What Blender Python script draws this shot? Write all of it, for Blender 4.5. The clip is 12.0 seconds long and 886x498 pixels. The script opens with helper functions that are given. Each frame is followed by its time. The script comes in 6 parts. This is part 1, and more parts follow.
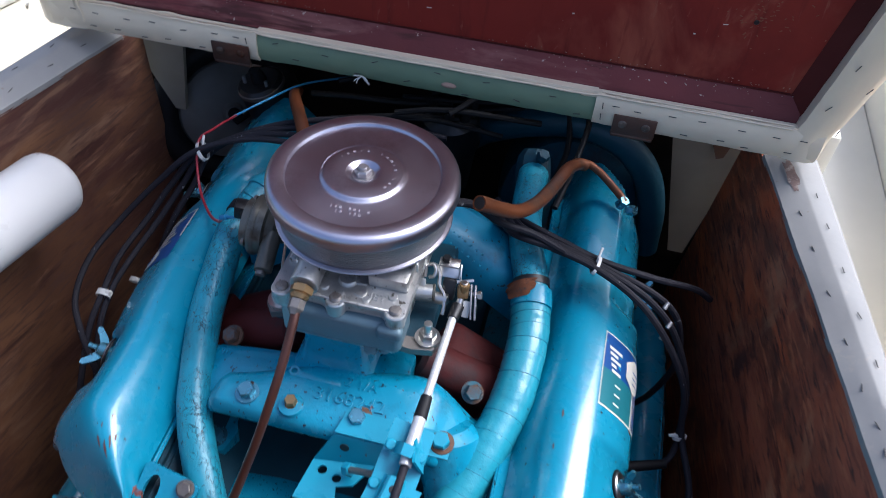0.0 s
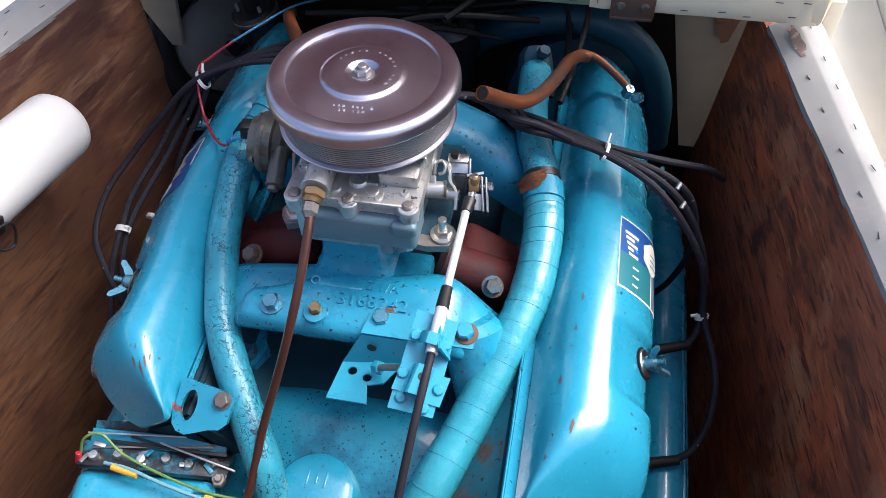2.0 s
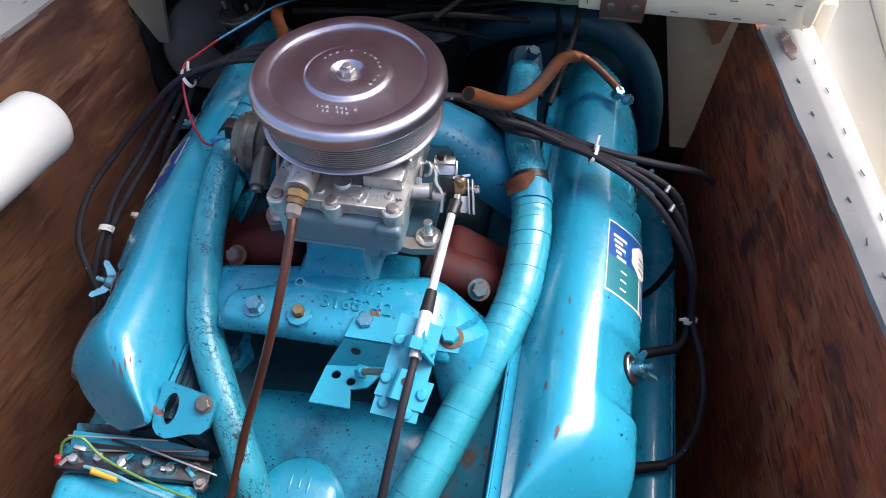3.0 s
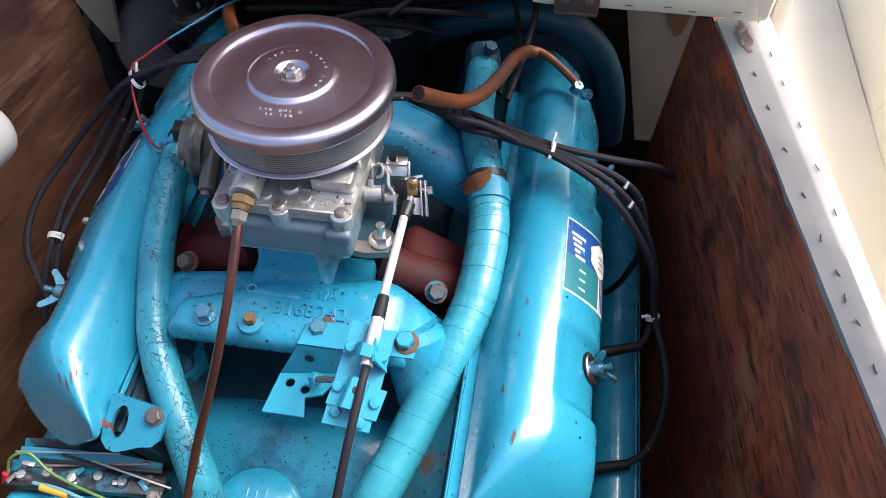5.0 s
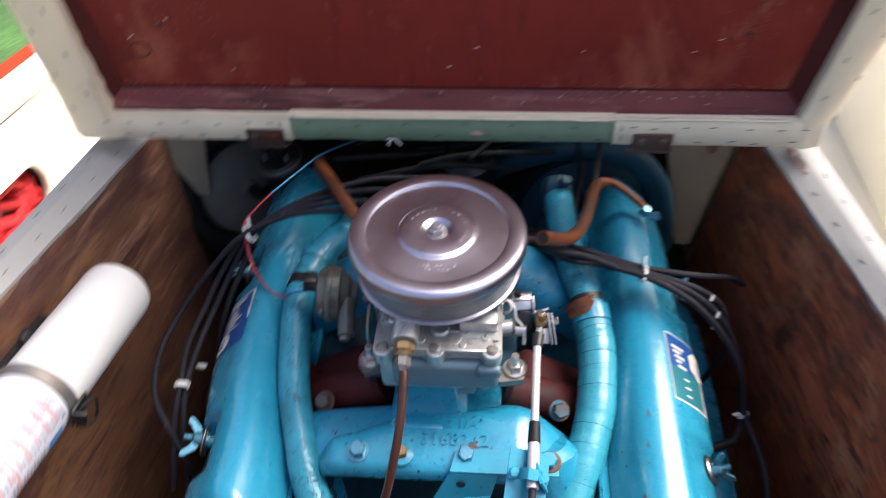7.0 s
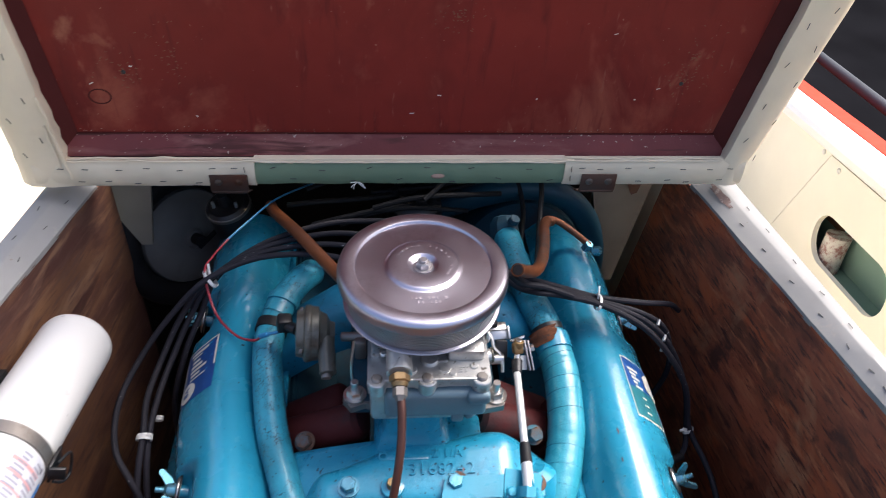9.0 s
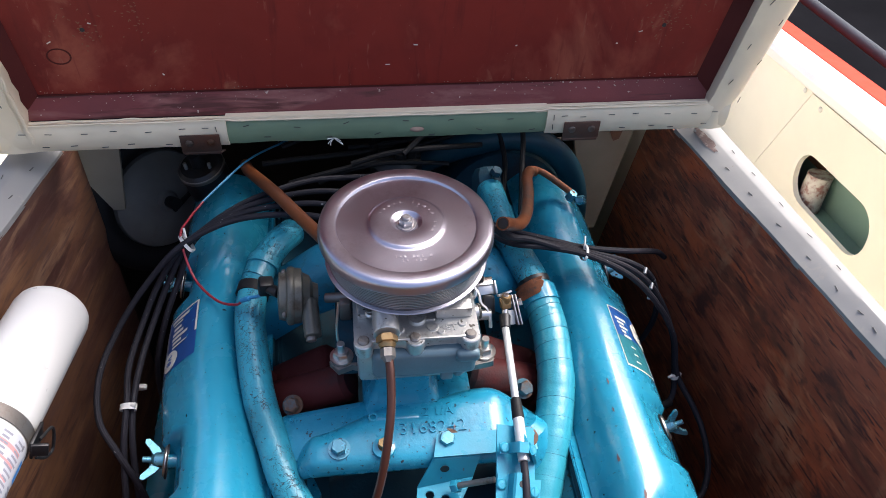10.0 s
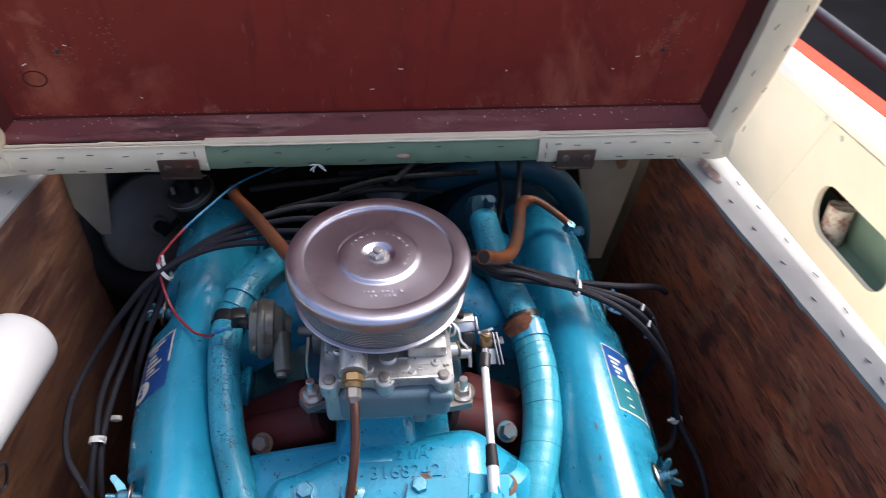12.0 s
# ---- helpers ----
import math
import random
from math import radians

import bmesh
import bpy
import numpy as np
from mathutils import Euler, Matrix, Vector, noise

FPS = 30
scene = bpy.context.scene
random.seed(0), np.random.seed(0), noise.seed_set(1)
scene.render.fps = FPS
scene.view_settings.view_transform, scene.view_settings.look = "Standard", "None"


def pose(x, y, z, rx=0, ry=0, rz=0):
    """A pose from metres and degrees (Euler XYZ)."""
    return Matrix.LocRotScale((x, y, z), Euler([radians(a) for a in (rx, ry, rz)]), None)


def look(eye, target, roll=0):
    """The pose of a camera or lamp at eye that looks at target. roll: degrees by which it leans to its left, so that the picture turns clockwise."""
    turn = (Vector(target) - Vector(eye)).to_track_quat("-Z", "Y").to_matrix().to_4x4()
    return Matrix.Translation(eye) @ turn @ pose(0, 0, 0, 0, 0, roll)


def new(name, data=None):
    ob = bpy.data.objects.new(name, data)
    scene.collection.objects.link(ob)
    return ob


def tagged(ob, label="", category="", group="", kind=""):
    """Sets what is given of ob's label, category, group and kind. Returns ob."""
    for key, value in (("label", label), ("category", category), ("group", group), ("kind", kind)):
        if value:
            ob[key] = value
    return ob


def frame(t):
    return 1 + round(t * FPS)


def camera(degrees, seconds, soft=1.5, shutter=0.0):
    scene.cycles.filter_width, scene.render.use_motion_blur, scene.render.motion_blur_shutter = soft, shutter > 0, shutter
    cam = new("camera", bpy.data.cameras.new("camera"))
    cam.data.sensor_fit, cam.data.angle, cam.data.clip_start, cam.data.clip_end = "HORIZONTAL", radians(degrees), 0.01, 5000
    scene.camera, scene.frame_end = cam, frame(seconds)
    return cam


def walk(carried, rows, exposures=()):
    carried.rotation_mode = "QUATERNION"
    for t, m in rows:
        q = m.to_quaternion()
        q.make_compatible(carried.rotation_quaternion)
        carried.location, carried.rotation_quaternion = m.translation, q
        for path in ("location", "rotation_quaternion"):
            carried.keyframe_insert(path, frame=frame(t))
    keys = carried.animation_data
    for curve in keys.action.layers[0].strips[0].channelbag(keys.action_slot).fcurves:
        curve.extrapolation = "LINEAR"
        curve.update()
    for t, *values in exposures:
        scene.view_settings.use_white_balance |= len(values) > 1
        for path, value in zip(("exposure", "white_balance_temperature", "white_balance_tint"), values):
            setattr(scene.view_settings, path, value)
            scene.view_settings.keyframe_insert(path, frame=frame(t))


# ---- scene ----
cam = camera(60.0, 12.0, soft=0.85, shutter=0.5)
PATH = [
    (0, (0.189, -0.531, 1.312), (-0.079, 0.834, -0.126), 4.0),
    (0.5, (0.194, -0.489, 1.295), (-0.103, 0.864, -0.147), -0.4),
    (1, (0.214, -0.511, 1.284), (-0.07, 0.765, -0.229), -3.1),
    (1.5, (0.212, -0.552, 1.297), (-0.107, 0.707, -0.224), -3.4),
    (2, (0.203, -0.57, 1.281), (-0.084, 0.683, -0.252), -2.6),
    (2.5, (0.202, -0.562, 1.284), (-0.089, 0.692, -0.247), -2.3),
    (3, (0.21, -0.558, 1.277), (-0.062, 0.692, -0.26), -1.8),
    (5, (0.234, -0.535, 1.271), (0.012, 0.707, -0.28), -1.3),
    (5.5, (0.231, -0.535, 1.262), (-0.001, 0.669, -0.319), -2.7),
    (6, (0.212, -0.535, 1.278), (-0.073, 0.665, -0.296), -4.7),
    (6.5, (0.178, -0.554, 1.313), (-0.163, 0.671, -0.23), -5.3),
    (7, (0.07, -0.58, 1.374), (-0.087, 0.844, -0.021), -3.0),
    (7.2, (0.021, -0.607, 1.391), (0.056, 0.859, 0.031), -1.7),
    (8.8, (-0.069, -0.639, 1.386), (0.112, 0.874, 0.091), 3.0),
    (9, (-0.047, -0.625, 1.386), (0.116, 0.894, 0.096), 3.4),
    (9.5, (-0.031, -0.606, 1.377), (0.19, 0.834, 0.006), 3.5),
    (10, (-0.05, -0.604, 1.376), (0.163, 0.824, -0.008), 2.9),
    (10.5, (-0.054, -0.603, 1.377), (0.182, 0.832, 0.005), 3.8),
    (11, (-0.05, -0.6, 1.375), (0.198, 0.847, 0.016), 4.8),
    (11.5, (-0.029, -0.592, 1.36), (0.249, 0.863, 0.016), 3.9),
    (12, (0.013, -0.569, 1.356), (0.148, 0.907, 0.012), 1.6),
]
walk(cam, [(t, look(eye, target, roll)) for t, eye, target, roll in PATH], [(0, 0.72, 5500, 13), (0.5, 0.9, 5700, 13), (1, 1.08, 5900, 14), (2, 1.22, 6100, 14), (4, 1.25, 6150, 14), (5, 1.28, 6300, 14), (5.5, 1.24, 6200, 14), (6.5, 1.16, 6100, 14), (7, 1.15, 6350, 14), (9, 1.10, 6200, 14), (12, 1.15, 6150, 14)])

# ---- world, sun, exposure ----
world = bpy.data.worlds.new("world")
scene.world = world
world.use_nodes = True
wn = world.node_tree
sky = wn.nodes.new("ShaderNodeTexSky")
sky.sky_type = "NISHITA"
sky.sun_disc = False
sky.sun_elevation, sky.sun_rotation = radians(52), radians(59)
sky.air_density, sky.dust_density, sky.ozone_density = 1.0, 7.0, 2.0
wn.nodes["Background"].inputs["Strength"].default_value = 0.155
wn.links.new(sky.outputs[0], wn.nodes["Background"].inputs["Color"])
sun = new("sun", bpy.data.lights.new("sun", "SUN"))
sun.data.energy, sun.data.angle, sun.data.color = 2.60, radians(42), (1.0, 0.96, 0.9)
sun.matrix_world = look((1.02, 0.62, 1.55), (0, 0, 0))


# ---- materials ----
def material(name, base, rough=0.5, metal=0.0, spots=None, fine=60.0, broad=6.0, vary=0.25, bump=0.0, bump_scale=200.0,
             stretch=(1, 1, 1), chips=None, chip_scale=40.0, chip_level=0.68, coat=0.0, spec=0.5, soil=None, soil_level=0.55, specks=None, speck_scale=300.0, speck_level=0.70, grain=(), cracks=None):
    m = bpy.data.materials.new(name)
    m.use_nodes = True
    t = m.node_tree
    b = t.nodes["Principled BSDF"]
    co = t.nodes.new("ShaderNodeTexCoord")
    mp = t.nodes.new("ShaderNodeMapping")
    mp.inputs["Scale"].default_value = stretch
    t.links.new(co.outputs["Object"], mp.inputs["Vector"])

    def tex(scale, detail=4.0, rough_=0.55):
        n = t.nodes.new("ShaderNodeTexNoise")
        n.inputs["Scale"].default_value, n.inputs["Detail"].default_value, n.inputs["Roughness"].default_value = scale, detail, rough_
        t.links.new(mp.outputs[0], n.inputs["Vector"])
        return n.outputs["Fac"]

    def ramp(src, lo, hi):
        r = t.nodes.new("ShaderNodeMapRange")
        r.inputs["From Min"].default_value, r.inputs["From Max"].default_value = lo, hi
        t.links.new(src, r.inputs["Value"])
        return r.outputs[0]

    def mix(fac, a, b_):
        x = t.nodes.new("ShaderNodeMix")
        x.data_type = "RGBA"
        t.links.new(fac, x.inputs["Factor"])
        for sock, v in (("A", a), ("B", b_)):
            s = [i for i in x.inputs if i.name == sock and i.type == "RGBA"][0]
            if isinstance(v, tuple):
                s.default_value = (*v, 1)
            else:
                t.links.new(v, s)
        return [o for o in x.outputs if o.type == "RGBA"][0]

    dark = tuple(c * (1 - vary) for c in base)
    light = tuple(min(1, c * (1 + vary)) for c in base)
    col = mix(ramp(tex(broad), 0.3, 0.7), dark, light)
    if spots:
        col = mix(ramp(tex(fine, 6, 0.7), 0.45, 0.62), col, spots)
    if soil:
        col = mix(ramp(tex(broad * 1.7, 7, 0.7), soil_level, soil_level + 0.14), col, soil)
    if chips:
        col = mix(ramp(tex(chip_scale, 3, 0.5), chip_level, chip_level + 0.02), col, chips)
    for colour, scale, along, lo, hi, detail in grain:
        gm = t.nodes.new("ShaderNodeMapping")
        gm.inputs["Scale"].default_value = along
        t.links.new(co.outputs["Object"], gm.inputs["Vector"])
        gn = t.nodes.new("ShaderNodeTexNoise")
        gn.inputs["Scale"].default_value, gn.inputs["Detail"].default_value, gn.inputs["Roughness"].default_value, gn.inputs["Distortion"].default_value = scale, detail, 0.6, 0.35
        t.links.new(gm.outputs[0], gn.inputs["Vector"])
        col = mix(ramp(gn.outputs["Fac"], lo, hi), col, colour)
    if cracks:
        vo = t.nodes.new("ShaderNodeTexVoronoi")
        vo.feature = "DISTANCE_TO_EDGE"
        vo.inputs["Scale"].default_value = cracks[1]
        wob = t.nodes.new("ShaderNodeTexNoise")
        wob.inputs["Scale"].default_value = cracks[1] * 0.9
        add = t.nodes.new("ShaderNodeVectorMath")
        add.operation = "MULTIPLY_ADD"
        add.inputs[1].default_value = (0.02, 0.02, 0.02)
        t.links.new(co.outputs["Object"], wob.inputs["Vector"])
        t.links.new(wob.outputs["Color"], add.inputs[0])
        t.links.new(co.outputs["Object"], add.inputs[2])
        t.links.new(add.outputs[0], vo.inputs["Vector"])
        line = ramp(vo.outputs["Distance"], cracks[2], cracks[2] * 0.3)
        where = ramp(tex(28.0, 4, 0.6), 0.42, 0.53)
        both = t.nodes.new("ShaderNodeMath")
        both.operation = "MULTIPLY"
        t.links.new(line, both.inputs[0])
        t.links.new(where, both.inputs[1])
        col = mix(both.outputs[0], col, cracks[0])
    if specks:
        col = mix(ramp(tex(speck_scale, 2, 0.5), speck_level, speck_level + 0.03), col, specks)
    t.links.new(col, b.inputs["Base Color"])
    rr = t.nodes.new("ShaderNodeMapRange")
    rr.inputs["To Min"].default_value, rr.inputs["To Max"].default_value = max(0.02, rough * 0.75), min(1, rough * 1.25)
    t.links.new(tex(fine * 0.5), rr.inputs["Value"])
    t.links.new(rr.outputs[0], b.inputs["Roughness"])
    b.inputs["Metallic"].default_value = metal
    b.inputs["Specular IOR Level"].default_value = spec
    if coat:
        b.inputs["Coat Weight"].default_value, b.inputs["Coat Roughness"].default_value = coat, 0.09
    if bump:
        bp = t.nodes.new("ShaderNodeBump")
        bp.inputs["Strength"].default_value, bp.inputs["Distance"].default_value = bump, 0.001
        high = tex(bump_scale, 5, 0.6)
        if cracks:
            # the paint lifts between its cracks
            sink = t.nodes.new("ShaderNodeMath")
            sink.operation = "MULTIPLY_ADD"
            sink.inputs[1].default_value = -0.7
            t.links.new(both.outputs[0], sink.inputs[0])
            t.links.new(high, sink.inputs[2])
            high = sink.outputs[0]
        t.links.new(high, bp.inputs["Height"])
        t.links.new(bp.outputs[0], b.inputs["Normal"])
    return m


BLUE = (0.017, 0.231, 0.349)
M_PAINT = material("engine_paint", BLUE, 0.27, vary=0.14, bump=0.46, bump_scale=60, chips=(0.16, 0.05, 0.035), chip_scale=34, chip_level=0.728, coat=0.75, soil=(0.010, 0.17, 0.26), soil_level=0.60, specks=(0.010, 0.035, 0.05), speck_scale=150, speck_level=0.703)
M_CAST = material("painted_casting", (0.018, 0.21, 0.32), 0.36, vary=0.25, bump=0.5, bump_scale=260, chips=(0.02, 0.03, 0.05), chip_scale=120, chip_level=0.70)
M_HOSE = material("painted_hose", (0.026, 0.258, 0.350), 0.38, vary=0.20, coat=0.1, bump=0.9, bump_scale=110, soil=(0.020, 0.20, 0.27), soil_level=0.54, specks=(0.010, 0.05, 0.07), speck_scale=150, speck_level=0.70, cracks=((0.006, 0.048, 0.066), 120.0, 0.046))
M_TAPED = material("painted_tape_wrap", (0.030, 0.27, 0.345), 0.30, vary=0.18, coat=0.25, bump=1.0, bump_scale=90, soil=(0.060, 0.30, 0.345), soil_level=0.58, specks=(0.014, 0.08, 0.10), speck_scale=120, speck_level=0.715)
# engine paint taken near black, standing in for shade in the recesses
M_SHADED = material("shaded_painted_casting", (0.005, 0.040, 0.062), 0.65, spec=0.3, vary=0.5, bump=0.5, soil=(0.02, 0.03, 0.04), soil_level=0.5)
M_VALLEY = material("grimy_valley_paint", (0.019, 0.228, 0.335), 0.24, vary=0.25, bump=0.6, bump_scale=120, chips=(0.008, 0.03, 0.05), chip_scale=300, chip_level=0.66, soil=(0.010, 0.12, 0.20), soil_level=0.52, specks=(0.012, 0.06, 0.085), speck_scale=190, speck_level=0.67)
# darker copy of the engine paint, for the arrestor's shade on the runners
M_RUNNER = material("shaded_runner_paint", (0.010, 0.160, 0.265), 0.42, vary=0.35, bump=0.5, bump_scale=180, soil=(0.012, 0.06, 0.09), soil_level=0.52, specks=(0.010, 0.03, 0.045), speck_scale=150, speck_level=0.68)
M_DRUM = material("grey_drum", (0.135, 0.134, 0.124), 0.55, vary=0.35, soil=(0.10, 0.09, 0.07))
M_SPECK = material("speckled_engine_paint", BLUE, 0.28, vary=0.25, bump=0.55, bump_scale=110, chips=(0.012, 0.03, 0.05), chip_scale=190, chip_level=0.662, coat=0.35, soil=(0.007, 0.12, 0.19), soil_level=0.55)
M_WORN = material("worn_painted_bolt", (0.12, 0.30, 0.38), 0.27, 0.72, vary=0.3, fine=90, spots=(0.10, 0.30, 0.38), bump=0.3, bump_scale=150, specks=(0.06, 0.035, 0.025), speck_scale=130, speck_level=0.66)
M_STRIP = material("overpainted_strip", (0.014, 0.014, 0.016), 0.4, vary=0.3, soil=(0.012, 0.15, 0.22), soil_level=0.50, broad=22)
M_TAPE = material("tape_edge", (0.020, 0.185, 0.25), 0.6, vary=0.3)
M_BRACKET = material("painted_sheet_metal", (0.022, 0.255, 0.365), 0.30, vary=0.12, bump=0.2, chips=(0.10, 0.06, 0.05), chip_scale=60, chip_level=0.72)
M_OXIDE = material("red_oxide_primer", (0.066, 0.0120, 0.0112), 0.66, spec=0.2, vary=0.35, bump=0.4, soil=(0.03, 0.02, 0.02))
M_RUST = material("rusty_iron", (0.09, 0.045, 0.025), 0.8, vary=0.4, bump=0.6, soil=(0.02, 0.16, 0.22), soil_level=0.52)
M_HEAD = material("grimy_rusty_head", (0.011, 0.105, 0.145), 0.5, vary=0.4, broad=14, bump=0.6, bump_scale=120, soil=(0.11, 0.042, 0.022), soil_level=0.52, specks=(0.02, 0.015, 0.012), speck_scale=110, speck_level=0.66)
M_RUSTPATCH = material("flaking_rust", (0.17, 0.058, 0.022), 0.85, vary=0.45, broad=60, bump=0.6, soil=(0.05, 0.03, 0.025), soil_level=0.52)
M_ZINC = material("carburettor_alloy", (0.53, 0.525, 0.50), 0.36, 0.75, vary=0.20, broad=26, bump=0.40, bump_scale=300, soil=(0.17, 0.15, 0.12), soil_level=0.56, specks=(0.10, 0.09, 0.075), speck_scale=160, speck_level=0.68)
M_BOWL = material("painted_float_bowl", (0.105, 0.17, 0.20), 0.42, 0.1, vary=0.2, bump=0.3, bump_scale=240)
M_CHROME = material("dull_chrome", (0.48, 0.465, 0.53), 0.33, 1.0, vary=0.10, bump=0.06, bump_scale=60, soil=(0.38, 0.34, 0.39))
M_STAMP = material("worn_raised_stamping", (0.60, 0.57, 0.61), 0.52, 1.0, vary=0.15)
M_SCREEN = material("flame_screen", (0.38, 0.36, 0.36), 0.45, 0.9, vary=0.15, bump=0.4, bump_scale=500)
M_ROD = material("plated_rod", (0.58, 0.575, 0.55), 0.38, 0.35, vary=0.15, bump=0.15, soil=(0.34, 0.30, 0.26), soil_level=0.60)
M_STEEL = material("bright_steel", (0.62, 0.60, 0.56), 0.3, 1.0, vary=0.12, bump=0.1)
M_TARNISH = material("tarnished_steel", (0.24, 0.22, 0.20), 0.5, 0.8, vary=0.3, bump=0.3, soil=(0.12, 0.06, 0.03))
M_DULL = material("dull_grey_alloy", (0.128, 0.125, 0.104), 0.42, 0.5, vary=0.25, broad=24, bump=0.3, soil=(0.07, 0.06, 0.045), soil_level=0.55)
M_BRASS = material("brass", (0.33, 0.215, 0.10), 0.42, 0.8, vary=0.25, bump=0.2)
M_COPPER = material("old_copper", (0.19, 0.057, 0.018), 0.45, 0.4, vary=0.35, bump=0.2, soil=(0.10, 0.05, 0.03))
M_LINE = material("bronzed_fuel_line", (0.090, 0.037, 0.026), 0.34, 0.55, vary=0.45, bump=0.1)
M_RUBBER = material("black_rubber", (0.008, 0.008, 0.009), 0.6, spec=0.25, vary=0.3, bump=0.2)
M_LEAD = material("grey_ignition_lead", (0.018, 0.017, 0.022), 0.58, spec=0.18, vary=0.3, bump=0.1, chips=(0.25, 0.25, 0.25), chip_scale=160, chip_level=0.72)
M_BLACK = material("black_enamel", (0.008, 0.008, 0.009), 0.45, vary=0.3)
M_NYLON = material("white_nylon", (0.62, 0.62, 0.58), 0.45, vary=0.1)
M_REDWIRE = material("red_wire", (0.30, 0.012, 0.025), 0.4, vary=0.1)
M_BLUEWIRE = material("blue_wire", (0.03, 0.22, 0.42), 0.4, vary=0.1)
M_PALEWIRE = material("pale_wire", (0.10, 0.24, 0.29), 0.4, vary=0.15)
M_GREENWIRE = material("green_wire", (0.085, 0.17, 0.045), 0.4, vary=0.1)
M_YELLOWWIRE = material("yellow_tape", (0.50, 0.27, 0.025), 0.45, vary=0.1)
M_WIRE = material("bare_wire", (0.35, 0.36, 0.36), 0.4, 0.7, vary=0.1)
M_VINYL = material("cream_vinyl", (0.70, 0.60, 0.43), 0.6, vary=0.08, broad=9, bump=0.35, bump_scale=45, soil=(0.60, 0.50, 0.35), soil_level=0.60)
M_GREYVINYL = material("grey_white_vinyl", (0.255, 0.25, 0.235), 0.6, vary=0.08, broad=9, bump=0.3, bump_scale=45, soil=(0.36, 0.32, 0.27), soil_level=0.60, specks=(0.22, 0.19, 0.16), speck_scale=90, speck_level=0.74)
M_STAIN = material("brown_vinyl_stain", (0.15, 0.10, 0.085), 0.7, vary=0.35, broad=60, soil=(0.34, 0.29, 0.25), soil_level=0.50)
M_GREENVINYL = material("green_vinyl", (0.178, 0.252, 0.155), 0.5, vary=0.08, bump=0.3, bump_scale=40)
M_STAPLE = material("staple_steel", (0.08, 0.075, 0.07), 0.5, 0.6)
M_LID = material("oxblood_paint", (0.205, 0.0200, 0.0125), 0.62, spec=0.25, vary=0.22, broad=3, bump=0.2, bump_scale=60, grain=(((0.145, 0.0135, 0.0095), 4.0, (1.6, 1, 1.2), 0.48, 0.66, 5), ((0.30, 0.075, 0.042), 5.5, (1.3, 1, 0.9), 0.55, 0.72, 8), ((0.125, 0.0115, 0.0085), 22.0, (2.4, 1, 0.35), 0.58, 0.74, 5), ((0.36, 0.135, 0.075), 9.0, (1.5, 1, 1.0), 0.62, 0.76, 9), ((0.26, 0.085, 0.055), 55.0, (2.4, 1, 0.5), 0.66, 0.78, 4)), specks=(0.30, 0.13, 0.085), speck_scale=190, speck_level=0.735)
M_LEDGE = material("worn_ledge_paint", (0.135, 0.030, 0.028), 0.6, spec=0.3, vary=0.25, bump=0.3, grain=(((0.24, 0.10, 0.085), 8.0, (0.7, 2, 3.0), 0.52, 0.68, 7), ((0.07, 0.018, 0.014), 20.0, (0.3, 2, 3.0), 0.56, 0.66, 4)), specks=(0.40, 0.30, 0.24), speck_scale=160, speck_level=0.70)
# oxblood darkened for the shade down the lid's sides, with pale specks
M_BATTEN = material("shaded_batten_paint", (0.070, 0.0135, 0.0110), 0.7, spec=0.15, vary=0.35, broad=5, bump=0.2, specks=(0.20, 0.10, 0.07), speck_scale=150, speck_level=0.74)
M_PLY_L = material("brown_plywood", (0.150, 0.070, 0.038), 0.5, spec=0.35, vary=0.30, broad=4, bump=0.15, bump_scale=60, grain=(((0.215, 0.105, 0.052), 3.2, (1, 1.0, 2.0), 0.50, 0.66, 3), ((0.085, 0.036, 0.027), 5.0, (1, 0.90, 2.4), 0.49, 0.59, 5), ((0.215, 0.118, 0.070), 12.0, (1, 0.55, 2.4), 0.55, 0.66, 5), ((0.068, 0.029, 0.022), 24.0, (1, 0.34, 1.9), 0.56, 0.66, 5), ((0.110, 0.055, 0.040), 130.0, (1, 0.05, 1.0), 0.50, 0.66, 3)), specks=(0.26, 0.18, 0.13), speck_scale=120, speck_level=0.79)
M_PLY_R = material("mahogany_plywood", (0.33, 0.084, 0.039), 0.46, spec=0.22, vary=0.38, broad=5, bump=0.40, bump_scale=70, grain=(((0.17, 0.055, 0.030), 6.0, (1, 0.9, 1.4), 0.46, 0.60, 6), ((0.45, 0.100, 0.036), 11.0, (1, 0.7, 1.5), 0.51, 0.64, 7), ((0.50, 0.26, 0.135), 4.0, (1, 1.4, 0.8), 0.55, 0.69, 8), ((0.16, 0.040, 0.024), 46.0, (1, 0.16, 1.2), 0.56, 0.70, 5), ((0.46, 0.140, 0.062), 100.0, (1, 0.16, 1.0), 0.54, 0.68, 4), ((0.10, 0.031, 0.022), 170.0, (1, 0.08, 1.0), 0.55, 0.65, 4), ((0.11, 0.037, 0.026), 15.0, (1, 0.9, 1.1), 0.59, 0.69, 7)), specks=(0.40, 0.28, 0.19), speck_scale=150, speck_level=0.775)
# a much darker turquoise than the other hoses
M_ARCHOSE = material("dark_blue_hose", (0.006, 0.052, 0.080), 0.5, vary=0.35, bump=0.4, bump_scale=120, soil=(0.010, 0.05, 0.07), soil_level=0.54)
M_RUSTSCREW = material("dull_rusty_screw", (0.12, 0.10, 0.085), 0.45, 0.7, vary=0.4, bump=0.3, soil=(0.10, 0.04, 0.02), soil_level=0.5)
M_HINGE = material("rusty_hinge", (0.085, 0.050, 0.038), 0.55, 0.6, vary=0.4, bump=0.4, soil=(0.12, 0.04, 0.02))
M_CREAM = material("cream_liner", (0.78, 0.73, 0.60), 0.42, vary=0.04, bump=0.15, bump_scale=20)
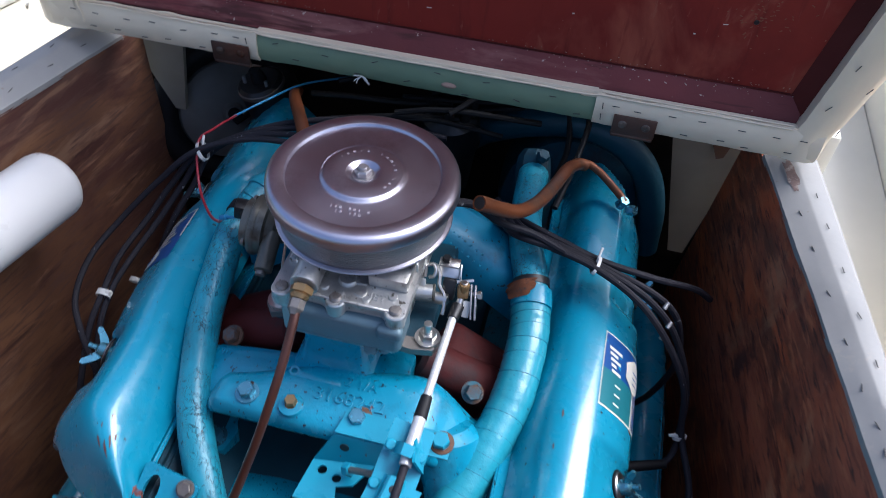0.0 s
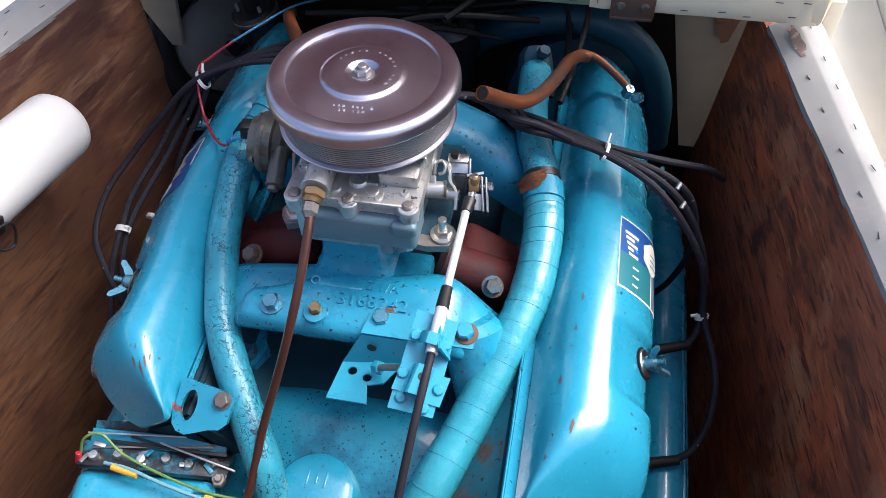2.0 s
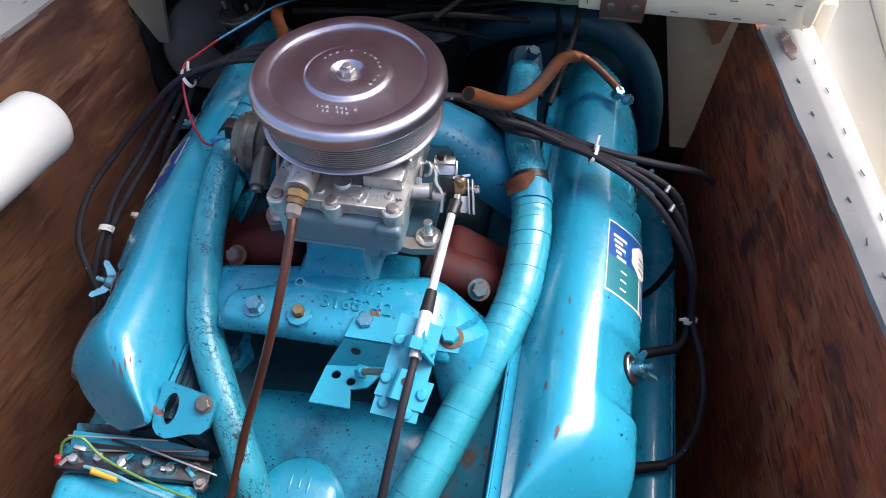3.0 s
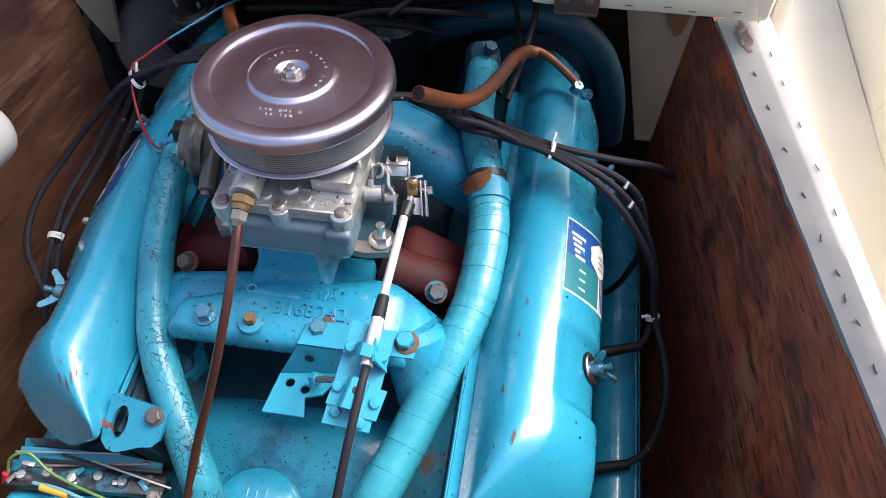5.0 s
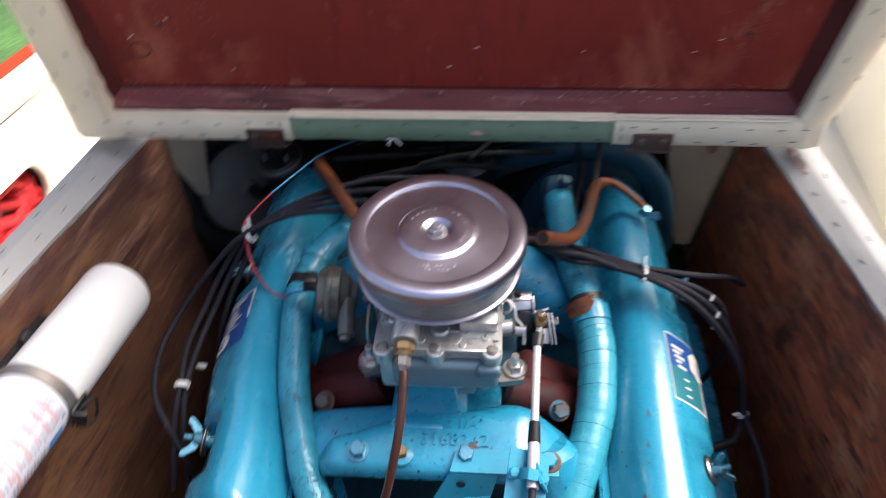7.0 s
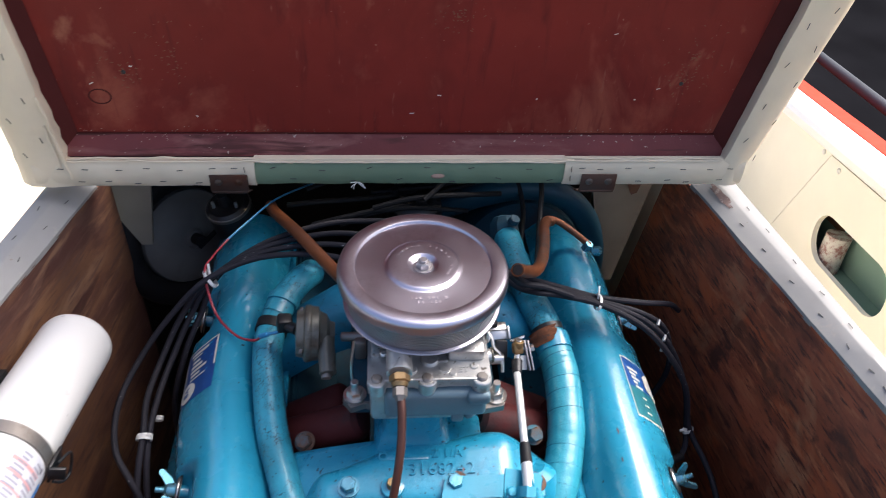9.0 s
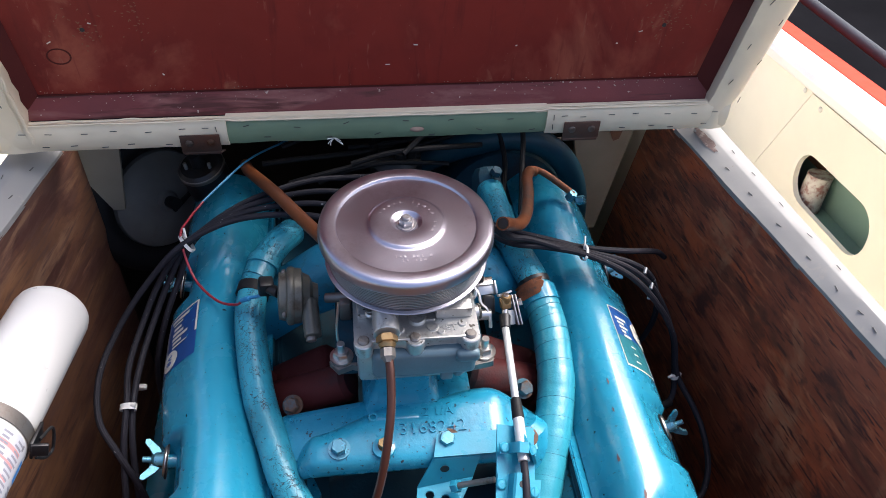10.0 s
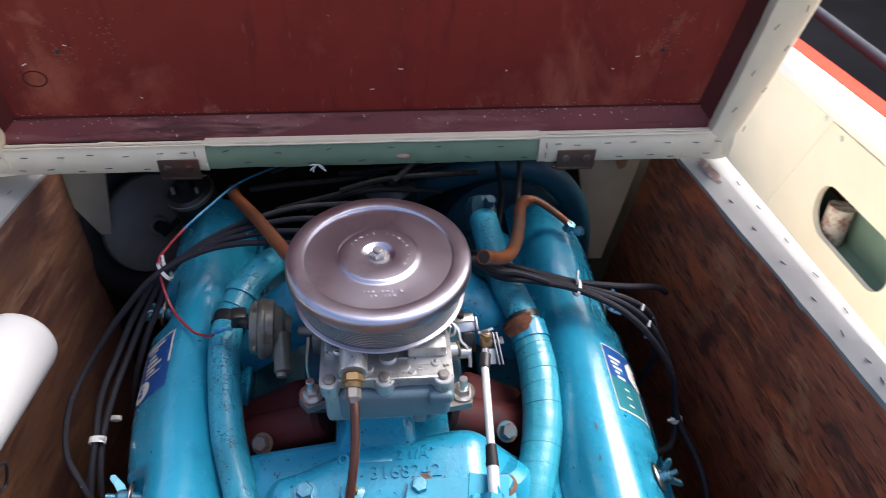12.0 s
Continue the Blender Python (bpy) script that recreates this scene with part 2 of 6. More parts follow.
M_WHITE = material("white_enamel", (0.80, 0.79, 0.76), 0.35, vary=0.03, bump=0.05)
M_EXT = material("extinguisher_enamel", (0.60, 0.59, 0.56), 0.3, vary=0.02)
M_LABEL = material("extinguisher_label", (0.50, 0.51, 0.54), 0.35, vary=0.08)
M_INK_RED = material("red_ink", (0.55, 0.27, 0.26), 0.4)
M_INK_BLUE = material("blue_ink", (0.04, 0.22, 0.55), 0.4)
M_INK_PALE = material("fine_print", (0.24, 0.24, 0.28), 0.4)
M_INK_GREY = material("grey_ink", (0.18, 0.18, 0.20), 0.4)
M_DECAL_BLUE = material("decal_blue", (0.012, 0.07, 0.25), 0.35, vary=0.15, chips=(0.02, 0.30, 0.46), chip_scale=90, chip_level=0.68)
M_DECAL_CREAM = material("decal_cream", (0.62, 0.60, 0.52), 0.4, vary=0.1)
M_DECAL_GREEN = material("decal_green", (0.02, 0.16, 0.19), 0.35)
M_SCUFF = material("scuffed_wood", (0.19, 0.065, 0.032), 0.8, vary=0.3)
M_DUST = material("pale_dust", (0.30, 0.20, 0.15), 0.85, vary=0.4)
M_PALE = material("pale_painted_board", (0.25, 0.228, 0.18), 0.6, vary=0.2, bump=0.3, soil=(0.20, 0.15, 0.09), soil_level=0.60)
# wood coloured near black for the deep shade beyond and below the engine
M_SHADEWOOD = material("shaded_bilge_wood", (0.014, 0.010, 0.008), 0.7, vary=0.4)
M_POCKET = material("green_pocket_lining", (0.19, 0.30, 0.25), 0.6, vary=0.08)
M_ROPE = material("red_rope", (0.55, 0.015, 0.02), 0.6, vary=0.25, bump=0.6, bump_scale=250)
M_PAPER = material("printed_towel", (0.62, 0.58, 0.52), 0.7, spots=(0.30, 0.14, 0.12), fine=55, vary=0.05)
M_ORANGE = material("orange_gelcoat", (0.50, 0.035, 0.008), 0.6, spec=0.15, vary=0.06)
M_ASPHALT = material("asphalt", (0.008, 0.008, 0.009), 0.95, vary=0.3, broad=1.5, spec=0.0, bump=0.2, bump_scale=80)
M_RAIL = material("grey_rail", (0.060, 0.066, 0.074), 0.85, spec=0.2, vary=0.15)
M_GRASS = material("lawn", (0.05, 0.13, 0.025), 0.8, vary=0.5, broad=3, fine=40, spots=(0.03, 0.07, 0.012), bump=0.8, bump_scale=60)


# ---- mesh helpers ----
def thing(name, x, y, z, label, category, group="", kind=""):
    ob = new(name)
    ob.empty_display_size = 0.02
    ob.location = (x, y, z)
    return tagged(ob, label, category, group, kind)


def base_of(ob):
    p = Vector((0, 0, 0))
    while ob is not None:
        p += ob.location
        ob = ob.parent
    return p


def part(name, bm, mat, parent=None, label="", smooth=35):
    """Link a bmesh, given in the world's metres, as one mesh object."""
    me = bpy.data.meshes.new(name)
    bm.normal_update()
    if parent is not None:
        bmesh.ops.translate(bm, verts=bm.verts, vec=-base_of(parent))
    for f in bm.faces:
        f.smooth = True
    for e in bm.edges:
        if len(e.link_faces) == 2 and e.calc_face_angle(0) > radians(smooth):
            e.smooth = False
    bm.to_mesh(me)
    bm.free()
    for m in (mat if isinstance(mat, (list, tuple)) else [mat]):
        me.materials.append(m)
    ob = new(name, me)
    if parent is not None:
        ob.parent = parent
    if label:
        ob["label"] = label
    return ob


def shared(name, me, m, parent, label=""):
    """One more object on a mesh that others use, at the pose m in the world."""
    ob = new(name, me)
    if parent is not None:
        ob.parent = parent
        ob.matrix_basis = Matrix.Translation(-base_of(parent)) @ m
    else:
        ob.matrix_basis = m
    if label:
        ob["label"] = label
    return ob


def mesh_of(name, bm, mat, smooth=35):
    ob = part(name, bm, mat, None, "", smooth)
    me = ob.data
    bpy.data.objects.remove(ob)
    return me


def facing(p, n, spin=0.0):
    """A pose at p whose z axis points along n."""
    q = Vector(n).normalized().to_track_quat("Z", "Y")
    return Matrix.Translation(p) @ q.to_matrix().to_4x4() @ Matrix.Rotation(radians(spin), 4, "Z")


def merge(bm, other):
    me = bpy.data.meshes.new("t")
    other.to_mesh(me)
    other.free()
    bm.from_mesh(me)
    bpy.data.meshes.remove(me)
    return bm


def block(sx, sy, sz, m=None, bevel=0.003, seg=2, taper=1.0):
    """A bevelled box centred on m; taper scales its top."""
    bm = bmesh.new()
    bmesh.ops.create_cube(bm, size=1)
    for v in bm.verts:
        k = taper if v.co.z > 0 else 1
        v.co = Vector((v.co.x * sx * k, v.co.y * sy * k, v.co.z * sz))
    if bevel:
        bmesh.ops.bevel(bm, geom=bm.edges[:], offset=bevel, segments=seg, affect="EDGES", profile=0.5)
    if m is not None:
        bmesh.ops.transform(bm, matrix=m, verts=bm.verts)
    return bm


def between(x0, y0, z0, x1, y1, z1, bevel=0.003, seg=2):
    return block(abs(x1 - x0), abs(y1 - y0), abs(z1 - z0), pose((x0 + x1) / 2, (y0 + y1) / 2, (z0 + z1) / 2), bevel, seg)


def lathe(profile, m=None, seg=48):
    """Turn a profile of (radius, height) about z."""
    bm = bmesh.new()
    rings = []
    for r, h in profile:
        if r < 1e-6:
            rings.append([bm.verts.new((0, 0, h))])
        else:
            rings.append([bm.verts.new((r * math.cos(a), r * math.sin(a), h)) for a in [2 * math.pi * i / seg for i in range(seg)]])
    for a, b in zip(rings, rings[1:]):
        if len(a) == 1 and len(b) == 1:
            continue
        for i in range(seg):
            j = (i + 1) % seg
            if len(a) == 1:
                bm.faces.new((a[0], b[j], b[i]))
            elif len(b) == 1:
                bm.faces.new((a[i], a[j], b[0]))
            else:
                bm.faces.new((a[i], a[j], b[j], b[i]))
    bmesh.ops.recalc_face_normals(bm, faces=bm.faces)
    if m is not None:
        bmesh.ops.transform(bm, matrix=m, verts=bm.verts)
    return bm


def rod(p0, p1, r, r1=None, seg=20, bevel=0.0006):
    r1 = r if r1 is None else r1
    d = (Vector(p1) - Vector(p0)).length
    bv = min(bevel, r * 0.4, d * 0.3)
    return lathe([(0, 0), (r - bv, 0), (r, bv), (r1, d - bv), (r1 - bv, d), (0, d)], facing(p0, Vector(p1) - Vector(p0)), seg)


def spline(points, n=8):
    pts = [Vector(p) for p in points]
    pts = [2 * pts[0] - pts[1]] + pts + [2 * pts[-1] - pts[-2]]
    out = []
    for i in range(1, len(pts) - 2):
        a, b, c, d = pts[i - 1:i + 3]
        for k in range(n):
            t = k / n
            out.append(0.5 * (2 * b + (c - a) * t + (2 * a - 5 * b + 4 * c - d) * t * t + (3 * b - a - 3 * c + d) * t ** 3))
    out.append(pts[-2])
    return out


def tube(points, r, n=8, seg=14, hollow=0.0, wobble=0.0, ribs=None):
    """A round tube along a smooth line; ribs=(pitch, depth) presses rings into it."""
    line = spline(points, n)
    bm = bmesh.new()
    rings, up, run = [], None, 0.0
    for i, p in enumerate(line):
        if i:
            run += (p - line[i - 1]).length
        d = (line[min(i + 1, len(line) - 1)] - line[max(i - 1, 0)]).normalized()
        if up is None:
            up = d.orthogonal().normalized()
        up = (up - d * up.dot(d)).normalized()
        side = d.cross(up)
        rr = r * (1 + wobble * noise.noise(p * 30))
        if ribs:
            rr -= ribs[1] * (0.5 + 0.5 * math.cos(2 * math.pi * run / ribs[0])) ** 12
        rings.append([bm.verts.new(p + rr * (math.cos(a) * up + math.sin(a) * side)) for a in [2 * math.pi * k / seg for k in range(seg)]])
    for a, b in zip(rings, rings[1:]):
        for k in range(seg):
            j = (k + 1) % seg
            bm.faces.new((a[k], a[j], b[j], b[k]))
    for ring, p, first in ((rings[0], line[0], True), (rings[-1], line[-1], False)):
        if hollow:
            depth = (line[2] - line[0]) if first else (line[-3] - line[-1])
            inner = [bm.verts.new(p + (v.co - p) * hollow) for v in ring]
            deep = [bm.verts.new(v.co + depth * 0.9) for v in inner]
            for k in range(seg):
                j = (k + 1) % seg
                bm.faces.new((ring[k], ring[j], inner[j], inner[k]))
                bm.faces.new((inner[k], inner[j], deep[j], deep[k]))
            bm.faces.new(deep)
        else:
            bm.faces.new(ring)
    bmesh.ops.recalc_face_normals(bm, faces=bm.faces)
    return bm


def plate(outline, thick, m=None, bevel=0.0006, holes=()):
    """A flat sheet with an outline in its own x, y, and round holes (x, y, radius) cut through."""
    bm = bmesh.new()
    loops = [list(outline)] + [[(hx + hr * math.cos(a), hy + hr * math.sin(a)) for a in [2 * math.pi * k / 14 for k in range(14)]] for hx, hy, hr in holes]
    edges = []
    for loop in loops:
        vs = [bm.verts.new((x, y, 0)) for x, y in loop]
        edges += [bm.edges.new((vs[i], vs[(i + 1) % len(vs)])) for i in range(len(vs))]
    bmesh.ops.triangle_fill(bm, use_beauty=True, use_dissolve=False, edges=edges, normal=(0, 0, 1))
    faces = bm.faces[:]
    for f in faces:
        if f.normal.z < 0:
            f.normal_flip()
    ext = bmesh.ops.extrude_face_region(bm, geom=faces)
    bmesh.ops.translate(bm, verts=[g for g in ext["geom"] if isinstance(g, bmesh.types.BMVert)], vec=(0, 0, thick))
    bmesh.ops.recalc_face_normals(bm, faces=bm.faces)
    if m is not None:
        bmesh.ops.transform(bm, matrix=m, verts=bm.verts)
    return bm


def loft(sections, closed=True, caps=True):
    """Skin a row of rings that have the same number of points."""
    bm = bmesh.new()
    rings = [[bm.verts.new(p) for p in s] for s in sections]
    n = len(rings[0])
    for a, b in zip(rings, rings[1:]):
        for k in range(n if closed else n - 1):
            j = (k + 1) % n
            bm.faces.new((a[k], a[j], b[j], b[k]))
    if caps:
        bm.faces.new(rings[0])
        bm.faces.new(rings[-1])
    bmesh.ops.recalc_face_normals(bm, faces=bm.faces)
    return bm


def hexhead(r, h, m, washer=0.0):
    bm = lathe([(0, 0), (r, 0), (r, h * 0.82), (r * 0.86, h), (0, h)], None, 6)
    if washer:
        merge(bm, lathe([(0, -0.0005), (washer, -0.0005), (washer, 0.0022), (0, 0.0024)], None, 20))
    bmesh.ops.transform(bm, matrix=m, verts=bm.verts)
    return bm


def screwhead(r, h, m):
    bm = lathe([(0, 0), (r, 0), (r, h * 0.5), (r * 0.75, h * 0.92), (0, h)], None, 16)
    merge(bm, block(r * 1.7, r * 0.22, h * 0.2, pose(0, 0, h * 0.98), 0))
    bmesh.ops.transform(bm, matrix=m, verts=bm.verts)
    return bm


def lettering(text, size, depth, m):
    cu = bpy.data.curves.new("t", "FONT")
    cu.body, cu.size, cu.extrude, cu.align_x, cu.align_y = text, size, depth, "CENTER", "CENTER"
    cu.space_character = 1.08
    ob = new("t", cu)
    me = bpy.data.meshes.new_from_object(ob.evaluated_get(bpy.context.evaluated_depsgraph_get()))
    bm = bmesh.new()
    bm.from_mesh(me)
    bpy.data.objects.remove(ob)
    bpy.data.meshes.remove(me)
    bmesh.ops.transform(bm, matrix=m, verts=bm.verts)
    return bm


def lerp(a, b, t):
    return a + (b - a) * t


# ---- the engine box ----
def quad_slab(a, b, c, d, off):
    """A slab with the face a b c d (world points) and the offset off to its other face."""
    off = Vector(off)
    ps = [Vector(p) for p in (a, b, c, d)]
    return loft([ps, [p + off for p in ps]])


def rim_z(y):
    return 0.745 - 0.066 * (y - 0.05)


def rim_x(side, y):
    return 0.424 + 0.132 * (0.285 - y) if side > 0 else -(0.449 + 0.142 * (0.285 - y))


BACK, FRONT, FLOOR = 0.30, -0.47, 0.06
for side, nm, mt, lab in ((1, "wall_east", M_PLY_R, "dark mahogany plywood side of the engine box"), (-1, "wall_west", M_PLY_L, "streaky brown plywood side of the engine box")):
    yb, yl = (0.358, 0.490) if side > 0 else (BACK + 0.03, BACK + 0.03)
    xb, xl, xc, xf = rim_x(side, yb), rim_x(side, yl), rim_x(side, BACK + 0.02) + 0.024 * side, rim_x(side, FRONT)
    w = part(nm, quad_slab((xl, yl, FLOOR), (xf, FRONT, FLOOR), (xf, FRONT, rim_z(FRONT) - 0.004), (xb, yb, rim_z(yb) - 0.004), (0.018 * side, 0, 0)), mt)
    tagged(w, lab, "wall", kind="structure")
    # outer cream cladding of the box
    o = part("cladding", quad_slab((xc, BACK + 0.02, 0.2), (xf + 0.024 * side, FRONT, 0.2), (xf + 0.024 * side, FRONT, rim_z(FRONT) - 0.03), (xc, BACK + 0.02, rim_z(BACK) - 0.03), (0.012 * side, 0, 0)), M_CREAM)
    tagged(o, "cream vinyl cladding outside the engine box", "wall cladding", kind="structure")
w = part("wall_south", between(rim_x(-1, FRONT) - 0.03, FRONT - 0.02, FLOOR, rim_x(1, FRONT) + 0.03, FRONT, rim_z(FRONT)), M_PLY_L)
tagged(w, "brown plywood front of the engine box", "wall", kind="structure")
w = part("wall_north", between(-0.62, 0.78, FLOOR, 0.62, 0.80, 0.80), M_SHADEWOOD)
tagged(w, "wooden bulkhead beyond the engine, near black for shade", "wall", kind="structure")
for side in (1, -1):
    w = part("hull_frame", between(side * 0.50, BACK + 0.05, FLOOR, side * 0.52, 0.78, 0.735), M_CREAM if side > 0 else M_SHADEWOOD)
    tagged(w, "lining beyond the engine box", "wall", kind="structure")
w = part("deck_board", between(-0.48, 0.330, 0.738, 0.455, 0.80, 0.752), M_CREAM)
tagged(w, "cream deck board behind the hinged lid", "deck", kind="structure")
f = part("bilge", between(-0.62, FRONT, 0.02, 0.62, 0.80, FLOOR), M_SHADEWOOD)
tagged(f, "wooden bilge under the engine, near black for shade", "floor", kind="structure")

staple_mesh = mesh_of("staple", block(0.0085, 0.0010, 0.0010, None, 0.0003, 1), M_STAPLE)


def coaming(side):
    """Vinyl-covered top edge of the box, rolled over and stapled down."""
    ob = thing("coaming", rim_x(side, 0), 0, rim_z(0), "cream vinyl edge of the engine box, stapled in rows", "coaming", "vinyl edges of the box", "structure")
    rows = []
    ys = [BACK - 0.005 - i * (BACK - 0.005 - FRONT) / 60 for i in range(61)]
    for y in ys:
        w = lerp(0.056, 0.034, min(1, max(0, (0.28 - y) / 0.42)))
        z, x = rim_z(y), rim_x(side, y)
        e = 0.0016 * noise.noise(Vector((y * 11, side, 0))) + 0.0005 * noise.noise(Vector((y * 55, side, 3)))
        pu = 0.0016 * noise.noise(Vector((y * 25, side, 7)))
        sec = [(e, -0.006), (e * 0.6 + 0.0005, 0.0005), (w * 0.22, 0.0070 + pu), (w * 0.46, 0.0148 + pu * 0.5), (w * 0.53, 0.0162), (w * 0.92, 0.0158), (w + 0.002, 0.0105), (w + 0.004, 0.002), (w + 0.004, -0.045), (w * 0.4, -0.045), (e + 0.003, -0.012)]
        rows.append([Vector((x + side * a, y, z + b)) for a, b in sec])
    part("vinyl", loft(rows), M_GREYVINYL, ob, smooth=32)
    random.seed(11 + side)
    for k in range(26):
        y = 0.27 - k * 0.031 + random.uniform(-0.006, 0.006)
        w = lerp(0.056, 0.034, min(1, max(0, (0.28 - y) / 0.42)))
        q = 0.26 if k % 2 else (0.66 if k < 12 else 0.3)
        p = Vector((rim_x(side, y) + side * w * q, y, rim_z(y) + 0.0090 + (q - 0.26) * 0.022))
        m = Matrix.Translation(p) @ Matrix.Rotation(-side * 0.16, 4, "Y") @ Matrix.Rotation(radians(90 + random.uniform(-14, 14) + side * 9), 4, "Z")
        shared("staple", staple_mesh, m, ob)
    if side > 0:
        random.seed(3)
        for cx, cy, hw, hl, mt, nm, lb in ((0.33, 0.246, 0.22, 0.040, M_STAIN, "worn_patch", "brown patch where the vinyl is worn through"), (0.83, 0.292, 0.03, 0.020, M_BLACK, "tear", "dark tear in the vinyl"), (0.60, 0.2935, 0.22, 0.0018, M_BLACK, "tear", "")):
            bm = bmesh.new()
            w = 0.054
            ring = []
            for k in range(18):
                a, q = 2 * math.pi * k / 18, random.uniform(0.6, 1.05)
                fx = cx + hw * 0.5 * q * math.cos(a)
                y = cy + hl * q * math.sin(a)
                ring.append(bm.verts.new((rim_x(1, y) + w * fx, y, rim_z(y) + 0.0014 + (0.0070 + 0.0325 * (fx - 0.22) if fx < 0.46 else 0.0160))))
            mid = bm.verts.new(sum((v.co for v in ring), Vector()) / 18)
            for k in range(18):
                bm.faces.new((mid, ring[k], ring[(k + 1) % 18]))
            part(nm, bm, mt, ob, lb)
    return ob


coaming(1)
coaming(-1)


# ---- the hatch lid, standing open ----
def lid_x(side, z):
    return 0.428 + 0.175 * (z - 0.815) if side > 0 else -(0.452 + 0.10 * (z - 0.815))


LID_TOP, LY = 1.52, 0.246
lid = thing("hatch_lid", 0, 0.26, 0.77, "open hatch lid with an oxblood painted underside and cream vinyl edges", "hatch lid")
part("panel", quad_slab((lid_x(-1, 0.81) - 0.01, LY + 0.020, 0.81), (lid_x(1, 0.81) + 0.01, LY + 0.020, 0.81), (lid_x(1, LID_TOP) + 0.01, LY + 0.020, LID_TOP), (lid_x(-1, LID_TOP) - 0.01, LY + 0.020, LID_TOP), (0, 0.014, 0)), M_LID, lid, "oxblood painted plywood underside with scuffs")
part("cover", quad_slab((lid_x(-1, 0.79) - 0.05, LY + 0.052, 0.775), (lid_x(1, 0.79) + 0.030, LY + 0.052, 0.775), (lid_x(1, LID_TOP) + 0.05, LY + 0.052, LID_TOP + 0.04), (lid_x(-1, LID_TOP) - 0.05, LY + 0.052, LID_TOP + 0.04), (0, 0.02, 0)), M_VINYL, lid)
# bottom ledge, a worn batten that slopes back to the panel
part("batten", loft([[Vector((lid_x(-1, 0.82), y, z)) for y, z in ((LY + 0.000, 0.811), (LY + 0.004, 0.820), (LY + 0.019, 0.835), (LY + 0.020, 0.812))],
                     [Vector((lid_x(1, 0.82), y, z)) for y, z in ((LY + 0.000, 0.811), (LY + 0.004, 0.820), (LY + 0.019, 0.835), (LY + 0.020, 0.812))]]), M_LEDGE, lid, "worn brown batten along the lid's lower edge")
for side in (1, -1):
    a, b = lid_x(side, 0.815), lid_x(side, LID_TOP)
    part("batten", loft([[Vector((a + side * dx, LY + dy, 0.815)) for dx, dy in ((0.001, 0.004), (-0.016, 0.0195), (0.02, 0.0195), (0.02, 0.004))],
                         [Vector((b + side * dx, LY + dy, LID_TOP)) for dx, dy in ((0.001, 0.004), (-0.016, 0.0195), (0.02, 0.0195), (0.02, 0.004))]]), M_BATTEN, lid, "batten down the lid's side, darkened for shade")


def strip(x0, x1, z0, z1, y, seed, n=60):
    """A puckered strip of vinyl across the lid's lower edge."""
    rows = []
    for i in range(n + 1):
        x = lerp(x0, x1, i / n)
        e = 0.0026 * noise.noise(Vector((x * 22, seed, 0))) + 0.0016 * noise.noise(Vector((x * 70, seed, 2)))
        pu = 0.0022 * noise.noise(Vector((x * 40, seed, 5)))
        rows.append([Vector((x, y + dy, z)) for dy, z in ((0.010, z0), (0.002, z0 - 0.001 + e * 0.5), (-0.002 - pu, z0 + 0.006), (-0.003 - pu, (z0 + z1) / 2), (-0.002, z1 - 0.005 + e), (0.001, z1 + e), (0.010, z1))])
    return loft(rows)


ZB, ZT = 0.772, 0.811
rail_l = part("vinyl_edge", strip(lid_x(-1, 0.80) - 0.045, -0.212, ZB, ZT, LY - 0.012, 1), M_VINYL, lid, "cream vinyl along the lid's lower edge")
rail_r = part("vinyl_edge", strip(0.206, lid_x(1, 0.80) + 0.035, ZB, ZT + 0.002, LY - 0.012, 2), M_VINYL, lid, "cream vinyl along the lid's lower edge")
part("vinyl_patch", strip(-0.2125, 0.2065, ZB + 0.001, ZT - 0.003, LY - 0.0095, 3), M_GREENVINYL, lid, "green vinyl patch between the hinges")
part("vinyl_edge", strip(-0.2125, 0.2065, ZT - 0.0030, ZT + 0.0016, LY - 0.0092, 4), M_VINYL, lid)
part("core", between(lid_x(-1, 0.80) - 0.04, LY + 0.001, 0.776, lid_x(1, 0.80) + 0.03, LY + 0.05, 0.8085), M_SHADEWOOD, lid)
for side in (1, -1):
    rows = []
    for i in range(61):
        z = lerp(ZB + (0.0 if side > 0 else 0.0), LID_TOP + 0.04, i / 60)
        e = 0.002 * noise.noise(Vector((z * 16, side, 9))) + ((0.009 if z < 0.87 else 0.003) if side < 0 else 0.001) * noise.noise(Vector((z * 75, side, 4)))
        x = lid_x(side, max(z, 0.80)) + (0.002 if z > 0.812 else 0.0)
        wd = lerp(0.036, 0.056, min(1, (z - 0.78) / 0.25)) if side > 0 else 0.062
        pu = 0.0015 * noise.noise(Vector((z * 30, side, 6)))
        rows.append([Vector((x + side * dx, LY + dy, z)) for dx, dy in ((e, 0.004), (e + 0.0005, -0.012), (wd * 0.4, -0.0155 - pu), (wd * 0.85, -0.013), (wd + 0.004, -0.004), (wd + 0.006, 0.045), (wd, 0.06), (0.02, 0.03))])
    edge = part("vinyl_edge", loft(rows), M_VINYL, lid, "cream vinyl down the side of the lid", 60)
    random.seed(31 + side)
    for k in range(20):
        z = 0.822 + k * 0.0265 + random.uniform(-0.004, 0.004)
        wd = (0.056 if side > 0 else 0.062)
        x = lid_x(side, z) + side * wd * (0.25 if k % 2 else 0.7)
        m = Matrix.Translation((x, LY - 0.0158, z)) @ Euler((radians(90), radians(-70 * side + random.uniform(-18, 18)), 0)).to_matrix().to_4x4()
        shared("staple", staple_mesh, m, edge)
random.seed(5)
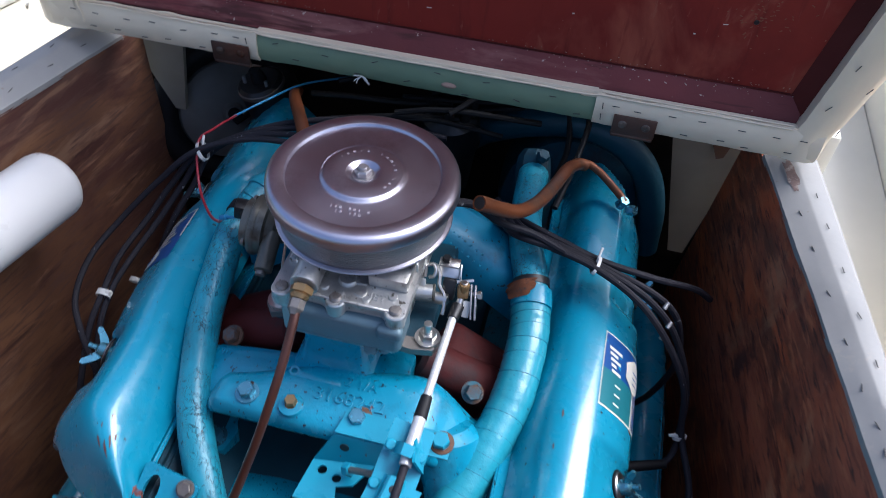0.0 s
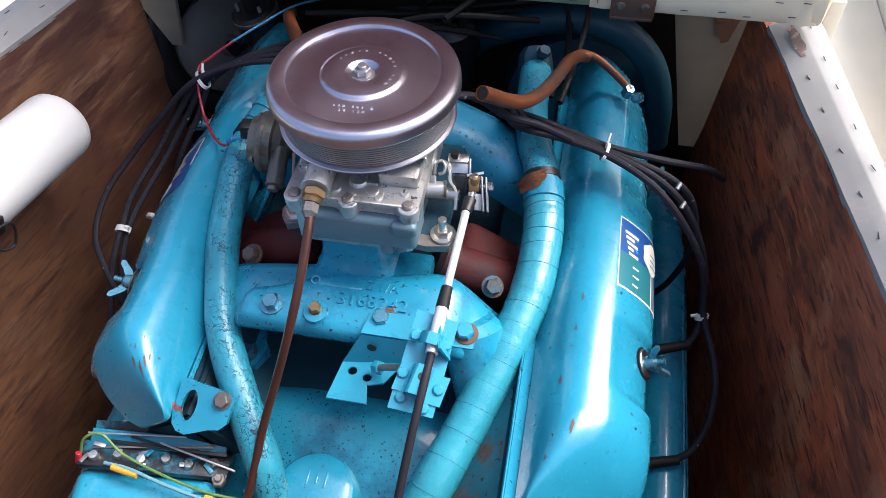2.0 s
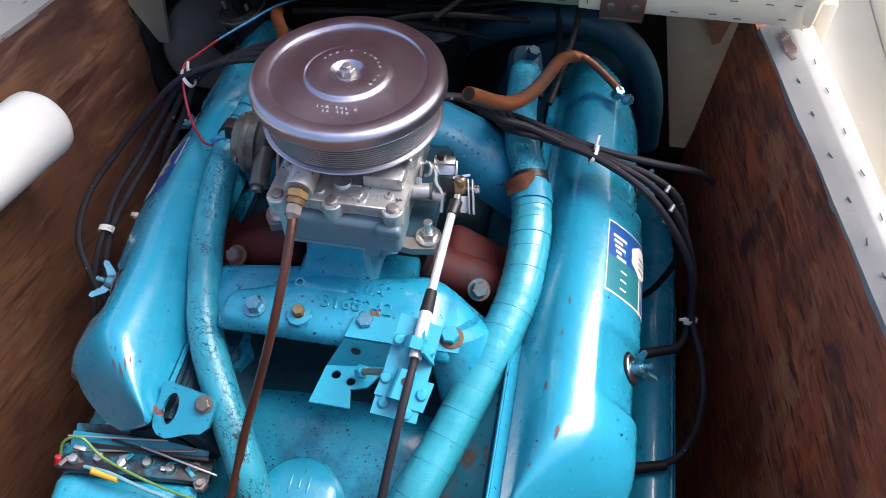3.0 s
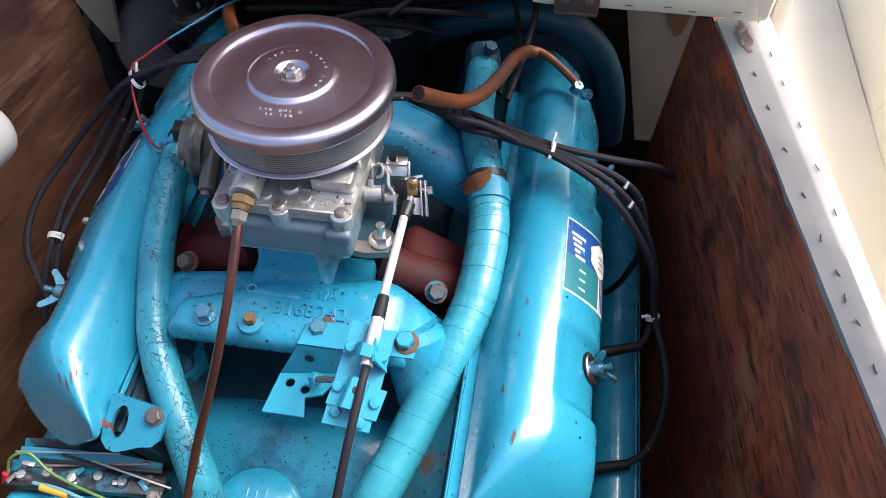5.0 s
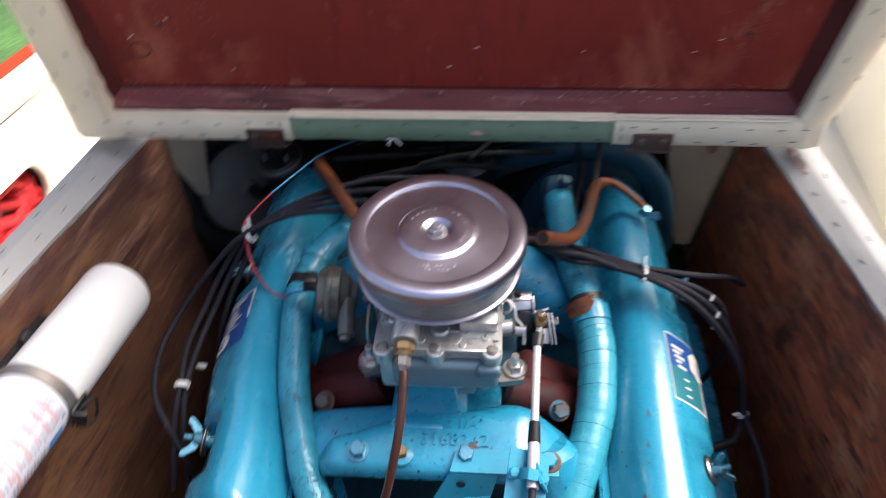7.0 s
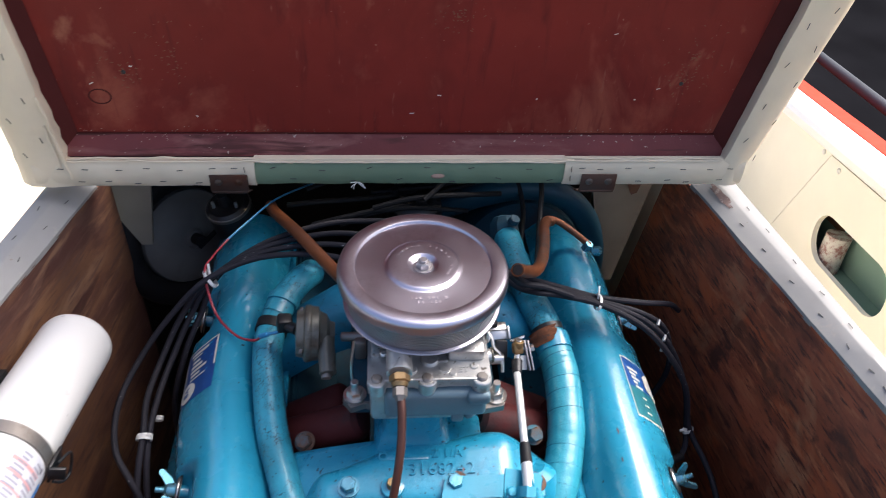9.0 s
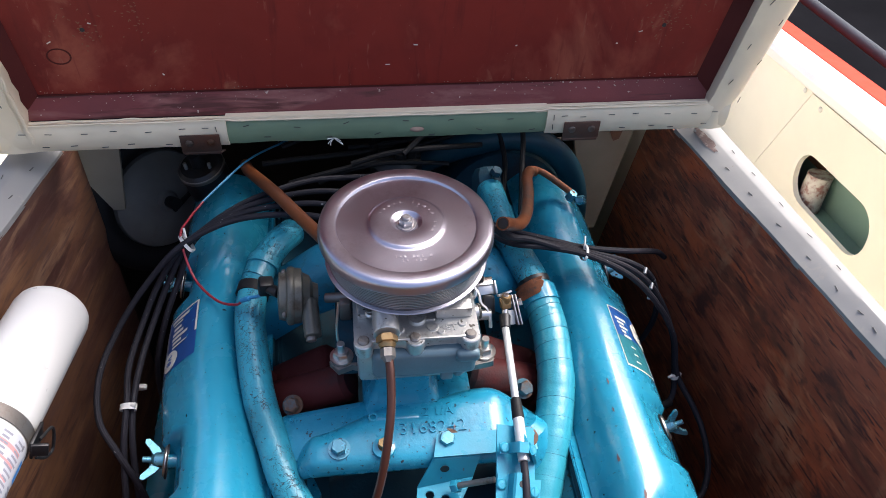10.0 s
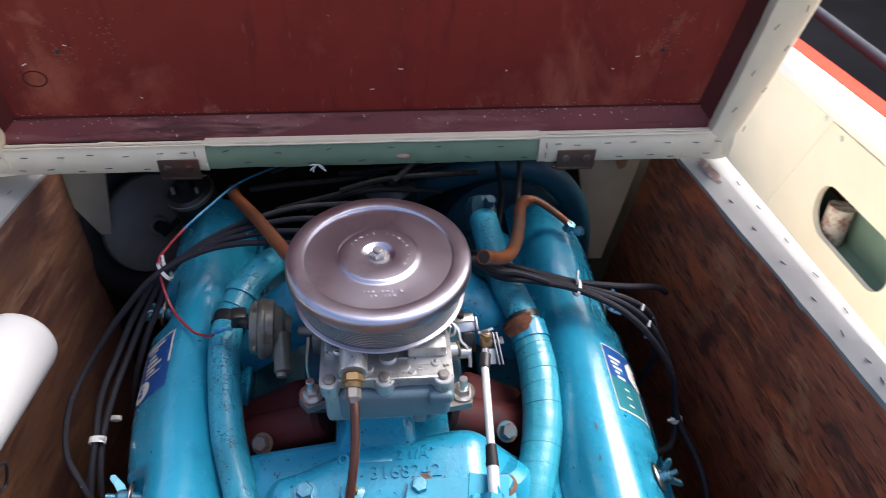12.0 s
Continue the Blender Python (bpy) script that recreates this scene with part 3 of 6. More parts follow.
for x0, x1, owner in ((-0.47, -0.225, rail_l), (0.215, 0.45, rail_r)):
    for k in range(13):
        x = x0 + (x1 - x0) * (k + 0.5) / 13 + random.uniform(-0.006, 0.006)
        z = ZB + (0.0085 if k % 2 else 0.0285) + random.uniform(-0.002, 0.002)
        shared("staple", staple_mesh, Matrix.Translation((x, LY - 0.0158, z)) @ Euler((radians(90), radians(random.uniform(-5, 5)), 0)).to_matrix().to_4x4(), owner)
    for zz in (0.785, 0.80):
        shared("staple", staple_mesh, Matrix.Translation((x1 if x0 < 0 else x0, LY - 0.0158, zz)) @ Euler((radians(90), radians(85), 0)).to_matrix().to_4x4(), owner)
for k, (dz, dy) in enumerate(((0.0010, -0.0135), (0.0034, -0.0100))):
    pts = []
    for i in range(90):
        x = lerp(lid_x(-1, 0.81) + 0.002, lid_x(1, 0.81) - 0.002, i / 89)
        wide = 0.0030 if x < -0.205 else 0.0012
        pts.append((x, LY + dy, ZT + dz + wide * noise.noise(Vector((x * 26, k * 4.0, 3))) - (0.0015 if -0.21 < x < 0.206 else 0)))
    part("rolled_edge", tube(pts, 0.0011, 2, 6), M_VINYL, lid, "raw rolled edge of the vinyl")
for k, dx in enumerate((0.001, -0.006)):
    pts = []
    for i in range(40):
        z = lerp(0.786, 0.905 - 0.04 * k, i / 39)
        pts.append((lid_x(-1, max(z, 0.80)) + dx + 0.0038 * noise.noise(Vector((z * 60, k * 3.0, 8))), LY - 0.0150 + 0.0015 * k, z))
    part("frayed_edge", tube(pts, 0.0017, 2, 7), M_VINYL, lid, "frayed folded edge of the vinyl")
for hx in (-0.247, 0.255):
    h = part("hinge", between(hx - 0.025, LY - 0.0185, 0.767, hx + 0.025, LY - 0.0160, 0.793, 0.001), M_HINGE, lid, "small rusty steel hinge")
    part("knuckle", rod((hx - 0.024, LY - 0.0150, 0.7655), (hx + 0.024, LY - 0.0150, 0.7655), 0.0036), M_HINGE, h)
    part("leaf", quad_slab((hx - 0.024, LY - 0.014, 0.7635), (hx + 0.024, LY - 0.014, 0.7635), (hx + 0.024, LY + 0.012, 0.7480), (hx - 0.024, LY + 0.012, 0.7480), (0, 0.001, -0.002)), M_HINGE, h)
    for sx in (-0.0135, 0.0135):
        part("screw", screwhead(0.0050, 0.0020, facing((hx + sx, LY - 0.0186, 0.782), (0, -1, 0), random.uniform(0, 90))), M_RUSTSCREW, h)
# frayed tuft and worn knot on the green patch
tuft = bmesh.new()
for k in range(14):
    a = random.uniform(0, 6.28)
    merge(tuft, tube([(-0.077, LY - 0.013, 0.778), (-0.077 + 0.006 * math.cos(a), LY - 0.017, 0.777 + 0.004 * math.sin(a)), (-0.077 + 0.011 * math.cos(a + 0.4), LY - 0.019, 0.775 + 0.007 * math.sin(a))], 0.0006, 2, 5))
part("frayed_thread", tuft, M_NYLON, lid, "white frayed thread")
part("worn_spot", lathe([(0, 0.0025), (0.004, 0.0028), (0.009, 0.0015), (0.012, 0)], facing((0.032, LY - 0.0125, 0.787), (0, -1, 0)) @ Matrix.Diagonal((0.8, 0.34, 1, 1)), 18), M_DUST, lid, "worn pale spot")

for k in range(12):
    shared("staple", staple_mesh, Matrix.Translation((-0.19 + 0.034 * k + random.uniform(-0.007, 0.007), LY - 0.0135, ZB + (0.009 if k % 2 else 0.027) + random.uniform(-0.003, 0.003))) @ Euler((radians(90), radians(random.uniform(-25, 25)), 0)).to_matrix().to_4x4(), rail_r)
# dust and a dark joint where the batten meets the panel
part("joint", between(lid_x(-1, 0.82), LY + 0.0175, 0.8352, lid_x(1, 0.82), LY + 0.0192, 0.8365, 0), M_BATTEN, lid)
dust = bmesh.new()
for k in range(150):
    x = random.choice((random.uniform(-0.44, -0.12), random.uniform(0.12, 0.43), random.uniform(-0.44, 0.43)))
    up = abs(random.gauss(0, 0.0045))
    down = random.random() < 0.5
    p_ = (x, LY + 0.0192, 0.8375 + up * 0.6) if not down else (x, LY + 0.0178 - min(up, 0.013) * 0.9, 0.8350 - min(up, 0.013) * 0.9)
    merge(dust, block(random.uniform(0.0006, 0.0018), 0.0006, random.uniform(0.0004, 0.0009), pose(*p_, 0, random.uniform(-30, 30), 0), 0))
part("dust", dust, M_DUST, lid, "pale dust along the batten")["kind"] = "stuff"

# flecks, two old screw holes and a ring mark on the painted underside
random.seed(77)
flecks = bmesh.new()
for k in range(26):
    x, z, a = random.uniform(-0.42, 0.42), random.uniform(0.85, 1.25), random.uniform(-0.6, 0.9)
    merge(flecks, block(random.uniform(0.002, 0.006), 0.0006, random.uniform(0.0008, 0.0016), pose(x, LY + 0.0198, z, 0, math.degrees(a), 0), 0))
part("paint_flecks", flecks, M_DECAL_CREAM, lid, "pale paint flecks")["kind"] = "stuff"
scuff = bmesh.new()
for cx, cz in ((-0.362, 0.925), (-0.30, 0.95), (0.355, 0.915), (0.36, 0.95), (0.05, 1.0)):
    for k in range(40):
        a, rr = random.uniform(0, 6.28), abs(random.gauss(0, 0.021))
        merge(scuff, block(random.uniform(0.0012, 0.004), 0.0004, random.uniform(0.0007, 0.0014), pose(cx + rr * math.cos(a), LY + 0.0198, cz + rr * math.sin(a), 0, random.uniform(-60, 60), 0), 0))
part("scuff", scuff, M_SCUFF, lid, "scuffed bare wood round old screw holes")["kind"] = "stuff"
for cx, cz in ((-0.362, 0.922), (0.352, 0.912)):
    part("screw_hole", lathe([(0, 0.0008), (0.0024, 0.0008), (0.003, 0)], facing((cx, LY + 0.0199, cz), (0, -1, 0)), 10), M_BLACK, lid)
part("ring_mark", lathe([(0.0125, 0.0), (0.0125, 0.0006), (0.0145, 0.0006), (0.0145, 0)], facing((-0.398, LY + 0.0198, 0.888), (0, -1, 0)) @ Matrix.Diagonal((1, 0.75, 1, 1)), 26), M_BATTEN, lid)

# ---- beyond the engine: pale boards ----
for px, lab in ((1, "pale painted board beside the engine"), (-1, "pale painted board beside the engine")):
    if px > 0:
        b = quad_slab((0.316, 0.50, 0.70), (0.470, 0.50, 0.70), (0.420, 0.50, 0.345), (0.394, 0.50, 0.345), (0, 0.02, 0))
    else:
        b = quad_slab((-0.500, 0.348, 0.735), (-0.385, 0.348, 0.735), (-0.411, 0.348, 0.575), (-0.428, 0.348, 0.575), (0, 0.008, 0))
    if px > 0:
        tagged(part("stiffener_board", quad_slab((0.352, 0.484, 0.70), (0.448, 0.484, 0.70), (0.422, 0.484, 0.575), (0.412, 0.484, 0.570), (0, 0.013, 0)), M_PLY_L), "brown wooden knee on the pale board", "board", "stiffener boards", "structure")
    tagged(part("stiffener_board", b, M_PALE), lab, "board", "stiffener boards", "structure")


# ---- the engine ----
engine = thing("marine_engine", 0, 0, FLOOR, "turquoise painted marine V8 engine in its wooden box", "boat engine")
E_ = engine

PROFILE = [(0, 0), (-0.004, 0.028), (-0.0035, 0.050), (0.0010, 0.0640), (0.0095, 0.0745), (0.0220, 0.0805), (0.0380, 0.0820), (0.058, 0.0800), (0.077, 0.0775), (0.093, 0.0735), (0.1045, 0.0670), (0.1115, 0.0560), (0.1155, 0.034), (0.1180, 0)]
PROFILE = [(p.x, p.y) for p in spline([(a, b, 0) for a, b in PROFILE], 3)]
# the starboard cover: a broad sloping flank up to a firm ridge
FLANK = [(0, 0), (-0.004, 0.028), (-0.0035, 0.048), (0.0010, 0.0610), (0.0095, 0.0702), (0.0220, 0.0765), (0.0370, 0.0815), (0.0570, 0.0818), (0.0770, 0.0800), (0.0945, 0.0745), (0.1055, 0.0650), (0.1125, 0.0520), (0.1165, 0.031), (0.1190, 0)]
FLANK = [(p.x, p.y) for p in spline([(a, b, 0) for a, b in FLANK], 3)]
COVER = {1: (-0.306, 0.368, -0.112), -1: (-0.262, 0.376, -0.086)}
POCKETS = {1: ((-0.178, -0.082), (0.096, 0.420)), -1: ((-0.158, -0.070), (0.135, 0.225))}
BASE = {1: 0.122, -1: 0.122}
FAR_NUT = {1: 0.162, -1: 0.204}


def smooth(a, b, x):
    t = min(1, max(0, (x - a) / (b - a)))
    return t * t * (3 - 2 * t)


def soft_least(a, b, r):
    """The lesser of a and b, rounded over r where they cross."""
    h = max(r - abs(a - b), 0) / r
    return min(a, b) - h * h * r * 0.25


def cover_uv(side, i, y):
    """The cover's cross-section point i at y."""
    y0, y1, nut = COVER[side]
    u, v = (FLANK if side > 0 else PROFILE)[i]
    if side > 0:
        u += (0.05 - 0.12 * smooth(-0.04, 0.24, y)) * max(0, u - 0.03)
    # pressed pockets round the two studs, cut into the top plate up to its inner ridge
    for lo, hi in POCKETS[side]:
        pocket = smooth(lo, lo + 0.013, y) * (1 - smooth(hi - 0.013, hi, y))
        v -= pocket * ((0.0042 * smooth(0.038, 0.046, u) + 0.0040 * smooth(0.044, 0.090, u)) if side > 0 else 0.0190 * smooth(0.050, 0.090, u))
    # the near end: a sloping face and corners rounded in plan
    d = max(0.0, y - y0)
    v = max(0.001, soft_least(v, 0.004 + d * (1.00 if side > 0 else 1.50), 0.032 if side > 0 else 0.046))
    r = 0.058 if side > 0 else 0.044
    if d < r:
        u = soft_least(u, (0.123 if side > 0 else 0.122 - 0.036 * (1 - smooth(0.02, 0.17, d))) - r + math.sqrt(max(0.0, r * r - (r - d) ** 2)), 0.004)
    r = 0.026 if side > 0 else 0.010
    if d < r:
        u = max(u, -0.004 + r - math.sqrt(max(0.0, r * r - (r - d) ** 2)))
    if side > 0:
        # the far end is cut off aslant
        v = max(0.001, soft_least(v, 0.004 + 5.0 * max(0.0, y1 - 0.003 - 1.0 * max(0, u) - y), 0.014))
    d = y1 - y
    if d < 0.009:
        k = (1 - (1 - max(0, d) / 0.009) ** 2.6) ** 0.35
        v *= max(0.02, k)
        u = 0.066 + (u - 0.066) * (0.95 + 0.05 * k)
    return u, v


def cover_at(side, u, v, y):
    root = 0.195 if side > 0 else 0.19 + 0.03 * min(0, y - 0.1) - 0.013 * smooth(0.02, -0.12, y)
    return Vector((side * (root + 0.783 * u + 0.621 * v), y, (0.578 if side > 0 else 0.568) - 0.621 * u + 0.783 * v))


def cover_surface(side, f, y, off=0.0012):
    """A point on the cover at f (0 inner edge to 1 outer edge), lifted by off."""
    n = len(PROFILE) - 1
    i = min(n - 1, max(0, int(f * n)))
    k = f * n - i
    a, b = cover_uv(side, i, y), cover_uv(side, i + 1, y)
    u, v = lerp(a[0], b[0], k), lerp(a[1], b[1], k)
    t = Vector((b[0] - a[0], b[1] - a[1])).normalized()
    return cover_at(side, u - t.y * off, v + t.x * off, y)


def valve_cover(side):
    y0, y1, nut = COVER[side]
    ys = [y0 + 0.06 * (k / 22) ** 2.2 for k in range(22)] + [y0 + 0.06 + (y1 - 0.009 - y0 - 0.06) * k / 210 for k in range(211)] + [y1 - 0.009 * (1 - (k / 8)) ** 2 for k in range(1, 9)]
    rows = [[cover_at(side, *cover_uv(side, i, y), y) for i in range(len(PROFILE))] for y in ys]
    vc = part("valve_cover", loft(rows), M_PAINT, E_, "turquoise pressed steel valve cover with small paint chips", 50)
    # flange lips below the cover
    for k, (lift, out, th) in enumerate(((-0.0055, 0.009, 0.005), (-0.014, 0.004, 0.007))):
        lap = out + 0.004 if side > 0 else out - 0.005
        o = [(-lap, lift), (BASE[side] + out, lift), (BASE[side] + out, lift + th), (-lap, lift + th)]
        lip = loft([[cover_at(side, u, v, y) for u, v in o] for y in (y0 - 0.006 if side > 0 else y0 + 0.045, y1 + 0.006 if side < 0 else y1 - 0.055)])
        bmesh.ops.bevel(lip, geom=lip.edges[:], offset=0.0015, segments=2, affect="EDGES")
        part("flange", lip, M_PAINT if k == 0 else M_SHADED, vc)
    # wing nut on its stud
    for spot, spin in ((nut, 70 if side > 0 else -15), (FAR_NUT[side], 20)):
        fn = (0.675 if spot < 0 else 0.70) if side > 0 else 0.75
        p = cover_surface(side, fn, spot, 0 if side > 0 else 0.009)
        nrm = (cover_surface(side, fn, spot, 0.02) - p).normalized()
        wm = facing(p, nrm, spin) @ Matrix.Scale(1.0 if side > 0 else 1.22, 4)
        wn_ = lathe([(0.0085, 0.003), (0.007, 0.012), (0.0045, 0.014), (0.003, 0.015), (0.003, 0.023), (0, 0.023)], wm, 16)
        for sgn in (1, -1):
            wing = [(0.004, 0.004), (0.012, 0.009), (0.020, 0.019), (0.0195, 0.0225), (0.0155, 0.0225), (0.011, 0.018), (0.004, 0.013)]
            merge(wn_, loft([[wm @ Vector((sgn * a, w_, b)) for a, b in wing] for w_ in (-0.0022, 0.0022)]))
        nut_ob = part("wing_nut", wn_, M_WORN, vc, "worn turquoise wing nut on a stud")
        part("washer", lathe([(0.009, 0.0035), (0.0145, 0.003), (0.0155, 0.0018), (0.0155, -0.001), (0, -0.001)], wm, 28), M_STEEL, nut_ob, "steel washer")
        if side < 0:
            part("stud", rod(p - nrm * 0.014, p, 0.0085), M_PAINT, nut_ob)
        part("seal", lathe([(0.010, 0.0008), (0.0178, 0.0008), (0.0178, -0.001)], wm, 28), M_RUBBER, nut_ob, "black rubber seal")
    # flange bolts along the outer edge
    for yb in (y0 + 0.05, 0.10, y1 - 0.012):
        part("bolt", hexhead(0.0075, 0.007, facing(cover_at(side, BASE[side] + 0.006, -0.001, yb), (side * 0.62, 0, 0.78)), 0.009), M_WORN, vc)
    # cylinder head below
    hd = loft([[cover_at(side, u, v, y) for u, v in ((-0.006, -0.015), (BASE[side] + 0.008, -0.015), (BASE[side] + 0.008, -0.10), (-0.010, -0.10))] for y in (y0 - 0.012 if side > 0 else y0 + 0.012, y1 + 0.01)])
    bmesh.ops.bevel(hd, geom=hd.edges[:], offset=0.004, segments=2, affect="EDGES")
    # the port head is coloured near black for the shade around it
    part("cylinder_head", hd, M_HEAD if side > 0 else M_SHADED, E_, "rust-stained painted cylinder head")
    return vc


cover_r = valve_cover(1)
cover_l = valve_cover(-1)


def decal(side, f0, f1, ya, yb, mat, owner, off=0.0006, n=8, name="decal", label="", smooth_=60):
    bm = loft([[cover_surface(side, lerp(f0, f1, i / n), lerp(ya, yb, j / 8), off) for i in range(n + 1)] for j in range(9)], closed=False, caps=False)
    return part(name, bm, mat, owner, label, smooth_)


# the maker's transfers, drawn as plain shapes
dl = decal(-1, 0.425, 0.775, 0.022, 0.112, M_DECAL_BLUE, cover_l, 0.0005, label="blue and cream maker's transfer")
decal(-1, 0.425, 0.440, 0.060, 0.112, M_DECAL_CREAM, dl, 0.0009, 2, "border")
decal(-1, 0.440, 0.775, 0.1095, 0.112, M_DECAL_CREAM, dl, 0.0009, 8, "border")
for k in range(4):
    decal(-1, 0.690 + 0.024 * k, 0.699 + 0.024 * k, 0.030, 0.100, M_DECAL_CREAM, dl, 0.0009, 2, "stripe")
for k, (fa_, fb_, w_) in enumerate(((0.50, 0.66, 0.0050), (0.55, 0.64, 0.0026), (0.56, 0.63, 0.0040), (0.54, 0.64, 0.0046), (0.50, 0.64, 0.0046), (0.55, 0.63, 0.0040), (0.50, 0.63, 0.0024))):
    decal(-1, fa_, fb_, 0.1050 - k * 0.0078, 0.1050 - k * 0.0078 - w_, M_DECAL_CREAM, dl, 0.0013, 4, "bar")

pv = cover_surface(-1, 0.64, 0.0380, 0.0019)
nv = (cover_surface(-1, 0.62, 0.036, 0.02) - cover_surface(-1, 0.62, 0.036, 0)).normalized()
xa = Vector((0, -1, 0))
ya_ = nv.cross(xa)
mv = Matrix.Translation(pv) @ Matrix((xa, ya_, nv)).transposed().to_4x4()
part("lettering", lettering("V8", 0.014, 0.0002, mv), M_DECAL_BLUE, dl)
dr = decal(1, 0.452, 0.745, -0.0475, 0.0540, M_DECAL_CREAM, cover_r, 0.0005, label="blue and green maker's transfer with a pale crest")
decal(1, 0.458, 0.738, 0.003, 0.0515, M_DECAL_BLUE, dr, 0.0009, name="blue_field")
decal(1, 0.458, 0.655, -0.045, 0.003, M_DECAL_GREEN, dr, 0.0009, name="green_field")
for k in range(4):
    decal(1, 0.668 + 0.018 * k, 0.676 + 0.018 * k, -0.045, 0.007, M_DECAL_BLUE, dr, 0.0010, 2, "bar")
for k in range(5):
    decal(1, 0.480 + 0.006 * k, (0.560, 0.535, 0.555, 0.530, 0.560)[k], 0.036 - k * 0.0072, 0.0318 - k * 0.0072, M_DECAL_CREAM, dr, 0.0013, 3, "bar")
for k in range(3):
    decal(1, 0.53, 0.565, -0.010 - k * 0.012, -0.0125 - k * 0.012, M_DECAL_CREAM, dr, 0.0013, 2, "bar")
def patch(side, f, y, rf, ry, off, lobes=0.0):
    """A rounded patch that lies on a cover's curve."""
    bm = bmesh.new()
    rings = [[bm.verts.new(cover_surface(side, f + rf * q * math.sin(a) * (1 + lobes * math.sin(5 * a)), y + ry * q * math.cos(a) * (1 + lobes * math.cos(4 * a)), off)) for a in [2 * math.pi * k / 28 for k in range(28)]] for q in (0.3, 0.65, 1.0)]
    mid = bm.verts.new(cover_surface(side, f, y, off))
    for k in range(28):
        bm.faces.new((mid, rings[0][k], rings[0][(k + 1) % 28]))
        for a_, b_ in zip(rings, rings[1:]):
            bm.faces.new((a_[k], b_[k], b_[(k + 1) % 28], a_[(k + 1) % 28]))
    return bm


crest = patch(1, 0.660, 0.022, 0.072, 0.021, 0.0016, 0.10)
part("emblem", patch(-1, 0.64, 0.0380, 0.075, 0.0155, 0.0013), M_DECAL_CREAM, dl)
part("crest", crest, M_DECAL_CREAM, dr)
for k in range(3):
    decal(1, 0.640, 0.700, 0.028 - k * 0.008, 0.0262 - k * 0.008, M_DECAL_BLUE, dr, 0.0021, 2, "bar")
# paint chips on the right-hand cover
M_CHIP = material("bare_primer_chip", (0.11, 0.045, 0.038), 0.6, vary=0.4)
random.seed(8)
for f, y, s in ((0.26, -0.075, 1.0), (0.235, -0.115, 0.8), (0.17, -0.175, 1.2), (0.27, -0.225, 1.7), (0.15, -0.255, 0.8)):
    bm = bmesh.new()
    bm.faces.new([bm.verts.new(cover_surface(1, f + 0.008 * s * math.sin(a) * random.uniform(0.5, 1.2), y + 0.0048 * s * math.cos(a) * random.uniform(0.5, 1.2), 0.0006)) for a in [2 * math.pi * k / 11 for k in range(11)]])
    part("paint_chip", bm, M_CHIP, cover_r, "reddish bare chip in the paint")
for f, y, s in ((0.30, -0.222, 1.2), (0.25, -0.226, 1.5), (0.20, -0.220, 1.1), (0.16, -0.214, 0.8), (0.27, -0.208, 0.6), (0.22, -0.196, 0.5)):
    bm = bmesh.new()
    bm.faces.new([bm.verts.new(cover_surface(-1, f + 0.008 * s * math.sin(a) * random.uniform(0.5, 1.2), y + 0.005 * s * math.cos(a) * random.uniform(0.5, 1.2), 0.0006)) for a in [2 * math.pi * k / 11 for k in range(11)]])
    part("paint_chip", bm, M_CHIP, cover_l, "reddish bare chip in the paint")

# block, valley cover and the sloping cover at the near end
blk = loft([[Vector((x, y, z)) for x, z in ((-0.25, 0.12), (0.25, 0.12), (0.27, 0.30), (0.15, 0.475), (-0.15, 0.475), (-0.27, 0.30))] for y in (-0.22, 0.36)])
bmesh.ops.bevel(blk, geom=blk.edges[:], offset=0.012, segments=2, affect="EDGES")
fr = loft([[Vector((x, y, z)) for x, z in ((-0.22, 0.10), (0.22, 0.10), (0.20, 0.34), (-0.20, 0.34))] for y in (-0.40, -0.23)])
bmesh.ops.bevel(fr, geom=fr.edges[:], offset=0.012, segments=2, affect="EDGES")
part("timing_cover", fr, M_CAST, E_, "turquoise cover at the near end of the block")
part("engine_block", blk, M_SHADED, E_, "turquoise painted cast iron engine block")
rows = []
for k in range(17):
    y = lerp(-0.10, -0.44, k / 16)
    z = 0.492 - 0.10 * smooth(-0.13, -0.46, y) - 0.10 * max(0, (-y - 0.30)) - 0.040 * smooth(-0.19, -0.11, y)
    rows.append([Vector((x, y, z - dz)) for x, dz in ((-0.150, 0.10), (-0.148, 0.012), (-0.138, 0.001), (-0.06, -0.004), (0.06, -0.004), (0.136, 0.001), (0.146, 0.012), (0.148, 0.10))])
part("valley_cover", loft(rows), M_VALLEY, E_, "smooth turquoise cover over the engine valley, spotted with grime", 50)
for x, y in ((-0.137, -0.141), (0.165, -0.225), (0.158, -0.31), (-0.135, -0.30)):
    part("bolt", hexhead(0.009, 0.009, pose(x, y, 0.485, 0, 0, 20), 0.012), M_CAST, E_)
# exhaust manifolds along the outer sides
for side in (1, -1):
    dz = -0.035 if side > 0 else -0.13
    ex = tube([(side * 0.335, 0.33, 0.40 + dz), (side * 0.362, 0.24, 0.42 + dz), (side * 0.362, 0.0, 0.425 + dz), (side * 0.362, -0.2, 0.425 + dz), (side * 0.36, -0.40, 0.42 + dz)], 0.030, 10, 20)
    exm = part("exhaust_manifold", ex, M_PAINT, E_, "turquoise painted exhaust manifold")
    if side < 0:
        continue
    part("seam", between(side * 0.383, -0.38, 0.436 + dz, side * 0.388, 0.12, 0.444 + dz, 0.001), M_PAINT, exm)
    part("shroud", between(side * 0.372, -0.40, 0.34 + dz, side * 0.398, 0.20, 0.418 + dz, 0.006), M_PAINT, exm)

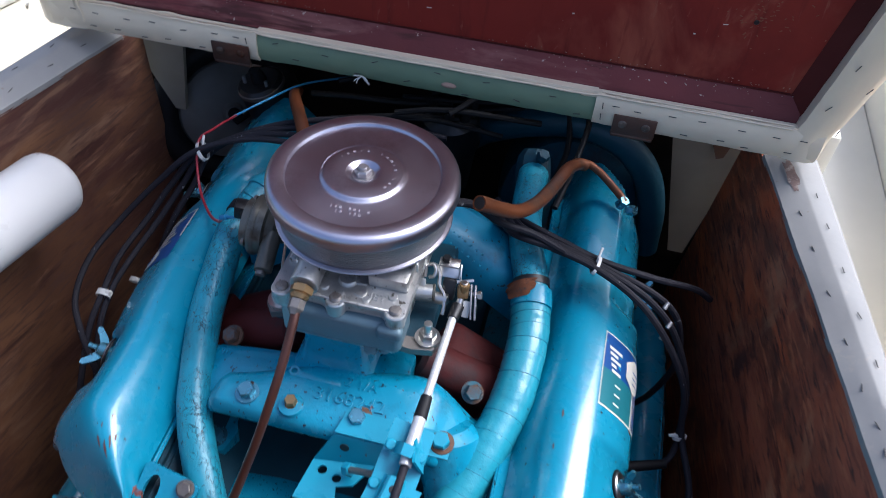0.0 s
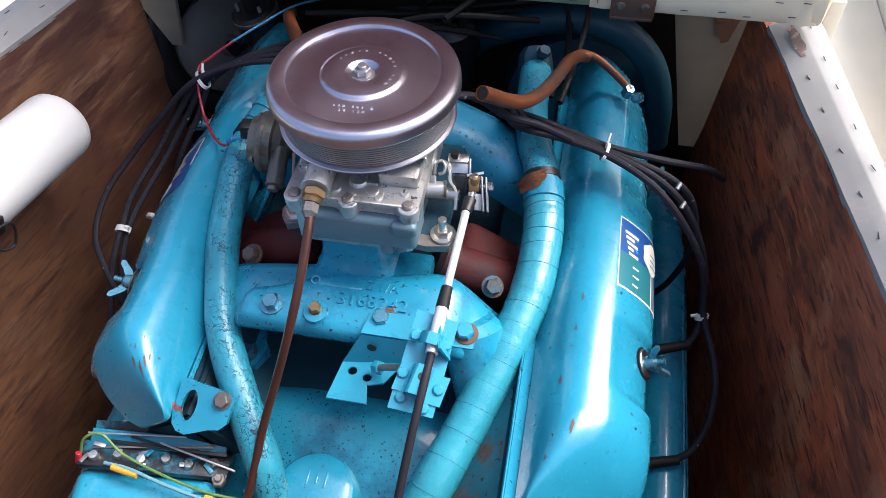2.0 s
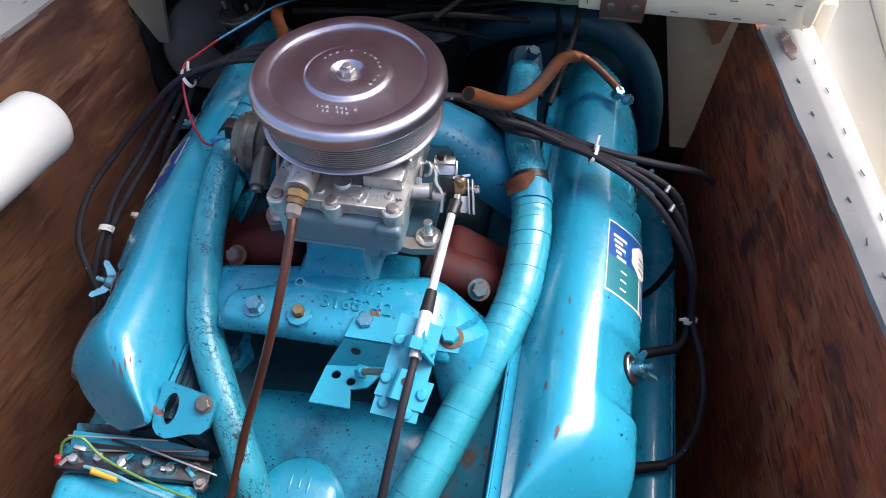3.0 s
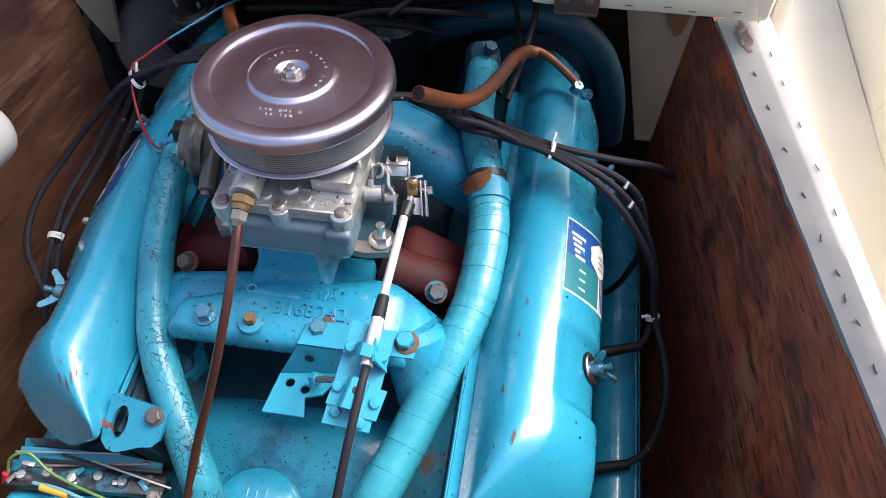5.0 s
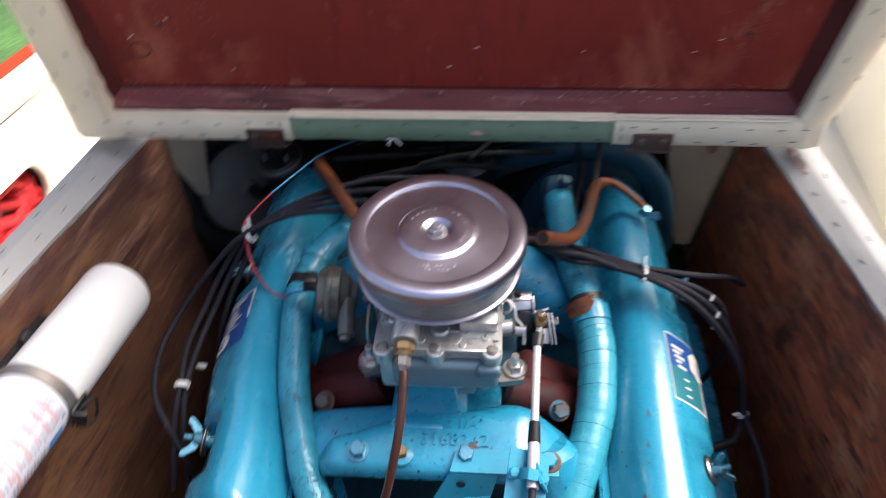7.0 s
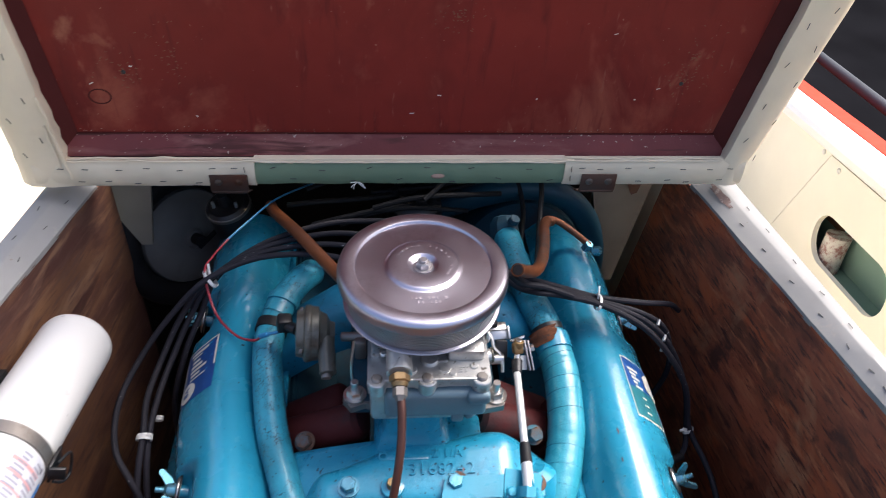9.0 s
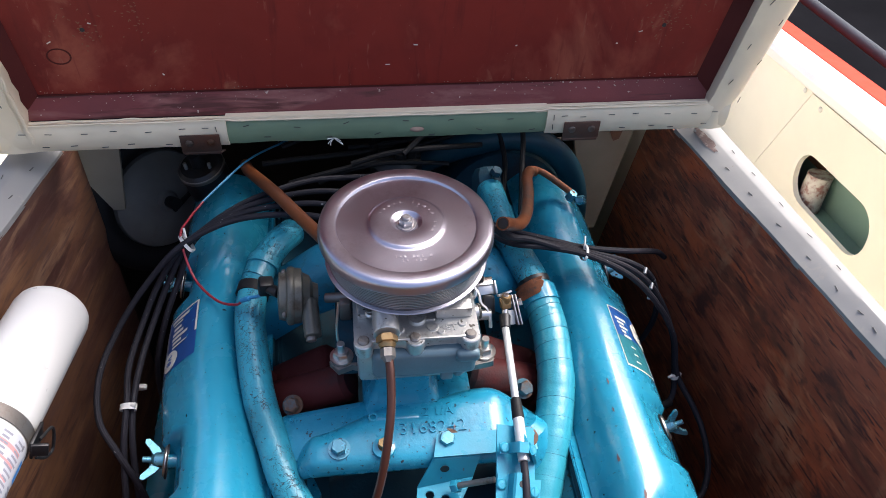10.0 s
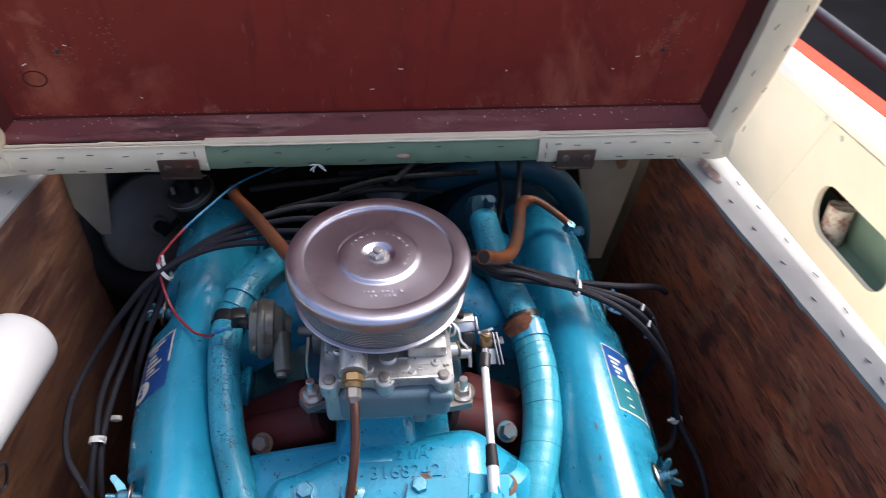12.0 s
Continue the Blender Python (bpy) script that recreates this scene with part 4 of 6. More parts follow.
# ---- intake manifold and the water crossover with its casting number ----
CROSS = [(-0.070, 0.575), (-0.074, 0.612), (-0.080, 0.6235), (-0.088, 0.6290), (-0.098, 0.6305), (-0.110, 0.6285), (-0.124, 0.6258), (-0.136, 0.6235), (-0.1465, 0.6208), (-0.1530, 0.6170), (-0.1562, 0.6110), (-0.1565, 0.6030), (-0.1535, 0.5950), (-0.146, 0.5890), (-0.130, 0.583), (-0.110, 0.578), (-0.090, 0.566)]
rows = []
for k in range(49):
    x = lerp(-0.148, 0.166, k / 48)
    e = smooth(-0.156, -0.112, x) * (1 - smooth(0.088, 0.172, x))
    short = 0.036 * smooth(0.0, -0.125, x) - 0.010 * smooth(0.02, 0.08, x)
    row = []
    for y, z in CROSS:
        w = min(1, max(0, (y + 0.152) / 0.045)) * (1 if z > 0.60 else 0)
        row.append(Vector((x, lerp(-0.105, y, 0.62 + 0.38 * e) - 0.986 * short * w, lerp(0.565, z, 0.55 + 0.45 * e) - 0.167 * short * w - 0.030 * (1 - e))))
    rows.append(row)
cross = part("water_crossover", loft(rows), M_SPECK, E_, "turquoise cast water crossover with a raised casting number", 50)


def on_face(x, h):
    """A pose on the crossover's top face, h metres above the bolt line."""
    p = Vector((x, -0.1395, 0.6228)) + Vector((0, 0.986, 0.167)) * h
    return Matrix.Translation(p) @ Matrix(((1, 0, 0), (0, 0.986, -0.167), (0, 0.167, 0.986))).to_4x4()


part("casting_number", lettering("3168242", 0.0205, 0.0018, on_face(0.021, 0.0195) @ pose(0, 0, 0.0008, 0, 0, 0)), M_PAINT, cross, "raised casting number")
part("casting_mark", lettering("2 1/A", 0.0150, 0.0014, on_face(0.028, 0.0385) @ pose(0, 0, 0.0006, 0, 0, 0)), M_PAINT, cross)
part("casting_bar", block(0.050, 0.0080, 0.0018, on_face(-0.018, 0.0360), 0.001), M_PAINT, cross)
part("casting_ring", lathe([(0.0045, 0), (0.0045, 0.0012), (0.007, 0.0012), (0.007, 0)], on_face(-0.038, 0.0185), 18), M_PAINT, cross)
for x, mt, r, lab in ((-0.085, M_WORN, 0.0092, "worn steel hexagon bolt"), (0.035, M_WORN, 0.0092, "worn hexagon bolt with rust"), (-0.036, M_BRASS, 0.0068, "brass plug")):
    m = on_face(x, 0.002)
    part("bolt" if mt is M_WORN else "plug", hexhead(r, 0.011, m @ Matrix.Rotation(0.3, 4, "Z"), r * 1.35), mt, cross, lab)
part("casting_ring", lathe([(0.0035, 0), (0.0035, 0.0012), (0.0055, 0.0012), (0.0055, 0)], on_face(-0.046, 0.0375), 18), M_PAINT, cross)
part("plug_collar", lathe([(0.006, 0.004), (0.0125, 0.003), (0.0135, -0.001), (0, -0.001)], on_face(-0.036, 0.000), 24), M_PAINT, cross)
part("rust_ring", lathe([(0.009, 0.001), (0.0142, 0.001), (0.0138, 0.0018), (0.009, 0.0026)], on_face(0.0375, 0.0025), 24), M_RUST, cross)
lug = loft([[Vector((x, y, z)) for x, y in ((-0.160, -0.105), (-0.125, -0.105), (-0.112, -0.135), (-0.118, -0.160), (-0.140, -0.168), (-0.158, -0.150))] for z in (0.505, 0.522, 0.527)])
part("mounting_lug", lug, M_SPECK, cross)
part("bolt", hexhead(0.0105, 0.011, pose(-0.134, -0.146, 0.527, 0, 0, 10), 0.014), M_WORN, cross)
shelf = loft([[Vector((x, y, z)) for y, z in ((-0.100, 0.545), (-0.136, zt - 0.022), (-0.130, zt - 0.006), (-0.115, zt), (-0.080, zt + 0.003), (-0.068, zt - 0.004), (-0.064, zt - 0.020), (-0.062, 0.545))] for x, zt in ((-0.170, 0.578), (-0.163, 0.590), (-0.150, 0.598), (-0.10, 0.608), (-0.050, 0.617), (-0.020, 0.620))])
part("manifold_shelf", shelf, M_SPECK, E_, "turquoise cast shelf of the intake manifold", 45)
part("casting_mark", lettering("9F", 0.011, 0.001, pose(-0.138, -0.083, 0.6035, 0, -9, 4)), M_SPECK, E_)
# outlet neck that drops from the crossover's starboard end
part("outlet_neck", rod((0.122, -0.104, 0.596), (0.152, -0.162, 0.512), 0.036, 0.031, 28, 0.010), M_SPECK, E_, "turquoise cast water outlet")
# riser below the carburettor, runners and the oxide red hollows between them
rise = loft([[Vector((x, y, z)) for x, y in ((-0.034 - s, -0.080 - s), (0.012 + s, -0.080 - s), (0.019 + s, -0.077 - s), (0.022 + s, -0.070 - s), (0.022 + s, 0.07), (-0.043 - s, 0.07), (-0.043 - s, -0.070 - s), (-0.040 - s, -0.077 - s))] for z, s in ((0.60, 0.014), (0.624, 0.011), (0.634, 0.005), (0.645, 0.002), (0.670, 0.0), (0.690, 0.0))])
part("intake_riser", rise, M_SPECK, E_, "turquoise cast riser below the carburettor", 40)
part("recessed_pad", between(0.020, -0.085, 0.585, 0.072, -0.040, 0.622, 0.004), M_SPECK, E_)
part("intake_pad", between(-0.085, -0.062, 0.655, 0.088, 0.085, 0.676, 0.006), M_SHADED, E_)
for side in (1, -1):
    for yy, wide in ((0.122, 0.040),):
        run = loft([[Vector((side * x, yy + a * wide, z + b)) for a, b in ((-1, -0.03), (-1, 0.012), (-0.8, 0.03), (-0.4, 0.038), (0.4, 0.038), (0.8, 0.03), (1, 0.012), (1, -0.03))] for x, z in ((0.01, 0.655), (0.06, 0.655), (0.11, 0.632), (0.155, 0.598), (0.185, 0.575))])
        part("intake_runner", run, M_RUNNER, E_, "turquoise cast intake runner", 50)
    part("exhaust_crossover", block(0.104, 0.082, 0.080, pose(side * 0.122, -0.004, 0.550, 0, side * 30, 0), 0.016, 3), M_OXIDE, E_, "oxide red cast passage")
    part("passage_rib", rod((side * 0.070, -0.030, 0.604), (side * 0.178, -0.020, 0.548), 0.024, 0.028, bevel=0.006), M_OXIDE, E_)
    part("passage_flange", block(0.012, 0.070, 0.052, pose(side * 0.166, -0.022, 0.562, 0, side * 30, 0), 0.004), M_OXIDE, E_)
    # black sheet gives the gap between head and runner its shade
    part("head_face", block(0.012, 0.50, 0.10, pose(side * 0.155, 0.0, 0.52, 0, side * 38, 0), 0.003), M_RUBBER, E_, "face of the head, black for the shade beside it")
    part("bolt", hexhead(0.0095, 0.012, facing((side * 0.140, -0.058, 0.600), (side * 0.2, -0.5, 0.8)), 0.0125), M_RUST, E_)
part("bolt", hexhead(0.010, 0.010, facing((-0.122, -0.035, 0.585), (-0.1, -0.4, 0.9)), 0.014), M_CAST, E_)
for row in range(2):
    for k in range(6):
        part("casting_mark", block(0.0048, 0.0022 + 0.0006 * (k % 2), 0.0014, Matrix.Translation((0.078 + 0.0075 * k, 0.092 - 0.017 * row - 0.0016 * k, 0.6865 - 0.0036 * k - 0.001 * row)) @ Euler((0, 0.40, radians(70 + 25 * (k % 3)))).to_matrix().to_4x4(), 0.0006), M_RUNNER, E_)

# ---- carburettor ----
carb = part("carburettor", between(-0.060, -0.088, 0.676, 0.062, 0.075, 0.735, 0.006), M_ZINC, E_, "weathered alloy carburettor")
top = loft([[Vector((x, y, z)) for x, y in ((-0.062, -0.092), (-0.050, -0.098), (-0.040, -0.090), (-0.012, -0.092), (0.002, -0.099), (0.014, -0.092), (0.046, -0.090), (0.060, -0.099), (0.071, -0.092), (0.071, 0.07), (-0.062, 0.07))] for z in (0.738, 0.7395, 0.7485, 0.750)])
part("air_horn", top, M_ZINC, carb, smooth=30)
part("gasket", between(-0.057, -0.089, 0.7345, 0.066, 0.06, 0.7385, 0.001), M_NYLON, carb)
part("float_bowl", block(0.113, 0.045, 0.040, pose(0.012, -0.078, 0.715), 0.007, 3), M_BOWL, carb, "blue-grey painted float bowl")
part("drain_boss", rod((0.050, -0.090, 0.686), (0.050, -0.090, 0.70), 0.006), M_BOWL, carb)
part("raised_boss", between(0.026, -0.066, 0.749, 0.066, -0.020, 0.7645, 0.003), M_ZINC, carb)
part("raised_boss", between(0.036, -0.040, 0.764, 0.060, -0.014, 0.7715, 0.003), M_ZINC, carb)
part("screw", screwhead(0.0045, 0.004, pose(0.048, -0.042, 0.7695, 0, 0, 20)), M_STEEL, carb)
part("raised_boss", between(-0.058, -0.060, 0.749, -0.046, -0.020, 0.757, 0.003), M_ZINC, carb)
part("pad", lathe([(0, 0.0545), (0.0085, 0.0545), (0.0098, 0.053), (0.0105, 0.050)], pose(0.006, -0.064, 0.699), 24), M_ZINC, carb)
part("pad", lathe([(0.0045, 0.0525), (0.0062, 0.0525), (0.0068, 0.050)], pose(0.022, -0.076, 0.699), 20), M_ZINC, carb)
part("pad", lathe([(0, 0.0525), (0.0035, 0.0525), (0.0045, 0.050)], pose(0.004, -0.083, 0.699), 14), M_ZINC, carb)
for px_, py_, pr_ in ((-0.014, -0.078, 0.0048), (0.030, -0.084, 0.0030), (0.054, -0.074, 0.0040)):
    part("pad", lathe([(0, 0.0530), (pr_, 0.0530), (pr_ + 0.001, 0.0515), (pr_ + 0.0012, 0.050)], pose(px_, py_, 0.699), 16), M_ZINC, carb)
part("casting_rib", between(0.014, -0.068, 0.7495, 0.0255, -0.0655, 0.7525, 0.001), M_ZINC, carb)
part("lip", between(-0.044, -0.0935, 0.748, 0.066, -0.0900, 0.7525, 0.0012), M_ZINC, carb)
for lx_ in (-0.052, 0.002, 0.061):
    part("lug", lathe([(0, -0.006), (0.0095, -0.006), (0.0105, 0.002), (0.0105, 0.0105), (0.0095, 0.0118), (0, 0.0118)], pose(lx_, -0.0905, 0.739), 24), M_ZINC, carb)
part("drain_lug", between(0.030, -0.099, 0.684, 0.044, -0.090, 0.700, 0.003), M_BOWL, carb)
part("bowl_corner", block(0.026, 0.012, 0.016, pose(0.058, -0.099, 0.728), 0.005, 3), M_BOWL, carb)
part("casting_mark", lettering("JET", 0.011, 0.0008, pose(0.040, -0.079, 0.7503)), M_ZINC, carb)
part("throat", rod((0.0, 0.01, 0.748), (0.0, 0.01, 0.775), 0.046, 0.042), M_ZINC, carb)
for x, y in ((-0.052, -0.0905), (0.002, -0.0905), (0.061, -0.0905)):
    part("screw", screwhead(0.0062, 0.004, pose(x, y, 0.7506, 0, 0, random.uniform(0, 180))), M_TARNISH, carb)
part("base_flange", plate([(-0.092, -0.055), (-0.082, -0.068), (-0.066, -0.062), (-0.04, -0.072), (0.055, -0.072), (0.072, -0.074), (0.095, -0.070), (0.100, -0.050), (0.085, -0.038), (0.075, 0.07), (-0.07, 0.07), (-0.075, -0.030)], 0.009, pose(0, 0, 0.666)), M_TARNISH, carb)
for x, y in ((-0.078, -0.050), (0.086, -0.056)):
    part("stud_nut", merge(hexhead(0.0095, 0.010, pose(x, y, 0.676, 0, 0, 12), 0.0135), rod((x, y, 0.684), (x, y, 0.700), 0.0045)), M_STEEL, carb, "steel nut on a stud")
# fuel inlet
part("fuel_boss", rod((-0.028, -0.045, 0.768), (-0.028, -0.094, 0.763), 0.0138, 0.0142), M_ZINC, carb)
part("screw", screwhead(0.005, 0.004, pose(-0.044, -0.060, 0.757)), M_STEEL, carb)
fm = facing((-0.028, -0.094, 0.763), (0, -0.93, -0.36)) @ Matrix.Scale(0.90, 4)
part("fuel_fitting", merge(lathe([(0, 0), (0.0095, 0), (0.0095, 0.002), (0.0125, 0.002), (0.0125, 0.009), (0.010, 0.010), (0.0085, 0.014), (0, 0.014)], fm, 6), lathe([(0, 0.004), (0.0105, 0.012), (0.0085, 0.016), (0, 0.016)], fm, 20)), M_BRASS, carb, "brass fuel fitting")
part("flare_nut", lathe([(0, 0.015), (0.0068, 0.015), (0.0068, 0.016), (0.0088, 0.017), (0.0088, 0.027), (0.006, 0.030), (0.0045, 0.033), (0, 0.033)], fm, 6), M_TARNISH, carb, "steel flare nut")
part("fuel_line", tube([(-0.0275, -0.112, 0.756), (-0.0265, -0.134, 0.742), (-0.0290, -0.163, 0.714), (-0.0400, -0.196, 0.664), (-0.0555, -0.219, 0.610), (-0.0700, -0.248, 0.560), (-0.0790, -0.300, 0.508), (-0.0950, -0.350, 0.465), (-0.1150, -0.385, 0.41), (-0.120, -0.380, 0.33)], 0.0046, 10, 14), M_LINE, E_, "bronzed metal fuel line")
# choke thermostat housing with its wire terminal
ch = part("choke_housing", lathe([(0, -0.030), (0.014, -0.030), (0.016, -0.024), (0.024, -0.020), (0.028, -0.012), (0.033, -0.010), (0.034, 0.000), (0.034, 0.006), (0.030, 0.008), (0.028, 0.016), (0, 0.018)], facing((-0.134, 0.033, 0.694), (-1, -0.05, 0.1)), 36), M_DULL, carb, "grey alloy choke housing")
part("spigot", rod((-0.114, 0.020, 0.698), (-0.110, -0.022, 0.682), 0.0105, 0.0100), M_DULL, ch)
part("spigot_cap", rod((-0.1122, -0.021, 0.6803), (-0.112, -0.026, 0.678), 0.006), M_TARNISH, ch)
for a in (60, 180, 300):
    part("screw", screwhead(0.0045, 0.004, facing((-0.141, 0.033 + 0.029 * math.cos(radians(a)), 0.694 + 0.029 * math.sin(radians(a))), (-1, 0, 0))), M_TARNISH, ch)
part("terminal_block", block(0.018, 0.018, 0.020, pose(-0.167, 0.056, 0.689, 0, 10, 10), 0.003), M_BLACK, ch)
part("terminal_neck", rod((-0.150, 0.040, 0.693), (-0.163, 0.052, 0.689), 0.0070, 0.0065), M_BLACK, ch)
part("cover_lip", lathe([(0.0342, -0.002), (0.0352, 0.0), (0.0352, 0.004), (0.0342, 0.006)], facing((-0.134, 0.033, 0.694), (-1, -0.05, 0.1)), 36), M_DULL, ch)
part("choke_arm", merge(rod((-0.095, 0.03, 0.69), (-0.055, 0.02, 0.70), 0.006), block(0.014, 0.012, 0.03, pose(-0.072, 0.01, 0.69), 0.003)), M_TARNISH, carb)
part("choke_rod", tube([(-0.078, -0.02, 0.735), (-0.082, -0.03, 0.70), (-0.080, -0.034, 0.67)], 0.0016, 5, 8), M_STEEL, carb)
# throttle shaft, levers and ball joint
sh = part("throttle_shaft", rod((0.060, -0.020, 0.700), (0.098, -0.022, 0.702), 0.008, 0.006), M_STEEL, carb)
part("link_bracket", merge(block(0.022, 0.0030, 0.014, pose(0.0925, 0.003, 0.7185, -52, 0, 4), 0.0008), merge(block(0.022, 0.011, 0.0026, pose(0.0915, 0.0095, 0.7245, 10, 0, 4), 0.0008), block(0.0026, 0.012, 0.016, pose(0.1045, 0.0045, 0.7185, -52, 0, 10), 0.0008))), M_STEEL, sh, "bright folded steel bracket")
part("bracket_bolt", hexhead(0.0048, 0.0055, pose(0.0878, 0.0105, 0.7260, 0, 0, 15)), M_BLACK, sh)
# black block added as the dark of the cavity below the bracket
part("cavity_shade", block(0.014, 0.010, 0.022, pose(0.0960, -0.010, 0.7060, -35, 0, 0), 0.002), M_BLACK, sh)
part("tie_plate", plate([(-0.009, -0.0035), (0.009, -0.0015), (0.0085, 0.0025), (-0.009, 0.0020)], 0.0024, pose(0.1130, -0.0135, 0.7255, -40, 0, 22)), M_STEEL, sh)
LD = Vector((0.17, -0.75, -0.64)).normalized()
for off, wd in ((0.0, 0.013), (0.0042, 0.011)):
    c_ = Vector((0.1232 + off, -0.027, 0.7128))
    m_ = Matrix.Translation(c_) @ Matrix((Vector((0.985, 0.13, 0.11)).normalized(), LD.cross(Vector((0.985, 0.13, 0.11))).normalized(), LD)).transposed().to_4x4()
    part("side_lever", block(0.0020, wd, 0.036, m_, 0.0009), M_SCREEN, sh, "bright alloy throttle lever")
part("side_bolt", merge(hexhead(0.0045, 0.004, facing((0.1285, -0.0205, 0.7177), (1, 0.1, 0.25))), rod((0.108, -0.0195, 0.7170), (0.129, -0.0205, 0.7177), 0.0024)), M_STEEL, sh)
part("pale_tab", block(0.0075, 0.0030, 0.017, pose(0.1195, -0.0330, 0.7070, -42, 0, 4), 0.0008), M_NYLON, sh)
part("idle_cylinder", rod((0.0640, -0.0245, 0.7085), (0.0815, -0.0215, 0.7080), 0.0082), M_ZINC, sh)
part("cylinder_washer", rod((0.0812, -0.0215, 0.7080), (0.0840, -0.0210, 0.7080), 0.0092), M_DULL, sh)
part("cylinder_lug", block(0.006, 0.004, 0.010, pose(0.0700, -0.0200, 0.7180, -30, 0, 0), 0.0015), M_ZINC, sh)
part("link_wire", tube([(0.0735, 0.004, 0.7235), (0.0800, 0.002, 0.7225), (0.0845, -0.006, 0.7180), (0.0865, -0.014, 0.7120), (0.0925, -0.020, 0.7080), (0.0955, -0.028, 0.7010), (0.0955, -0.035, 0.6930)], 0.0021, 6, 8), M_STEEL, sh)
part("link_wire", tube([(0.0700, -0.002, 0.7265), (0.0760, 0.000, 0.7275), (0.0800, -0.004, 0.7245), (0.0790, -0.009, 0.7195), (0.0740, -0.010, 0.7175)], 0.0019, 6, 8), M_STEEL, sh)
part("accelerator_rod", tube([(0.0660, 0.020, 0.7560), (0.0665, 0.012, 0.7460), (0.0680, 0.000, 0.7300), (0.0692, -0.010, 0.7170)], 0.0026, 5, 8), M_TARNISH, sh)
part("spring", merge(rod((0.0560, 0.001, 0.7310), (0.0680, -0.0035, 0.7240), 0.0062), merge(rod((0.0600, -0.0005, 0.7290), (0.0612, -0.001, 0.7282), 0.0074), rod((0.0640, -0.002, 0.7262), (0.0652, -0.0025, 0.7254), 0.0074))), M_ZINC, sh, "small coil on the shaft")
part("shaft_clip", merge(block(0.0022, 0.012, 0.014, pose(0.0690, -0.0420, 0.7690, 10, 0, 10), 0.0006), block(0.010, 0.012, 0.0020, pose(0.0640, -0.0430, 0.7765, 10, 0, 10), 0.0006)), M_ZINC, sh)
part("ball_stud", rod((0.1125, -0.0240, 0.7160), (0.1112, -0.0330, 0.7098), 0.0036), M_STEEL, sh)
part("ball_joint", merge(block(0.0115, 0.011, 0.013, pose(0.1128, -0.0214, 0.7192, -30, 0, 14), 0.0018, 2), lathe([(0, 0.0085), (0.0050, 0.0080), (0.0058, 0.006), (0.0058, 0)], facing((0.1130, -0.0205, 0.7215), (0.1, 0.1, 1)), 16)), M_BRASS, sh, "brass ball joint")
part("joint_pin", rod((0.1132, -0.0195, 0.7250), (0.1134, -0.0185, 0.7310), 0.0036), M_STEEL, sh)
part("rod_end", rod((0.1112, -0.0330, 0.7100), (0.1092, -0.0500, 0.7078), 0.0066, 0.0056), M_BLACK, sh)
part("throttle_rod", rod((0.1095, -0.046, 0.7085), (0.1061, -0.140, 0.6946), 0.0042), M_ROD, E_, "bright steel throttle rod")
part("rubber_boot", rod((0.1062, -0.137, 0.6951), (0.1055, -0.160, 0.6912), 0.0056, 0.0066), M_RUBBER, E_, "black rubber boot")
part("cable_end", rod((0.1055, -0.159, 0.6914), (0.1040, -0.205, 0.682), 0.0060), M_ROD, E_, "steel cable end")
part("throttle_cable", tube([(0.1042, -0.200, 0.683), (0.102, -0.235, 0.672), (0.098, -0.275, 0.648), (0.092, -0.33, 0.60), (0.085, -0.40, 0.52)], 0.0040, 8, 12), M_LEAD, E_, "dark sheathed throttle cable")

# ---- cable bracket ----
bo = Vector((0.0985, -0.210, 0.674))
bx = Vector((0.97, -0.02, -0.24)).normalized()
by = Vector((0.09, 0.90, 0.40)).normalized()
bz = bx.cross(by).normalized()
by = bz.cross(bx)
BM_ = Matrix.Translation(bo) @ Matrix((bx, by, bz)).transposed().to_4x4()
brk = part("cable_bracket", plate([(-0.021, -0.048), (0.022, -0.046), (0.021, 0.046), (-0.020, 0.047)], 0.0025, BM_ @ pose(0, 0, -0.012), holes=((-0.001, -0.012, 0.0032),)), M_BRACKET, E_, "turquoise bracket that holds the throttle cable")
HAT = [(-0.021, -0.0095), (-0.0115, -0.0095), (-0.0095, -0.0085), (-0.0085, 0.0045), (-0.0065, 0.0070), (0.0065, 0.0070), (0.0085, 0.0045), (0.0095, -0.0085), (0.0115, -0.0095), (0.0265, -0.0095)]
HAT = HAT + [(x, z + 0.0020) for x, z in reversed(HAT)]
clamp = part("clamp_plate", loft([[BM_ @ Vector((x + 0.10 * (y + 0.016), y - (0.004 if x > 0.009 else 0), z)) for x, z in HAT] for y in (-0.031, -0.003)]), M_BRACKET, brk, smooth=25)
part("clamp_hole", lathe([(0, 0.0004), (0.0034, 0.0004), (0.0036, 0)], BM_ @ pose(0.0005, -0.014, 0.0090), 16), M_BLACK, clamp)
SADDLE = [(-0.020, -0.008), (-0.009, -0.008), (-0.008, 0.004), (-0.004, 0.0085), (0.004, 0.0085), (0.008, 0.004), (0.009, -0.008), (0.020, -0.008),
          (0.020, -0.0065), (0.0105, -0.0065), (0.0095, 0.005), (0.005, 0.0105), (-0.005, 0.0105), (-0.0095, 0.005), (-0.0105, -0.0065), (-0.020, -0.0065)]
sad = loft([[BM_ @ Vector((x, y, z + 0.005)) for x, z in SADDLE] for y in (0.016, 0.027)])
part("saddle", sad, M_BRACKET, brk)
for x, y, h in ((-0.015, 0.022, -0.0015), (0.015, 0.021, -0.0015), (-0.0165, -0.014, -0.0075), (0.0195, -0.020, -0.0075), (-0.012, -0.036, -0.0095), (0.011, -0.040, -0.0095)):
    part("screw", screwhead(0.0055, 0.0032, BM_ @ pose(x, y, h, 0, 0, random.uniform(0, 180))), M_BRACKET, brk)
